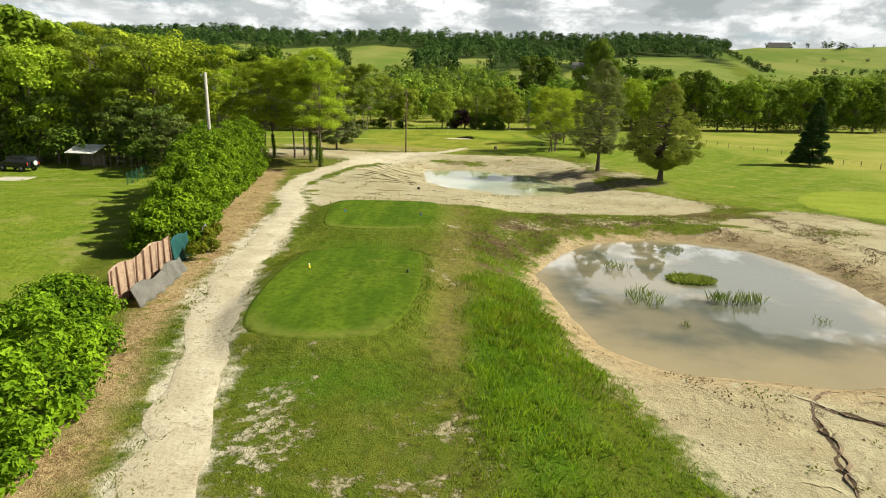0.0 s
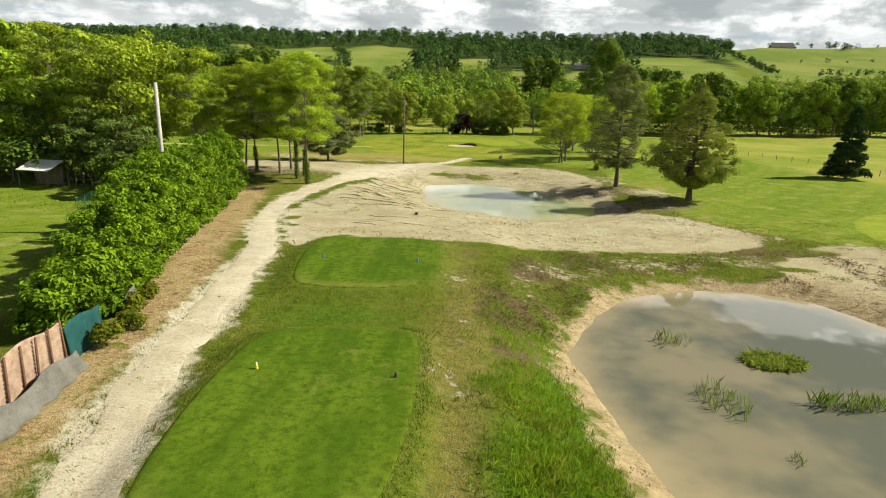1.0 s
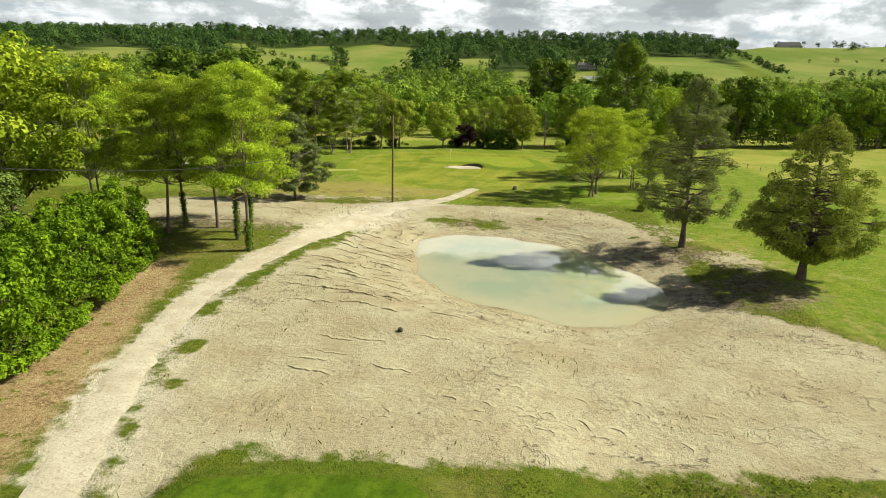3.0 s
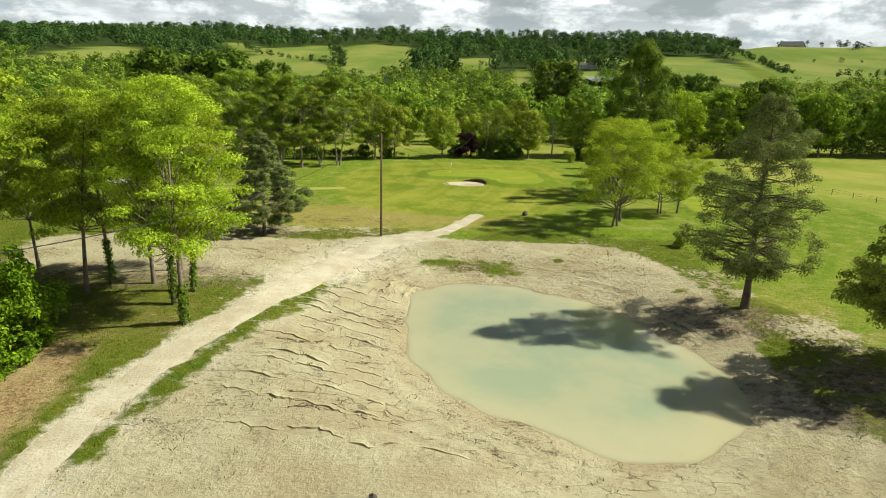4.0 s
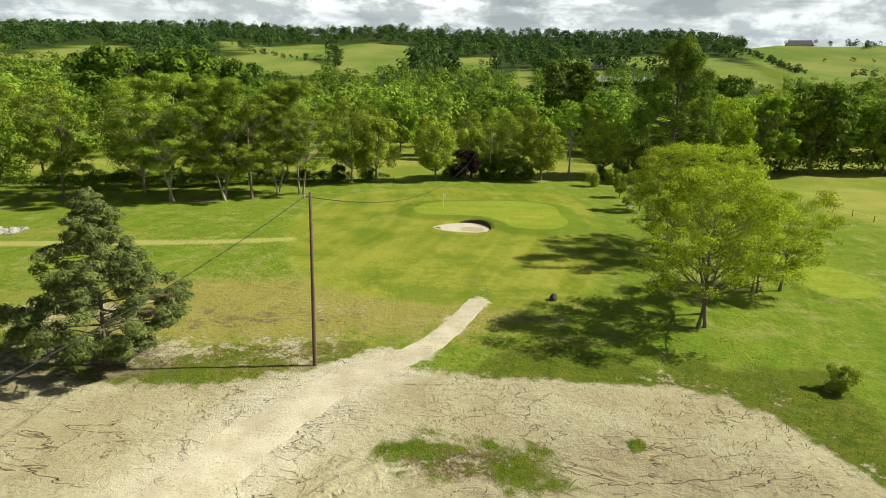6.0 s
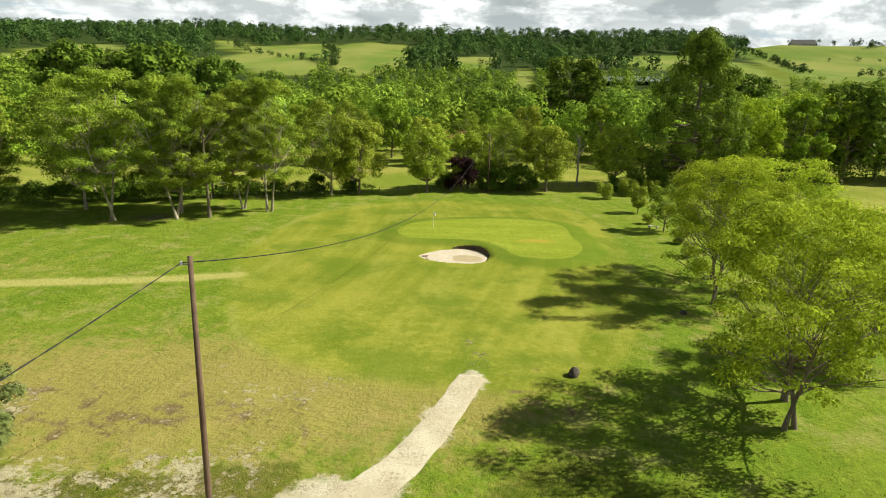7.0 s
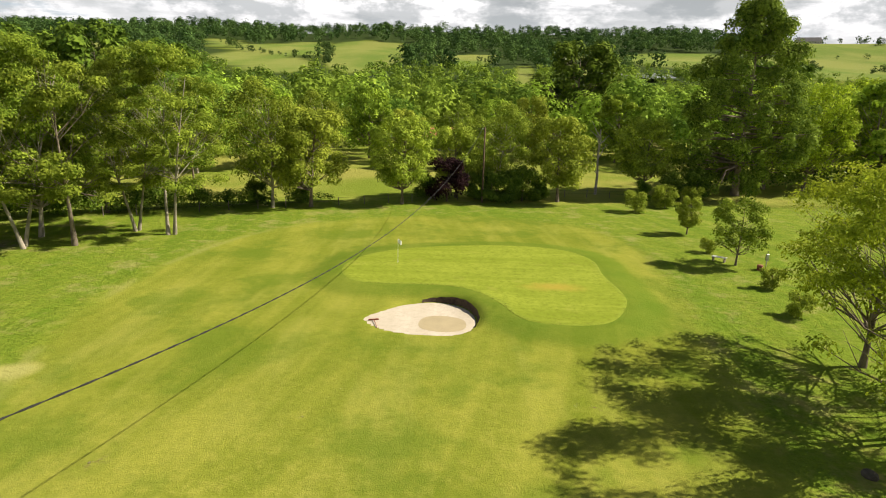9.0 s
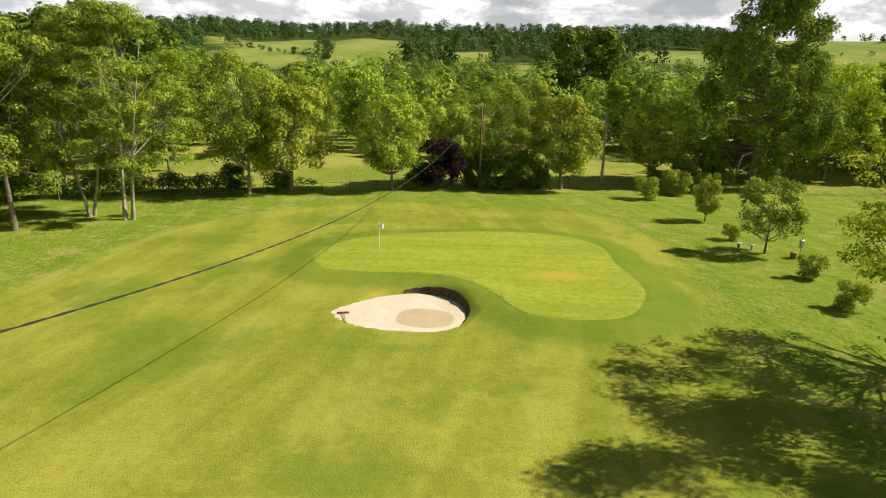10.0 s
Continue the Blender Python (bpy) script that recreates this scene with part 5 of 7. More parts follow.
plant("pine", 21.4, 77.8, 15.4, "pine_tree", "tall grey-green pine with a dark bare trunk")
plant("cedar", 27.3, 68.2, 12.9, "cypress_tree", "dense olive-green conical tree on the pond bank")
plant("spruce", 60.7, 93.4, 11.6, "spruce_tree", "dark green spruce standing alone in the grass")
plant("fir", -19.3, 95.8, 10.4, "pine_tree", "bushy grey-green young pine on bare ground")
plant("young", 28.9, 152.9, 6.1, "young_tree", "young bright green tree beside the bench")
plant("walnut_b", 29.2, 165.1, 4.3, "young_tree", "small dark olive-leaved young tree")
for x, y, h in [(28.5, 146, 1.8), (27.1, 139.8, 1.9), (27.4, 177.6, 3.1), (32.5, 181.4, 3.4), (28.2, 157.2, 1.6), (23.4, 95.8, 1.8), (37, 184, 3.0)]:
    plant("shrub", x, y, h, "shrub", "low rounded green shrub on the grass", "shrub")
rng = np.random.default_rng(77)
SPOTS = [(-31.5, 75, 16.5), (-39, 73.5, 18), (-44, 72, 18.5), (-44, 82, 18), (-50, 76, 19.5), (-53, 69, 16), (-58, 74, 20.5), (-59, 84, 19), (-66, 70, 19), (-67, 80, 20),
         (-75, 74, 20), (-76, 64, 19), (-72, 56, 18), (-84, 60, 19), (-52, 92, 17), (-62, 96, 18)]
for i, (x, y, h) in enumerate(SPOTS):
    plant(("locust_c", "wood_c", "ash_c", "wood_b")[i % 4] if x > -56 else ("wood_b", "wood_a")[i % 2], x, y, h, "woodland_tree", "tall leafy green tree at the edge of the yard", group=G_WOOD)
for x, y, h in [(-41, 69.0, 9), (-35.5, 66, 8), (-31.5, 60.5, 6.8), (-50, 68.5, 9.5), (-57, 67, 9)]:
    plant("orchard", x, y, h, "orchard_tree", "low spreading dark green fruit tree beside the shed", group=G_WOOD)
for i in range(14):
    x = 54 + i * 8.0 + rng.uniform(-2, 2)
    plant("wood_c" if i in (0, 1, 3) else ("wood_a", "oak_a", "wood_b")[i % 3], x, 199 + 0.25 * (x - 54) + rng.uniform(-4, 6), rng.uniform(16, 22), "woodland_tree", "tall green tree at the edge of the meadow", group="trees along the meadow")
for x, y, h in [(-95, 236, 27), (-84, 230, 25), (-72, 234, 27), (-60, 240, 24), (70, 246, 24), (88, 262, 24)]:
    plant("oak_a", x, y, h, "oak_tree", "large dark green oak rising above the wood", group="oaks in the valley")


def woods(name, label, spots, per, size, mat, seed, low=0.58):
    """Many far trees in one mesh: clumped crowns of leaves."""
    rng = np.random.default_rng(seed)
    vs = []
    for x, y, z, h in spots:
        n = int(per)
        k = rng.integers(8, 13)
        d = rng.normal(0, 1, (k, 3))
        d /= np.linalg.norm(d, axis=1, keepdims=True)
        r = h * rng.uniform(0.30, 0.42)
        cl = np.column_stack([d[:, 0] * r * 0.66, d[:, 1] * r * 0.66, h * low + d[:, 2] * h * 0.28, r * rng.uniform(0.40, 0.58, k), h * rng.uniform(0.13, 0.18, k)])
        p, out = clump_points(rng, cl, n, 0.7)
        whole = (p - np.array([0, 0, h * low])) / np.array([r, r, h * 0.4])
        v, _ = leaves(rng, p + np.array([x, y, z]), out * 0.6 + whole * 0.5, size * h / 16, 0.9, up=0.25, wild=0.45)
        vs.append(v.reshape(-1, 4, 3)[:, 1:].reshape(-1, 3))
    v = np.concatenate(vs)
    me = mesh_from(name, v, np.arange(len(v)).reshape(-1, 3), mat, smooth=False)
    return tagged(new(name, me), label, "trees", kind="stuff")


def scatter(seed, y0, y1, spread, area, hmin, hmax, keep):
    rng = np.random.default_rng(seed)
    count = int((y1 - y0) * (y0 + y1) * spread / area)
    y = np.sqrt(rng.uniform(y0**2, y1**2, count))
    x = rng.uniform(-1, 1, count) * spread * y + 10
    h = rng.uniform(hmin, hmax, count)
    ok = keep(x, y)
    x, y, h = x[ok], y[ok], h[ok]
    return np.column_stack([x, y, land(x, y) - 0.3, h])


def in_fields(x, y, margin=0.0):
    ahead = [np.maximum.reduce([depth_in(x * (1 + k / y), y + k, f) for f in FIELDS]) for k in (0, 20, 40)]
    return np.maximum.reduce(ahead) > -margin


valley = scatter(3, 206, 340, 0.72, 92, 11, 19, lambda x, y: ~((x > -34) & (x < 48) & (y < 236)) & ~((np.abs(x - 2) < 9) & (np.abs(y - 250) < 9)) & ~((x > 48) & (y < 205 + 0.25 * (x - 54))))
close = valley[:, 1] < 262
woods("valley_wood", "edge of the mixed green wood in the valley", valley[close], 640, 1.0, M_VALLEY, 5)
woods("valley_wood", "dense mixed green wood filling the valley", valley[~close], 260, 1.6, M_VALLEY, 9)
slope = scatter(4, 340, 720, 0.72, 170, 9, 17, lambda x, y: ~in_fields(x, y, 4))
woods("valley_wood", "belts of green trees on the lower slope", slope, 105, 2.2, M_VALLEY, 6, 0.46)
ridge = scatter(8, 720, 1620, 0.74, 600, 15, 29, lambda x, y: ~in_fields(x, y, 6) & ~((x / y > 0.435) & (y > 600)))
woods("ridge_wood", "dark woods along the crest of the hill", ridge, 150, 2.0, M_FAR, 7, 0.45)


# ---- hedges ----
def hedge(name, line, label, count, size, seed):
    rng = np.random.default_rng(seed)
    pts = smooth_line(line, 0.9)
    clumps, core = [], []
    for i, (x, y, wd, h) in enumerate(pts):
        g = ground_at(x, y)
        swell = abs(math.sin(i * 0.62 + seed)) * 1.3 - 0.8 + 0.4 * math.sin(i * 2.3)
        wd, h = wd * (1 + 0.20 * swell), h * (1 + 0.10 * swell)
        # sprays over the rounded outside, and a dense core behind them
        for _ in range(26):
            a = rng.uniform(-0.12, 1.12) * math.pi
            c, q = math.cos(a), max(math.sin(a), -0.05)
            k = rng.uniform(0.78, 1.0)
            r = rng.uniform(0.28, 0.55)
            clumps.append((x + k * (wd / 2 - 0.3) * math.copysign(abs(c) ** 0.7, c), y + rng.uniform(-0.6, 0.6), g + 0.25 + k * (h - 0.6) * abs(q) ** 0.75, r, r * 0.7))
        for _ in range(4):
            core.append((x + rng.uniform(-0.3, 0.3) * (wd - 1.4), y, g + 0.5 + rng.uniform(0, 1) * (h - 1.7), 0.8, 0.7))
    ob = thing(name, pts[0][0], pts[0][1], label, "hedge", z=0)
    ob.matrix_basis = Matrix.Identity(4)
    p, d = clump_points(rng, clumps, int(count * 0.8), 0.4)
    p2, d2 = clump_points(rng, core, count - int(count * 0.8), 0.5)
    p, d = np.vstack([p, p2]), np.vstack([d, d2])
    p[:, 2] = np.maximum(p[:, 2], land(p[:, 0], p[:, 1]) + 0.04)
    v, f = leaves(rng, p, d, size, 0.55, up=0.5, wild=0.9)
    part("foliage", mesh_from("foliage", v, f, M_HEDGE, smooth=False), ob)
    stems = []
    for x, y, wd, h in pts:
        g = ground_at(x, y)
        for _ in range(1):
            a, b = x + rng.uniform(-0.14, 0.14) * wd, y + rng.uniform(-0.4, 0.4)
            stems.append([(a, b, g - 0.1, 0.03), (a + rng.normal(0, 0.1), b, g + h * 0.25, 0.02), (a + rng.normal(0, 0.15), b, g + h * 0.5, 0.012)])
    tagged(part("stem", tube_mesh("stem", stems, M_BARK_RED, 5), ob), kind="stuff")
    return ob


hedge("hedge", [(-15.6, 22.2, 2.4, 2.4), (-16.0, 26.2, 3.7, 3.8), (-18.0, 34.2, 4.6, 5.3), (-20.6, 44, 5.2, 6.2), (-23.0, 55.6, 5.2, 6.5), (-24.9, 67, 4.8, 6.6)], "tall bright green laurel hedge along the yard", 120000, 0.235, 91)
hedge("hedge", [(-9.6, -9, 3.6, 2.8), (-10.0, -3, 3.8, 2.8), (-10.7, 2.3, 4.0, 2.9), (-11.6, 6.3, 4.0, 2.8), (-12.7, 10.6, 3.2, 2.5)], "bushy bright green hedge at the cart path", 42000, 0.19, 92)

# ---- poles and cable ----
def pole(x, y, top, r, mat, label, lean=(0, 0)):
    g = ground_at(x, y)
    ob = thing("utility_pole", x, y, label, "pole")
    h = top - g
    part("shaft", tube_mesh("shaft", [[(0, 0, -0.4, r), (lean[0] * 0.5, lean[1] * 0.5, h * 0.5, r * 0.85), (*lean, h, r * 0.68)]], mat, 12), ob)
    part("bracket", tube_mesh("bracket", [[(lean[0] - 0.02, lean[1] - 0.02, h - 0.28, 0.03), (lean[0] - 0.30, lean[1] - 0.05, h - 0.28, 0.025), (lean[0] - 0.30, lean[1] - 0.05, h - 0.16, 0.02)]], M_METAL, 6), ob)
    part("insulator", tube_mesh("insulator", [[(lean[0] - 0.30, lean[1] - 0.05, h - 0.34, 0.03), (lean[0] - 0.30, lean[1] - 0.05, h - 0.26, 0.06), (lean[0] - 0.30, lean[1] - 0.05, h - 0.16, 0.035)]], M_WHITE, 8), ob)
    return Vector((x + lean[0] - 0.30, y + lean[1] - 0.05, top - 0.22))


end_a = pole(-7.45, 97.2, 10.7, 0.125, M_POLE, "brown wooden utility pole standing at the cart path")
end_b = pole(-19.3, 40.5, 11.1, 0.165, M_CONCRETE, "pale grey leaning concrete utility pole behind the hedge", (-0.12, 0.1))
end_c = pole(8.1, 181.2, 10.1, 0.13, M_POLE, "thin brown wooden pole among the bushes")


def cable(a, b, sag, r):
    ks = np.linspace(0, 1, int((b - a).length / 0.22))
    strands = []
    for turn in (0.0, math.pi):
        strands.append([(*(a.lerp(b, k) + Vector((math.cos(turn + i * 0.9) * r * 0.6, 0, math.sin(turn + i * 0.9) * r * 0.6 - sag * 4 * k * (1 - k)))), r * 0.62) for i, k in enumerate(ks)])
    ob = new("overhead_cable", tube_mesh("overhead_cable", strands, M_WIRE, 4))
    return tagged(ob, "black overhead cable hanging between the poles", "cable")


cable(end_a, end_c, 4.7, 0.024)
cable(end_b, end_a, 2.6, 0.022)

# ---- golf things ----
flag = thing("flagstick", -0.4, 149.5, "white golf flag on a thin stick in the hole", "flag")
part("stick", tube_mesh("stick", [[(0, 0, -0.1, 0.016), (0, 0, 1.0, 0.016), (0, 0, 2.05, 0.012)]], M_WHITE, 6), flag)
cloth = []
for i in range(7):
    for j in range(4):
        cloth.append((0.015 + i * 0.045, 0.05 * math.sin(i * 1.3) + 0.01 * j, 2.03 - j * 0.12 - i * 0.028))
part("flag", mesh_from("flag", cloth, [(i * 4 + j, (i + 1) * 4 + j, (i + 1) * 4 + j + 1, i * 4 + j + 1) for i in range(6) for j in range(3)], M_WHITE), flag, "white cloth flag")


def marker(x, y, mat, label, cap=None):
    ob = thing("tee_marker", x, y, label, "tee marker", "tee markers")
    ob.matrix_basis = ob.matrix_basis @ Matrix.Scale(0.65, 4)
    part("body", tube_mesh("body", [[(0, 0, -0.02, 0.09), (0, 0, 0.05, 0.10), (0, 0, 0.22, 0.075), (0, 0, 0.30, 0.05)]], mat, 10), ob)
    if cap:
        part("cap", tube_mesh("cap", [[(0, 0, 0.29, 0.055), (0, 0, 0.36, 0.06), (0, 0, 0.40, 0.03)]], cap, 10), ob)


marker(-7.2, 33.8, M_BLUE, "blue tee marker with a red top on the turf", M_RED)
marker(-1.7, 33.5, M_BLUE, "blue tee marker with a red top on the turf", M_RED)
marker(-6.4, 18.9, M_YELLOW, "yellow tee marker on the turf", M_WHITE)
marker(-1.6, 18.6, M_DARKSTONE, "small dark tee marker on the turf")


def stone(x, y, size, name, label, mat, seed):
    bm = bmesh.new()
    bmesh.ops.create_icosphere(bm, subdivisions=2, radius=1)
    rng = np.random.default_rng(seed)
    k = rng.normal(0, 1, (5, 3))
    for v in bm.verts:
        f = 1 + 0.16 * sum(math.sin(2.2 * v.co.dot(Vector(q)) + i) for i, q in enumerate(k)) / 2
        v.co = Vector((v.co.x * size[0], v.co.y * size[1], v.co.z * size[2])) * f
    me = bpy.data.meshes.new(name)
    bm.to_mesh(me)
    bm.free()
    me.materials.append(mat)
    ob = new(name, me)
    ob.matrix_basis = pose(x, y, ground_at(x, y) + size[2] * 0.45, 0, 0, seed * 40)
    return tagged(ob, label, "stone")


stone(9.2, 110.8, (0.42, 0.35, 0.36), "boulder", "dark weathered boulder on the mown grass", M_DARKSTONE, 1)
stone(20, 122.2, (0.32, 0.26, 0.2), "boulder", "dark weathered boulder under the trees", M_DARKSTONE, 2)
stone(-2.95, 54.8, (0.2, 0.16, 0.15), "boulder", "dark lump of stone on the bare clay", M_DARKSTONE, 3)


# ---- tufts, clods and reeds ----
def blades(name, label, x, y, height, mat, per, seed, category="grass", spread=0.12, wide=0.05, base=None, sway=0.35):
    """Upright narrow blades in tufts, in one mesh."""
    rng = np.random.default_rng(seed)
    x, y, h = np.repeat(x, per), np.repeat(y, per), np.repeat(height, per)
    n = len(x)
    x, y = x + rng.normal(0, spread, n), y + rng.normal(0, spread, n)
    z = (land(x, y) if base is None else np.full(n, base)) - 0.02
    h = h * rng.uniform(0.6, 1.25, n)
    a = rng.uniform(0, 6.28, n)
    lean = rng.normal(0, sway, (n, 2)) * h[:, None]
    sx, sy = np.cos(a) * wide * h ** 0.5, np.sin(a) * wide * h ** 0.5
    p0 = np.stack([x - sx * 0.5, y - sy * 0.5, z], 1)
    p1 = np.stack([x + sx * 0.5, y + sy * 0.5, z], 1)
    p2 = np.stack([x + lean[:, 0] * 0.4 + sx * 0.5, y + lean[:, 1] * 0.4 + sy * 0.5, z + h * 0.6], 1)
    p3 = np.stack([x + lean[:, 0], y + lean[:, 1], z + h], 1)
    v = np.stack([p0, p1, p2, p3], 1).reshape(-1, 3)
    me = mesh_from(name, v, np.arange(4 * n).reshape(-1, 4), mat, smooth=False)
    return tagged(new(name, me), label, category, kind="stuff")


def open_turf(x, y):
    """Where neither clay, tee, path nor water keeps tall grass away."""
    bare = np.maximum.reduce([depth_in(x, y, CLAY), depth_in(x, y, BANK), depth_in(x, y, SHORE1), depth_line(x, y, CART_LINE) + 0.25, depth_in(x, y, TEE1) + 0.5, depth_in(x, y, TEE2) + 0.5,
                              depth_line(x, y, LITTER) + 0.1, depth_in(x, y, APPROACH), depth_in(x, y, SIDE_GREEN), depth_in(x, y, SIDE_TEE)])
    return bare < bumps(x, y, 1.4, 41) * 0.5


def seeded(seed, count, x0, x1, y0, y1):
    rng = np.random.default_rng(seed)
    return rng.uniform(x0, x1, count), rng.uniform(y0, y1, count), rng


x, y, rng = seeded(101, 60000, -14, 36, -4, 56)
ok = open_turf(x, y) & (bumps(x, y, 2.2, 42) + bumps(x, y, 0.8, 43) * 0.6 + rng.normal(0, 0.25, len(x)) > -0.15 + 0.9 * np.exp(-((x - 0.6) / 1.0) ** 2) * (y > 8))
lushness = np.exp(-((x - 3) / 2.6) ** 2 - ((y - 12) / 12) ** 2)
blades("rough_grass", "tufts of rough green grass round the tees", x[ok], y[ok], (0.09 + 0.22 * lushness[ok]) * rng.uniform(0.6, 1.4, ok.sum()), M_BLADE, 5, 1, wide=0.045)
x, y, rng = seeded(108, 26000, -10, 1, 8, 41)
rim = np.maximum(depth_in(x, y, TEE1), depth_in(x, y, TEE2))
ok = (rim > -0.45) & (rim < 0.02) & (((x > -1.9) & (y < 23.5)) | (rng.random(len(x)) < 0.10)) & (depth_line(x, y, CART_LINE) < -0.3)
blades("long_grass", "dark uncut grass fringing the tee boxes", x[ok], y[ok], rng.uniform(0.06, 0.15, ok.sum()), M_FRINGE, 4, 8, wide=0.05)
x, y, rng = seeded(109, 7600, -14, 0, -9, 30)
along = depth_line(x, y, CART_LINE)
worn = np.exp(-((x + 4.2) / 1.9) ** 2 - ((y - 4.5) / 5.0) ** 2)
lane = np.interp(y, CART_LINE[:, 1], CART_LINE[:, 0]) - x
ok = (((along > -0.5) & (along < 1.1) & (lane > 0.05) & (bumps(x, y, 2.6, 81) + 0.7 * bumps(x, y, 0.7, 82) > 0.30 - 0.30 * (y < 16))) | ((worn > 0.25) & (bumps(x, y, 0.6, 83) + 0.5 * bumps(x, y, 1.9, 84) > 0.25)))
blades("path_weeds", "low green weeds sprouting in the gravel", x[ok], y[ok], rng.uniform(0.04, 0.11, ok.sum()), M_BLADE, 8, 9, wide=0.07, spread=0.07, sway=0.7)
x, y, rng = seeded(102, 9000, -13, 30, -3, 50)
ok = open_turf(x, y) & (bumps(x, y, 3.1, 44) > 0.25)
blades("dry_grass", "scattered straw-coloured dry grass stalks", x[ok], y[ok], rng.uniform(0.08, 0.22, ok.sum()), M_STRAW, 3, 2, wide=0.07)
x, y, rng = seeded(103, 6000, -14, 26, 38, 98)
ok = ((depth_in(x, y, CLAY) > -1) | (depth_in(x, y, VERGE) > -0.3)) & (depth_in(x, y, POND2) < -0.8) & (depth_line(x, y, CART_LINE) < 0.1)
ok &= (bumps(x, y, 3.4, 45) + bumps(x, y, 1.1, 46) * 0.5 > 0.55) | (depth_in(x, y, VERGE) > -0.2) | (depth_in(x, y, ISLAND) > -0.3)
blades("weeds", "sparse weeds growing on the bare clay", x[ok], y[ok], rng.uniform(0.08, 0.26, ok.sum()), M_WEED, 3, 3, wide=0.06)
x, y, rng = seeded(104, 24000, -50, 40, 52, 105)
ok = open_turf(x, y) & (depth_in(x, y, FAIRWAY) < -1) & (x < 22) & (bumps(x, y, 2.6, 47) + bumps(x, y, 0.9, 48) * 0.6 > -0.1)
blades("rough_grass", "rough grass between the trees and the fairway", x[ok], y[ok], rng.uniform(0.06, 0.16, ok.sum()), M_BLADE, 2, 4, wide=0.13)


def mats(name, label, x, y, mat, per, spread, tall, size, seed):
    """Low leafy mats: small leaves lying and standing close over the ground."""
    rng = np.random.default_rng(seed)
    x, y = np.repeat(x, per), np.repeat(y, per)
    x, y = x + rng.normal(0, spread, len(x)), y + rng.normal(0, spread, len(x))
    p = np.stack([x, y, land(x, y) + tall * rng.random(len(x)) ** 1.6 + 0.02], 1)
    d = np.stack([rng.normal(0, 0.6, len(x)), rng.normal(0, 0.6, len(x)), np.ones(len(x))], 1)
    v, f = leaves(rng, p, d, size, 0.5, up=0.4, wild=1.0)
    return tagged(new(name, mesh_from(name, v, f, mat, smooth=False)), label, "weeds", kind="stuff")


x, y, rng = seeded(105, 9000, 1.5, 34, 25, 46)
ok = (depth_in(x, y, POND1) < -0.8) & (depth_in(x, y, CLAY) < -0.2) & (bumps(x, y, 2.4, 63) + bumps(x, y, 0.9, 64) * 0.8 + rng.normal(0, 0.2, len(x)) > 0.10 + 0.6 * (depth_in(x, y, SHORE1) > 0.3))
mats("weeds", "dark leafy weeds in clumps between clay patches", x[ok], y[ok], M_WEED, 6, 0.22, 0.12, 0.12, 5)
x, y, rng = seeded(106, 5000, 1.5, 32, 26, 45)
ok = (depth_in(x, y, POND1) < -0.8) & (depth_in(x, y, CLAY) < -0.2) & (bumps(x, y, 3.0, 65) + bumps(x, y, 1.0, 66) * 0.6 > 0.42)
mats("dead_weeds", "brown dead weeds and twigs lying on the clay", x[ok], y[ok], M_TWIG, 8, 0.16, 0.12, 0.12, 6)
x, y, rng = seeded(110, 2600, 4.6, 34, -4, 26)
ok = (depth_in(x, y, POND1) < -0.25) & (depth_in(x, y, SHORE1) > -0.6) & (bumps(x, y, 1.8, 85) + 0.6 * bumps(x, y, 0.6, 86) > 0.48)
mats("dead_weeds", "dry stalks and leaf litter washed up on the shore", x[ok], y[ok], M_TWIG, 7, 0.16, 0.10, 0.10, 10)
x, y, rng = seeded(113, 1500, 4.6, 34, -4, 26)
ok = (depth_in(x, y, POND1) < -0.2) & (depth_in(x, y, SHORE1) > -0.6) & (bumps(x, y, 1.3, 87) + 0.6 * bumps(x, y, 0.5, 88) > 0.62)
mats("weeds", "small green weeds scattered over the shore", x[ok], y[ok], M_WEED, 7, 0.14, 0.14, 0.10, 11)
x, y, rng = seeded(107, 14000, 0.8, 7, 0, 28)
lushness = np.exp(-((x - 3.2) / 2.2) ** 2 - ((y - 11) / 10) ** 2)
ok = open_turf(x, y) & (lushness + 0.6 * bumps(x, y, 1.3, 67) + rng.normal(0, 0.35, len(x)) > 0.62)
blades("tall_grass", "fresh tall green grass along the pond bank", x[ok], y[ok], rng.uniform(0.10, 0.32, ok.sum()), M_LUSH, 4, 7, wide=0.04)


def clods(name, label, x, y, size, mat, seed):
    """Small angular lumps, each an eight-sided stone, in one mesh."""
    rng = np.random.default_rng(seed)
    n = len(x)
    c = np.stack([x, y, land(x, y) + size * 0.15], 1)
    axes = np.array([(1, 0, 0), (0, 1, 0), (-1, 0, 0), (0, -1, 0), (0, 0, 1), (0, 0, -1)], float)
    p = c[:, None, :] + axes[None] * (size[:, None, None] * rng.uniform(0.6, 1.3, (n, 6, 1))) * np.array([1, 1, 0.6]) + rng.normal(0, 0.12, (n, 6, 3)) * size[:, None, None]
    f = np.array([(0, 1, 4), (1, 2, 4), (2, 3, 4), (3, 0, 4), (1, 0, 5), (2, 1, 5), (3, 2, 5), (0, 3, 5)])
    faces = (np.arange(n)[:, None, None] * 6 + f[None]).reshape(-1, 3)
    return tagged(new(name, mesh_from(name, p.reshape(-1, 3), faces, mat, smooth=False)), label, "clods", kind="stuff")


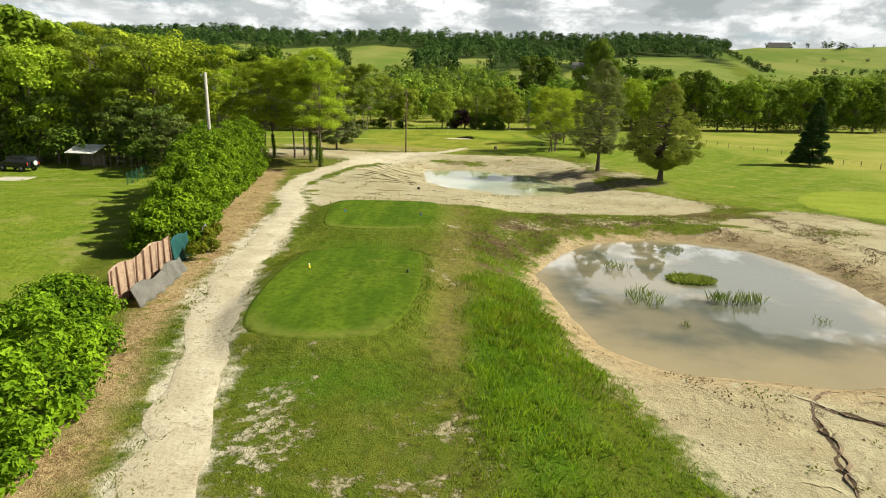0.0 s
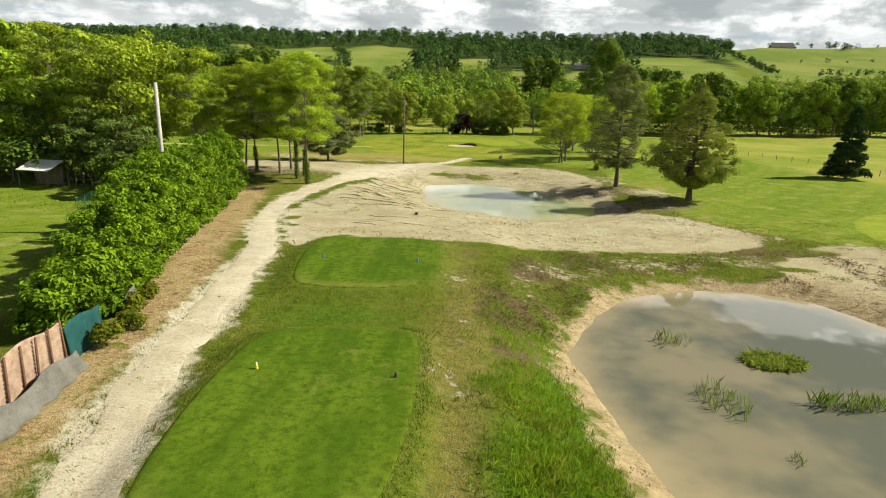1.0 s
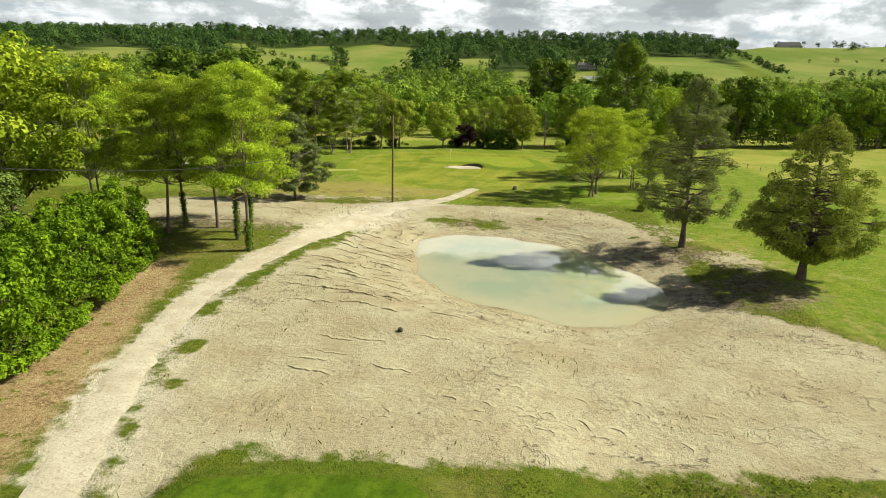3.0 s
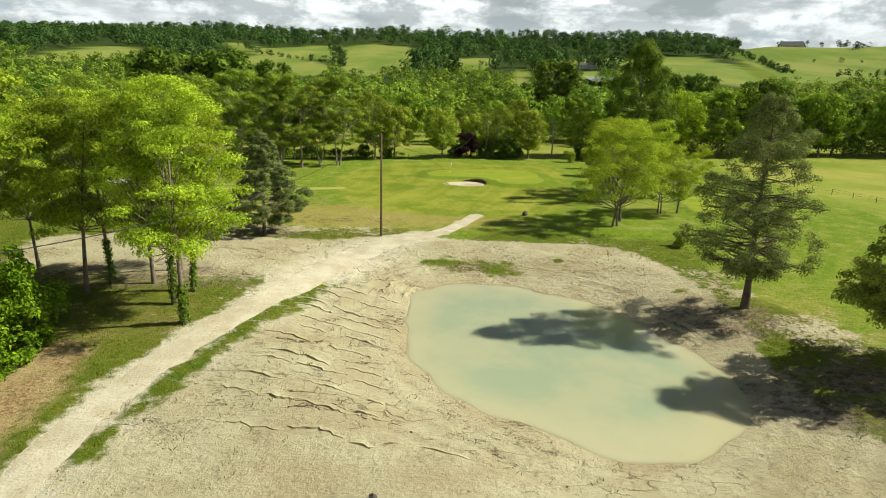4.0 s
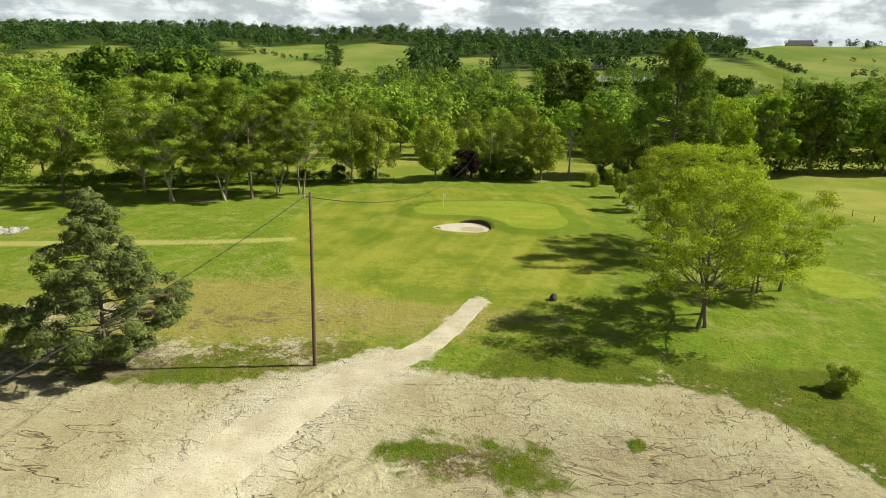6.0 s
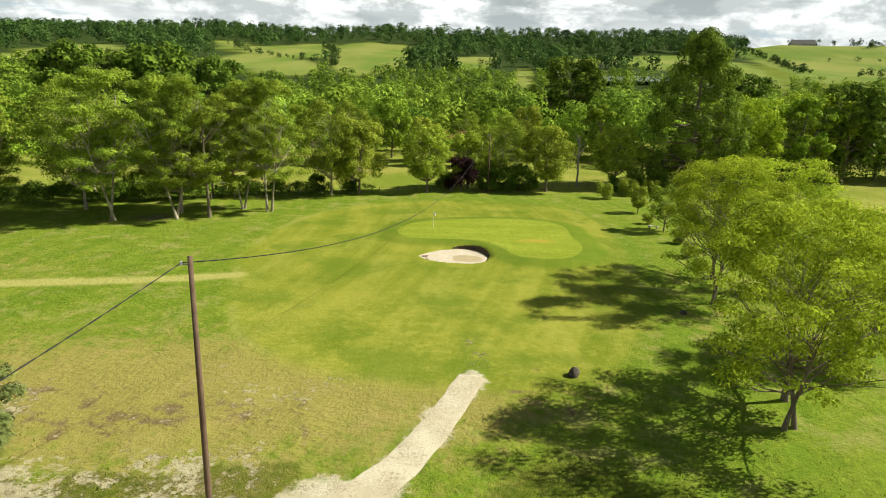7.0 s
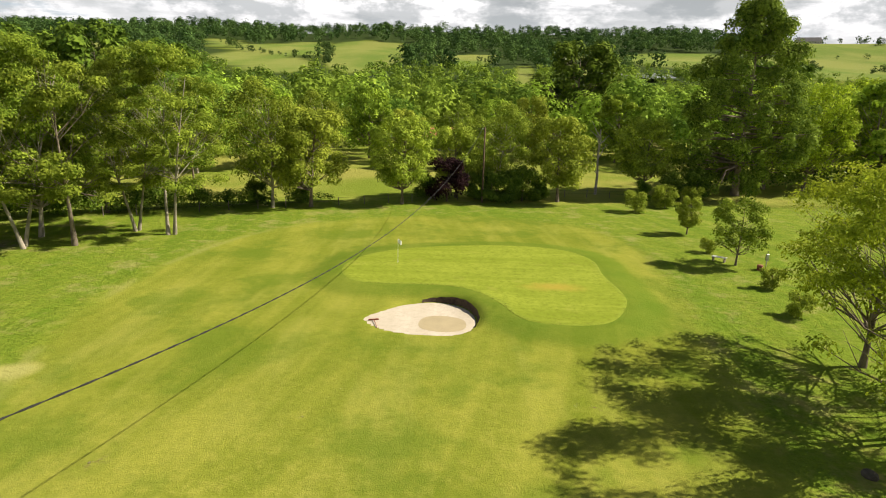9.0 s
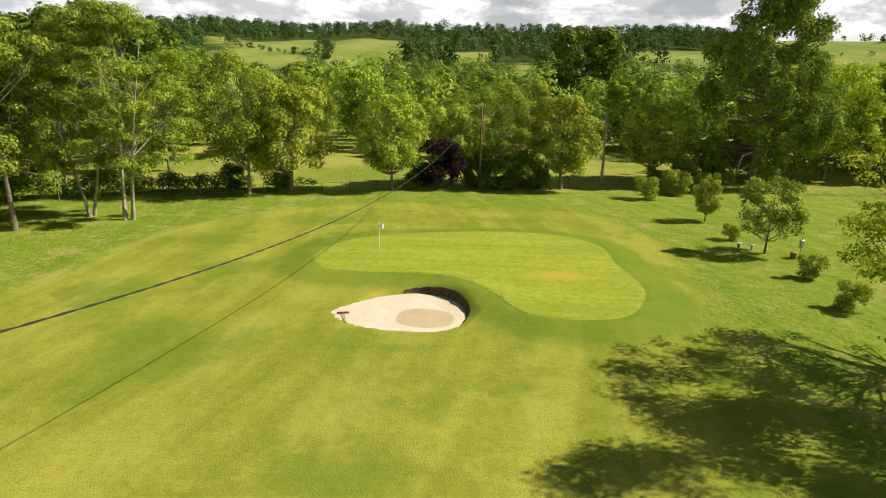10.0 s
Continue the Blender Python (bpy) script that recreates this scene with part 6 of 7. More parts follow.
x, y, rng = seeded(111, 9000, -26, 34, 0, 98)
ok = (np.maximum(depth_in(x, y, CLAY), depth_in(x, y, SHORE1)) > 0.1) & (depth_in(x, y, POND1) < -0.3) & (depth_in(x, y, POND2) < -0.3) & (bumps(x, y, 4, 51) + rng.normal(0, 0.5, len(x)) > 0.1)
clods("clay_clods", "dry clods and small stones on the bare clay", x[ok], y[ok], 0.02 + 0.07 * rng.random(ok.sum()) ** 4, M_CLOD, 1)
x, y, rng = seeded(112, 5000, -16, -1, -8, 100)
ok = (depth_line(x, y, CART_LINE) > -0.5)
clods("path_stones", "small pale stones strewn on the cart path", x[ok], y[ok], 0.012 + 0.03 * rng.random(ok.sum()) ** 3, M_STONE, 2)

for px, py, rx, ry, h, cnt, mat, lab in [(14.5, 24.8, 1.35, 0.95, 0.24, 620, M_LILY, "ragged floating clump of green water plants"), (15.3, 20.9, 1.5, 0.5, 0.6, 75, M_REED, "thin green reeds standing in the pond"),
                                         (10.6, 21.0, 0.9, 1.5, 0.5, 60, M_REED, "thin green reeds standing in the pond"), (10.7, 26.8, 0.7, 0.5, 0.55, 24, M_REED, "thin green reeds standing in the pond"),
                                         (11.4, 17.2, 0.3, 0.3, 0.3, 12, M_REED, "a few reed stalks in the shallows"), (18.4, 18.4, 0.4, 0.3, 0.3, 10, M_REED, "a few reed stalks in the shallows")]:
    rng = np.random.default_rng(int(px * 100 + py))
    a, r = rng.uniform(0, 6.28, cnt), np.sqrt(rng.random(cnt))
    ob = blades("water_plants", lab, px + np.cos(a) * r * rx, py + np.sin(a) * r * ry, np.full(cnt, h), mat, 3, cnt, "water plant", 0.05, 0.022 if h > 0.25 else 0.13, WATER1, 0.26 if h > 0.25 else 0.75)

# ---- broken edges in the drying clay ----
def ledges(name, label, lines, mat, broad=1.0):
    """Low ragged steps in the clay: each line is a list of places with a height; the cut side lies to its left."""
    verts, faces = [], []
    for pts, tall in lines:
        p = smooth_line(pts, 0.16)
        n = len(p)
        if n < 4:
            continue
        wav = 0.15 * bumps(p[:, 0] * 3, p[:, 1] * 3, 1.5, 91) + 0.10 * bumps(p[:, 0] * 3, p[:, 1] * 3, 0.6, 92)
        d = np.gradient(p, axis=0)
        d /= np.linalg.norm(d, axis=1, keepdims=True) + 1e-9
        left = np.stack([-d[:, 1], d[:, 0]], 1)
        p = p + left * wav[:, None]
        h = tall * np.clip(np.sin(np.linspace(0.05, 3.09, n)), 0, 1) ** 0.6 * (0.75 + 0.5 * bumps(p[:, 0], p[:, 1], 0.8, 93))
        base = len(verts)
        for off, up, sink in ((-0.58, 0.0, 0.02), (-0.22, 0.45, 0.0), (-0.03, 1.0, 0.0), (0.0, 0.3, 0.02), (0.03, -0.5, 0.05)):
            q = p + left * (off * broad * (0.6 + 0.4 * h / (tall + 1e-6)))[:, None]
            z = land(q[:, 0], q[:, 1]) + up * h - sink
            verts.extend(np.column_stack([q, z]))
        for r in range(4):
            for i in range(n - 1):
                faces.append((base + r * n + i, base + r * n + i + 1, base + (r + 1) * n + i + 1, base + (r + 1) * n + i))
    return tagged(new(name, mesh_from(name, np.array(verts), np.array(faces), mat, smooth=False)), label, "clay", kind="stuff")


rng = np.random.default_rng(511)
lines = []
for k in range(13):
    # rills on the slope between path and pond
    y0 = 60.5 + k * 1.65 + rng.normal(0, 0.3)
    x0 = -11.8 + 0.16 * max(0, k - 4) + rng.uniform(-0.5, 1.5)
    x = x0
    while x < -3.8 - 0.2 * rng.random():
        run = rng.uniform(1.4, 4.2)
        end = min(x + run, -3.4)
        y = y0 - 0.24 * (x - x0) + rng.normal(0, 0.12)
        lines.append(([(end, y - 0.26 * (end - x)), ((x + end) / 2, y - 0.10 * (end - x) + rng.normal(0, 0.12)), (x, y)], rng.uniform(0.05, 0.12)))
        x = end + rng.uniform(0.1, 0.9)
for k in range(8):
    x, y = rng.uniform(-9, -1), rng.uniform(49, 59)
    lines.append(([(x + 2.2, y - 0.7), (x + 1.1, y - 0.5), (x, y)], rng.uniform(0.04, 0.08)))
shore = {d: grown(POND2, d) for d in (0.9, 1.7, 2.6, 3.6)}
for d, loop in shore.items():
    i = int(rng.integers(0, 6))
    while i < len(loop) - 8:
        m = int(rng.integers(4, 10))
        seg = loop[i:i + m]
        # the far, left and right banks have slumped; the near one is flat
        if seg[:, 1].mean() > 73 and (d < 1.2 or rng.random() < 0.75):
            lines.append(([tuple(q) for q in seg], rng.uniform(0.05, 0.11)))
        i += m + int(rng.integers(1, 4))
for k in range(130):
    x, y = rng.normal(3, 6), rng.uniform(42.6, 47.8)
    a, r = rng.uniform(0, 6.28), rng.uniform(0.35, 0.95)
    if depth_in(np.array([x]), np.array([y]), CLAY)[0] > 0.6:
        lines.append(([(x, y), (x + r * 0.5 * math.cos(a), y + r * 0.5 * math.sin(a)), (x + r * math.cos(a + 0.5), y + r * math.sin(a + 0.5))], rng.uniform(0.025, 0.055)))
for k in range(46):
    x, y = rng.uniform(6.5, 30), rng.uniform(0, 12)
    a, r = rng.uniform(0, 6.28), rng.uniform(0.5, 1.6)
    if depth_in(np.array([x]), np.array([y]), SHORE1)[0] > 0.8 and depth_in(np.array([x]), np.array([y]), POND1)[0] < -0.8:
        lines.append(([(x, y), (x + r * 0.5 * math.cos(a), y + r * 0.5 * math.sin(a)), (x + r * math.cos(a + 0.4), y + r * math.sin(a + 0.4))], rng.uniform(0.03, 0.07)))
ledges("clay_ledges", "cracked and slumped edges in the drying pale clay", lines, M_CLAY)
# a narrow furrow whose shade is given by a darker clay colour
run = [(13.9, 10.3), (12.5, 9.1), (11.7, 7.5), (11.5, 6.3), (10.8, 4.7), (10.3, 2.6)]
cuts = [([(x + 0.05 * k, y) for x, y in run[::k]], 0.07) for k in (1, -1)]
cuts += [([(x + 0.05 * k, y) for x, y in ((12.2, 8.8), (13.4, 7.8), (14.8, 7.2))[::k]], 0.05) for k in (1, -1)]
ledges("gully", "narrow gully cut into the pond shore, its shade in the clay colour", cuts, M_SHADECLAY, 0.3)

# ---- undergrowth ----
def thicket(name, label, line, count, size, mat, seed, flat=1.0):
    """A tangled low belt of bushes along a line of (x, y, width, height)."""
    rng = np.random.default_rng(seed)
    pts = smooth_line(line, 1.3)
    clumps = []
    for x, y, wd, h in pts:
        hh = h * rng.uniform(0.55, 1.15)
        for _ in range(3):
            r = rng.uniform(0.3, 0.5) * hh
            cx, cy = x + rng.normal(0, 0.3) * wd, y + rng.normal(0, 0.3) * wd
            clumps.append((cx, cy, ground_at(cx, cy) + hh * rng.uniform(0.25, 0.7), max(r, 0.4), max(r * 0.8, 0.35)))
    p, d = clump_points(rng, clumps, count, 0.5)
    v, f = leaves(rng, p, d, size, 0.6)
    return tagged(new(name, mesh_from(name, v, f, mat, smooth=False)), label, "bushes", kind="stuff")


thicket("undergrowth", "dark bushes under the trees beside the yard", [(-86, 62, 5, 5), (-70, 68, 6, 6), (-56, 69, 6, 6), (-46, 70, 6, 5), (-38, 67, 5, 5), (-31, 63, 4, 5)], 16000, 0.45, M_OAK, 201)
thicket("undergrowth", "low dark bushes along the meadow fence", [(-100, 150, 3, 3), (-75, 157, 3, 3), (-55, 160, 3, 3), (-42, 165, 3, 3.4), (-30, 171, 2.8, 3.2), (-20, 174.5, 2.4, 2.6), (-11, 177.5, 1.8, 1.5)], 30000, 0.30, M_OAK, 202)
thicket("undergrowth", "dark bushes at the foot of the meadow wood", [(40, 197, 5, 4), (54, 200, 5, 5), (80, 206, 6, 6), (110, 213, 6, 6), (150, 222, 6, 7), (200, 235, 6, 7)], 14000, 0.6, M_OAK, 203)
thicket("undergrowth", "bushes along the edge of the valley wood", [(-120, 190, 6, 6), (-80, 200, 6, 6), (-48, 218, 6, 6), (-25, 240, 5, 6), (0, 246, 5, 6), (25, 248, 5, 6), (48, 238, 5, 6)], 14000, 0.6, M_WOOD, 204)
thicket("weeds", "tall green weeds before the net and the hedge", [(-12.9, 21.4, 0.5, 0.9), (-13.2, 23.2, 0.8, 1.3), (-13.5, 25, 0.8, 1.3), (-14.1, 27, 0.7, 0.9)], 2600, 0.16, M_BLADE, 206)
thicket("undergrowth", "bushes at the end of the tall hedge", [(-26, 68, 2, 3.6), (-25.5, 71, 2, 2.4)], 3000, 0.25, M_HEDGE, 205)

# ---- fence and netting by the path ----
fence = thing("willow_fence", -12.9, 13.2, "leaning pinkish woven willow fence with dark posts", "fence", turn=0)
run = smooth_line([(0, 0), (-0.20, 2.2), (-0.42, 4.4), (-0.60, 6.5)], 0.12)
top = 1.72 + 0.10 * np.sin(np.arange(len(run)) * 0.23)
weave = []
for k in range(24):
    for i, (x, y) in enumerate(run):
        weave.append((x + 0.022 * (1 if (i // 3 + k) % 2 else -1), y, 0.06 + (top[i] - 0.06) * k / 23))
n = len(run)
faces = [(k * n + i, k * n + i + 1, (k + 1) * n + i + 1, (k + 1) * n + i) for k in range(23) for i in range(n - 1)]
screen = part("screen", mesh_from("screen", weave, faces, M_WICKER), fence, "pinkish woven willow")
mod = screen.modifiers.new("thick", "SOLIDIFY")
mod.thickness = 0.03
post_me = tube_mesh("post", [[(0, 0, -0.3, 0.045), (0, 0, 0.9, 0.042), (0, 0, 1.75, 0.038)]], M_POST, 8)
for i in range(9):
    x, y = run[min(int(i * (n - 1) / 8), n - 1)]
    part("post", post_me, fence, m=pose(x + 0.07, y, 0, 3 * math.sin(i), 2 * math.cos(i * 2)))


def cloth(name, label, line, h0, h1, mat, wave, out):
    """A hanging sheet with folds along a line on the ground."""
    pts = smooth_line(line, 0.15)
    rows = []
    for k in range(8):
        for i, (x, y) in enumerate(pts):
            fold = wave * math.sin(i * 0.9 + k * 0.35) * (1 - k / 9)
            rows.append((x + fold + out * (1 - k / 7), y, ground_at(x, y) - 0.03 + h0 + (h1 + 0.12 * math.sin(i * 0.31) - h0) * k / 7))
    m = len(pts)
    ob = new(name, mesh_from(name, rows, [(k * m + i, k * m + i + 1, (k + 1) * m + i + 1, (k + 1) * m + i) for k in range(7) for i in range(m - 1)], mat))
    ob.modifiers.new("thick", "SOLIDIFY").thickness = 0.012
    return tagged(ob, label, "cloth")


cloth("shade_net", "teal shade net hanging beside the willow fence", [(-13.50, 19.8), (-13.62, 21.0), (-13.85, 22.6)], 0, 1.4, M_TEAL, 0.06, 0.15)
cloth("ground_cloth", "torn grey cloth slumped along the fence foot", [(-12.5, 13.9), (-12.68, 16.6), (-13.0, 19.6)], 0, 0.8, M_CLOTH, 0.07, 0.35)
cloth("ground_cloth", "torn grey cloth hanging at the hedge end", [(-13.9, 24.6), (-14.2, 26.0)], 0, 0.9, M_CLOTH, 0.05, 0.25)

# ---- the yard ----
shed = thing("shelter", -44.2, 64.6, "small open shelter with a pale sheet roof", "shed", turn=-8)
roof_me = box_mesh("roof", [(-1.9, -1.3, -0.03, 1.9, 1.3, 0.03)] + [(-1.9 + i * 0.25, -1.3, 0.03, -1.84 + i * 0.25, 1.3, 0.05) for i in range(15)], M_TIN)
part("roof", roof_me, shed, "pale grey sheet roof", pose(0, 0, 2.25, 20, 0, 0))
pm = tube_mesh("post", [[(0, 0, -0.3, 0.06), (0, 0, 1.2, 0.06), (0, 0, 2.2, 0.055)]], M_PLANK, 6)
for x in (-1.7, 1.7):
    for y in (-1.1, 1.1):
        part("post", pm, shed, m=Matrix.Translation((x, y, 0 if y > 0 else -0.45)))
plank_me = box_mesh("plank", [(-1.7, -0.02, -0.09, 1.7, 0.02, 0.09)], M_PLANK, 0.008)
for i in range(9):
    part("plank", plank_me, shed, m=Matrix.Translation((0, 1.12, 0.15 + i * 0.22)))
pen = thing("animal_pen", -39.6, 65.5, "dark wire pen with timber posts under the trees", "pen", turn=-8)
for i in range(7):
    part("post", pm, pen, m=Matrix.Translation((-2.6 + i * 0.95, -1.0, -0.5)))
for k in range(3):
    part("rail", tube_mesh("rail", [[(-2.7, -1.0, 0.35 + k * 0.55, 0.03), (0, -1.0, 0.36 + k * 0.55, 0.03), (3.2, -1.0, 0.35 + k * 0.55, 0.03)]], M_PLANK, 5), pen)
green = thing("wire_fence", -32.4, 51.5, "dark green wire mesh garden fence", "fence", turn=0)
for i in range(6):
    part("post", tube_mesh("post", [[(0, 0, -0.3, 0.03), (0, 0, 0.6, 0.03), (0, 0, 1.3, 0.03)]], M_GREENWIRE, 6), green, m=Matrix.Translation((-0.3 * i, 1.6 * i, 0)))
mesh_lines = [[(0, 0, z, 0.007), (-0.75, 4, z, 0.007), (-1.5, 8, z, 0.007)] for z in np.arange(0.1, 1.25, 0.10)]
mesh_lines += [[(-1.5 * k, 8 * k, 0.05, 0.007), (-1.5 * k, 8 * k, 0.6, 0.007), (-1.5 * k, 8 * k, 1.2, 0.007)] for k in np.linspace(0, 1, 50)]
part("mesh", tube_mesh("mesh", mesh_lines, M_GREENWIRE, 3), green, "green wire mesh")
slab = new("paving_slab", box_mesh("paving_slab", [(-1.6, -2.4, -0.1, 1.6, 2.4, 0.06)], M_SLAB, 0.02))
slab.matrix_basis = pose(-45.6, 53.0, ground_at(-45.6, 53.0), 0, 0, 12)
tagged(slab, "pale concrete paving slab in the lawn", "slab")


def build_car(x, y, turn):
    car = thing("car", x, y, "dark off-road car with a spare wheel on its back", "car", turn=turn)
    bm = bmesh.new()
    prof = [(-2.0, 0.45), (-2.05, 1.0), (-1.95, 1.08), (-1.80, 1.72), (0.55, 1.74), (1.0, 1.16), (2.1, 1.02), (2.2, 0.85), (2.2, 0.45)]
    for side in (-0.88, 0.88):
        inner = [bm.verts.new((px, side * (0.86 if pz > 1.2 else 1.0), pz)) for px, pz in prof]
        bm.faces.new(inner if side > 0 else inner[::-1])
    bm.verts.ensure_lookup_table()
    k = len(prof)
    for i in range(k):
        j = (i + 1) % k
        bm.faces.new((bm.verts[i], bm.verts[j], bm.verts[k + j], bm.verts[k + i]))
    bmesh.ops.recalc_face_normals(bm, faces=bm.faces[:])
    bmesh.ops.bevel(bm, geom=bm.edges[:], offset=0.06, segments=2, affect="EDGES")
    me = bpy.data.meshes.new("body")
    bm.to_mesh(me)
    bm.free()
    me.materials.append(M_CARBLACK)
    part("body", me, car)
    part("rear_window", box_mesh("rear_window", [(-0.02, -0.6, -0.24, 0.02, 0.6, 0.24)], M_GLASS, 0.01), car, m=pose(-1.905, 0, 1.42, 0, 13, 0))
    for sgn in (-1, 1):
        part("side_window", box_mesh("side_window", [(-1.6, -0.015, 1.2, -0.55, 0.015, 1.62)], M_GLASS, 0.01), car, m=Matrix.Translation((0, 0.80 * sgn, 0)))
        part("side_window", box_mesh("side_window", [(-0.45, -0.015, 1.2, 0.5, 0.015, 1.62)], M_GLASS, 0.01), car, m=Matrix.Translation((0, 0.80 * sgn, 0)))
        part("tail_light", box_mesh("tail_light", [(-0.03, -0.06, -0.14, 0.03, 0.06, 0.14)], M_RED, 0.01), car, m=Matrix.Translation((-2.05, 0.76 * sgn, 0.92)))
    tyre = tube_mesh("tyre", [[(0, -0.12, 0, 0.30), (0, -0.11, 0, 0.36), (0, 0.11, 0, 0.36), (0, 0.12, 0, 0.30)]], M_TYRE, 20)
    rim = tube_mesh("rim", [[(0, -0.125, 0, 0.20), (0, 0, 0, 0.21), (0, 0.125, 0, 0.20)]], M_METAL, 16)
    for px in (-1.25, 1.35):
        for sgn in (-1, 1):
            wheel = part("wheel", tyre, car, m=Matrix.Translation((px, 0.80 * sgn, 0.36)))
            part("rim", rim, wheel)
    spare = part("spare_wheel", tyre, car, "spare wheel with a pale cover", pose(-2.17, -0.1, 0.98, 0, 0, 90))
    part("rim", tube_mesh("rim", [[(0, 0.10, 0, 0.27), (0, 0.13, 0, 0.26), (0, 0.15, 0, 0.10)]], M_WHITE, 16), spare)


build_car(-49.4, 60.0, 168)

# ---- benches, posts and fences of the course ----
bench = thing("bench", 27.9, 154.0, "small low white-painted plank bench on the grass", "bench", turn=-40)
for y in (-0.12, 0.12):
    part("plank", box_mesh("plank", [(-0.62, y - 0.09, 0.38, 0.62, y + 0.09, 0.43)], M_WHITE, 0.01), bench)
for x in (-0.48, 0.48):
    part("leg", box_mesh("leg", [(x - 0.05, -0.2, -0.1, x + 0.05, 0.2, 0.38)], M_PLANK, 0.01), bench)
washer = thing("ball_washer", 30.9, 151.7, "grey ball washer post with a bin beside it", "ball washer", turn=10)
part("post", tube_mesh("post", [[(0, 0, -0.2, 0.04), (0, 0, 0.5, 0.04), (0, 0, 1.0, 0.04)]], M_METAL, 8), washer)
part("housing", box_mesh("housing", [(-0.13, -0.1, 0.75, 0.13, 0.1, 1.35)], M_METAL, 0.03), washer)
part("handle", tube_mesh("handle", [[(0, 0, 1.35, 0.02), (0, 0, 1.5, 0.02), (0, 0, 1.58, 0.045)]], M_DARKSTONE, 8), washer)
litter = thing("litter_bin", 30.2, 151.3, "small rusty red bin on the grass", "bin")
part("drum", tube_mesh("drum", [[(0, 0, -0.02, 0.20), (0, 0, 0.05, 0.23), (0, 0, 0.45, 0.24), (0, 0, 0.47, 0.22)]], M_RUST, 14), litter)


def post_fence(name, label, line, gap, height, wires, mat):
    pts = smooth_line(line, gap)
    ob = thing(name, pts[0][0], pts[0][1], label, "fence")
    o = np.array(ob.matrix_basis.translation)
    me = tube_mesh("post", [[(0, 0, -0.3, 0.06), (0, 0, height * 0.6, 0.055), (0, 0, height, 0.045)]], mat, 6)
    rng = np.random.default_rng(len(pts))
    tops = []
    for x, y in pts:
        z = ground_at(x, y)
        part("post", me, ob, m=pose(x - o[0], y - o[1], z - o[2], rng.normal(0, 3), rng.normal(0, 3)))
        tops.append((x - o[0], y - o[1], z - o[2]))
    for k in range(wires):
        part("wire", tube_mesh("wire", [[(x, y, z + height * (0.9 - 0.35 * k), 0.012) for x, y, z in tops]], M_WIRE, 3), ob)


post_fence("wire_fence", "old post and wire fence along the meadow", [(60.2, 166), (61.1, 151.2), (62.6, 141.7), (68.4, 113.6), (71, 90), (73, 70)], 4.0, 1.0, 2, M_PLANK)
post_fence("wire_fence", "weathered post and wire fence behind the green", [(-34, 166), (-23.7, 170.5), (-8.7, 176.6), (4.5, 182.5), (20, 187.5), (30, 188)], 3.0, 1.1, 2, M_PLANK)
x, y, rng = seeded(121, 260, -54, -47, 127, 130)
clods("rubble_heap", "heap of pale rubble and broken stone on the grass", x, y, rng.uniform(0.15, 0.42, 260), M_STONE, 9)


# ---- far buildings ----
def house(x, y, wx, wy, h, ridge, roof_mat, label, turn, z=None):
    ob = thing("farm_house", x, y, label, "house", turn=turn, z=z)
    part("wall", box_mesh("wall", [(-wx / 2, -wy / 2, -3, wx / 2, wy / 2, h)], M_WALL), ob)
    ex, ey = wx / 2 + 0.5, wy / 2 + 0.6
    v = [(-ex, -ey, h - 0.15), (ex, -ey, h - 0.15), (ex, ey, h - 0.15), (-ex, ey, h - 0.15), (-ex + 1, 0, h + ridge), (ex - 1, 0, h + ridge)]
    me = bpy.data.meshes.new("roof")
    me.from_pydata(v, [], [(0, 1, 5, 4), (2, 3, 4, 5), (1, 2, 5), (3, 0, 4), (3, 2, 1, 0)])
    me.materials.append(roof_mat)
    part("roof", me, ob)
    k = max(2, int(wx / 4))
    pane = box_mesh("window", [(-0.5, -0.05, -0.7, 0.5, 0.05, 0.7)], M_GLASS, 0.02)
    for i in range(k):
        part("window", pane, ob, m=Matrix.Translation((-wx / 2 + (i + 0.5) * wx / k, -wy / 2 - 0.03, h * 0.55)))
    part("door", box_mesh("door", [(-0.5, -0.06, -0.2, 0.5, 0.04, 2.1)], M_PLANK, 0.02), ob, m=Matrix.Translation((wx * 0.12, -wy / 2 - 0.04, 0)))


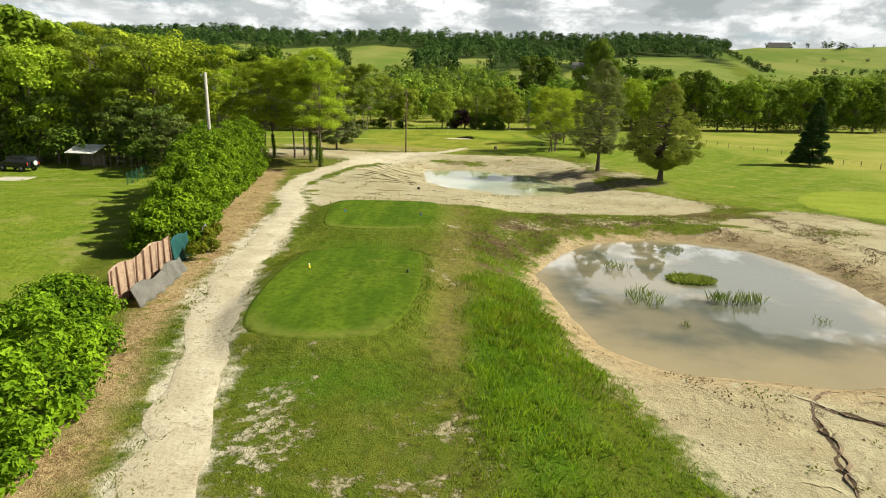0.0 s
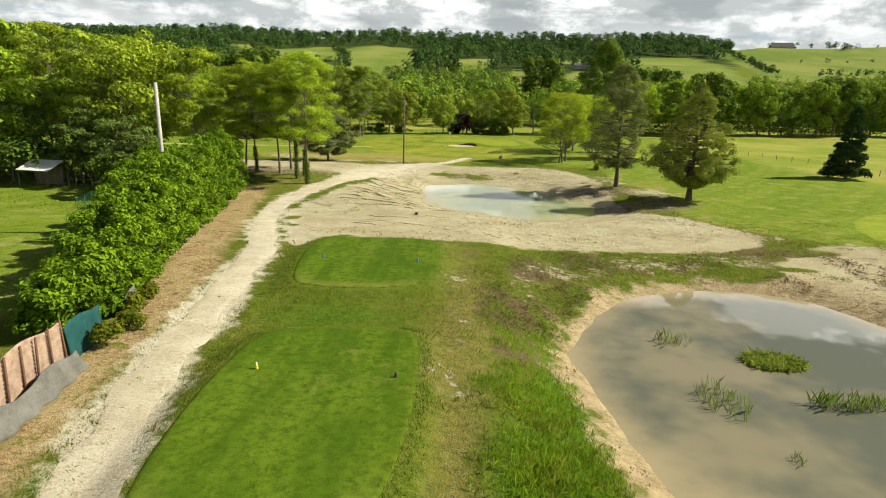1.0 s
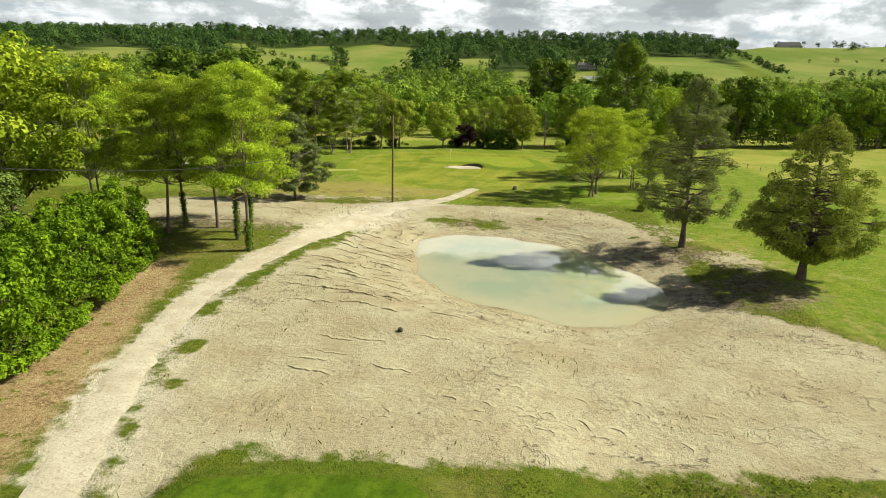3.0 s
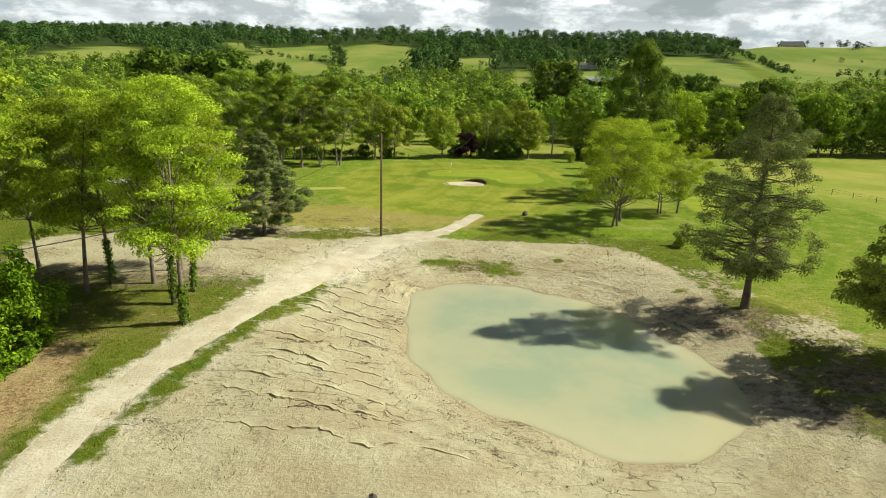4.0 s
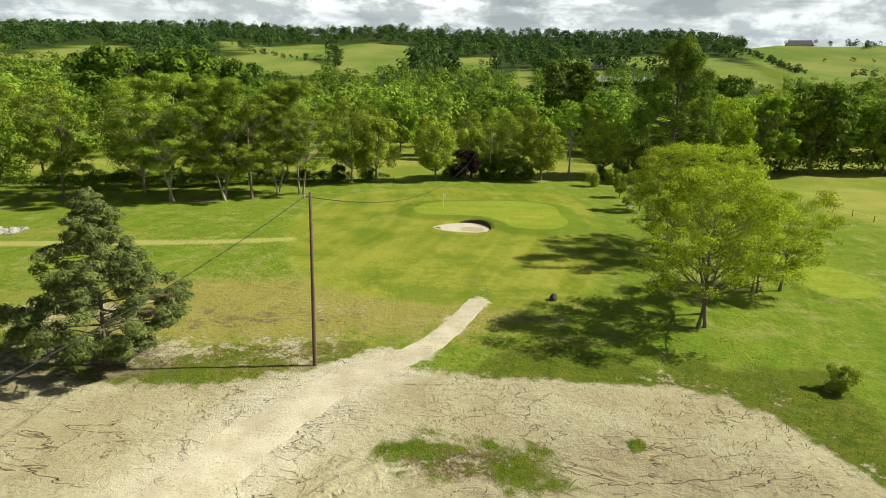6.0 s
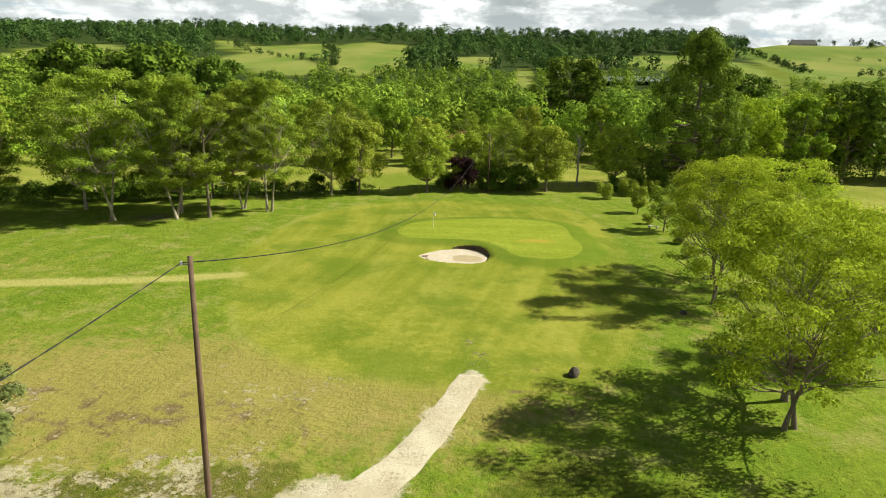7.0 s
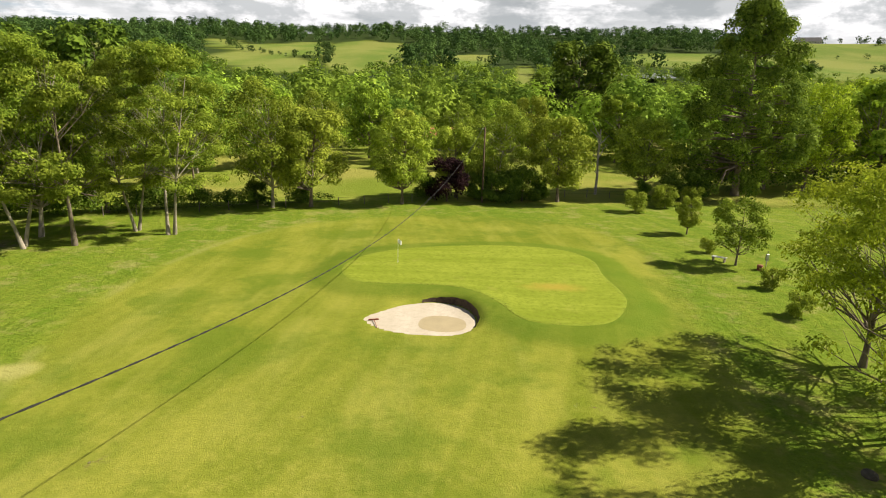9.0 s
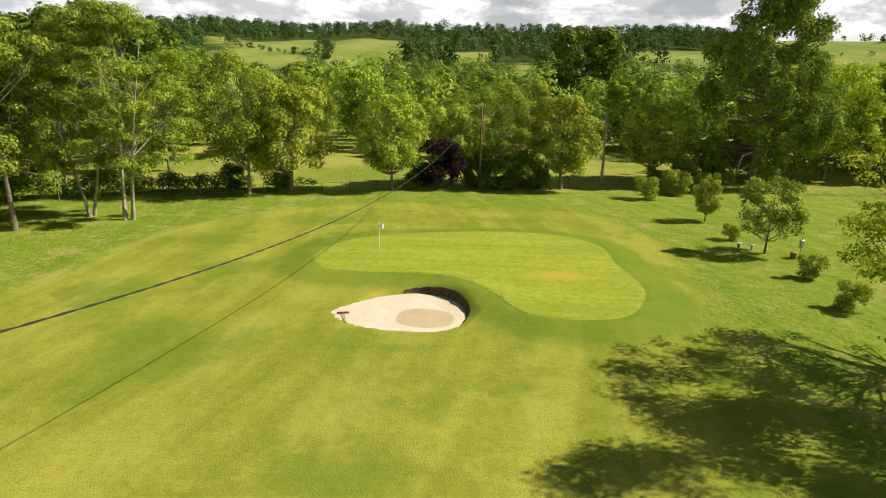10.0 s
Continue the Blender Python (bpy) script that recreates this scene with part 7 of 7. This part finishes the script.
house(646, 1258, 40, 16, 4.2, 7, M_SLATE, "long pale farmhouse with a grey roof on the hilltop", -20)
house(168, 824, 20, 9, 4.5, 3, M_SLATE, "pale barn with a grey roof on the slope", -8)
house(1.5, 250, 8.5, 7, 3.4, 2.0, M_ROOF, "low house with a red tiled roof among trees", 6)
spots = [(632, 1275, 19), (676, 1262, 17), (702, 1258, 15), (732, 1252, 20), (748, 1256, 21), (764, 1250, 19), (786, 1246, 16), (820, 1240, 14), (700, 1150, 19), (712, 1152, 16)]
rng = np.random.default_rng(404)
for line, gap in [([(525, 1259), (504, 1139), (480, 1027), (437, 889), (406, 801)], 13), ([(-66, 1148), (-35, 986), (-8, 871)], 16), ([(-226, 1236), (-173, 1003), (-149, 878), (-127, 764)], 15),
                  ([(-273, 934), (-230, 892), (-195, 873), (-164, 851)], 17), ([(-363, 1135), (-290, 949)], 20), ([(42, 854), (79, 951), (113, 1036)], 18), ([(189, 1117), (252, 1141), (344, 1157)], 14),
                  ([(560, 1000), (700, 960)], 40), ([(440, 760), (560, 800), (700, 840)], 16)]:
    for x, y in smooth_line(line, gap * 0.55):
        spots.append((x + rng.normal(0, 4), y + rng.normal(0, 4), rng.uniform(6, 13)))
hilltop = np.array([(x, y, ground_at(x, y) - 0.3, h) for x, y, h in spots])
woods("hedgerow_trees", "dark hedgerow trees between the fields and round the farm", hilltop, 110, 2.4, M_FAR, 31, 0.42)

# ---- bare tree and orchard netting ----
dead = thing("dead_tree", 25.4, 191, "bare grey dead tree standing among the bushes", "tree")
rng = np.random.default_rng(301)
boughs = [[(0, 0, -0.2, 0.22), (0.1, 0, 3.0, 0.18), (-0.1, 0.1, 6.0, 0.12), (0.1, 0, 9.5, 0.04)]]
for i in range(16):
    h = rng.uniform(3.0, 8.5)
    a, r = rng.uniform(0, 6.28), rng.uniform(1.2, 2.6)
    e = (math.cos(a) * r, math.sin(a) * r, h + rng.uniform(0.8, 2.6))
    boughs.append([(0, 0, h, 0.09), (e[0] * 0.5, e[1] * 0.5, (h + e[2]) / 2 - 0.1, 0.06), (*e, 0.02)])
part("trunk", tube_mesh("trunk", boughs, M_DEAD, 5), dead)
nx, ny = 24, 14
gx, gy = np.meshgrid(np.linspace(140, 205, nx), np.linspace(664, 706, ny))
gz = land(gx.ravel(), gy.ravel()) + 3.6 + 0.35 * np.sin(gx.ravel() * 0.9)
i = (np.arange(ny - 1)[:, None] * nx + np.arange(nx - 1)[None, :]).ravel()
tagged(new("orchard_net", mesh_from("orchard_net", np.column_stack([gx.ravel(), gy.ravel(), gz]), np.stack([i, i + 1, i + nx + 1, i + nx], 1), M_NET)), "pale grey hail netting spread over an orchard", "netting", kind="structure")
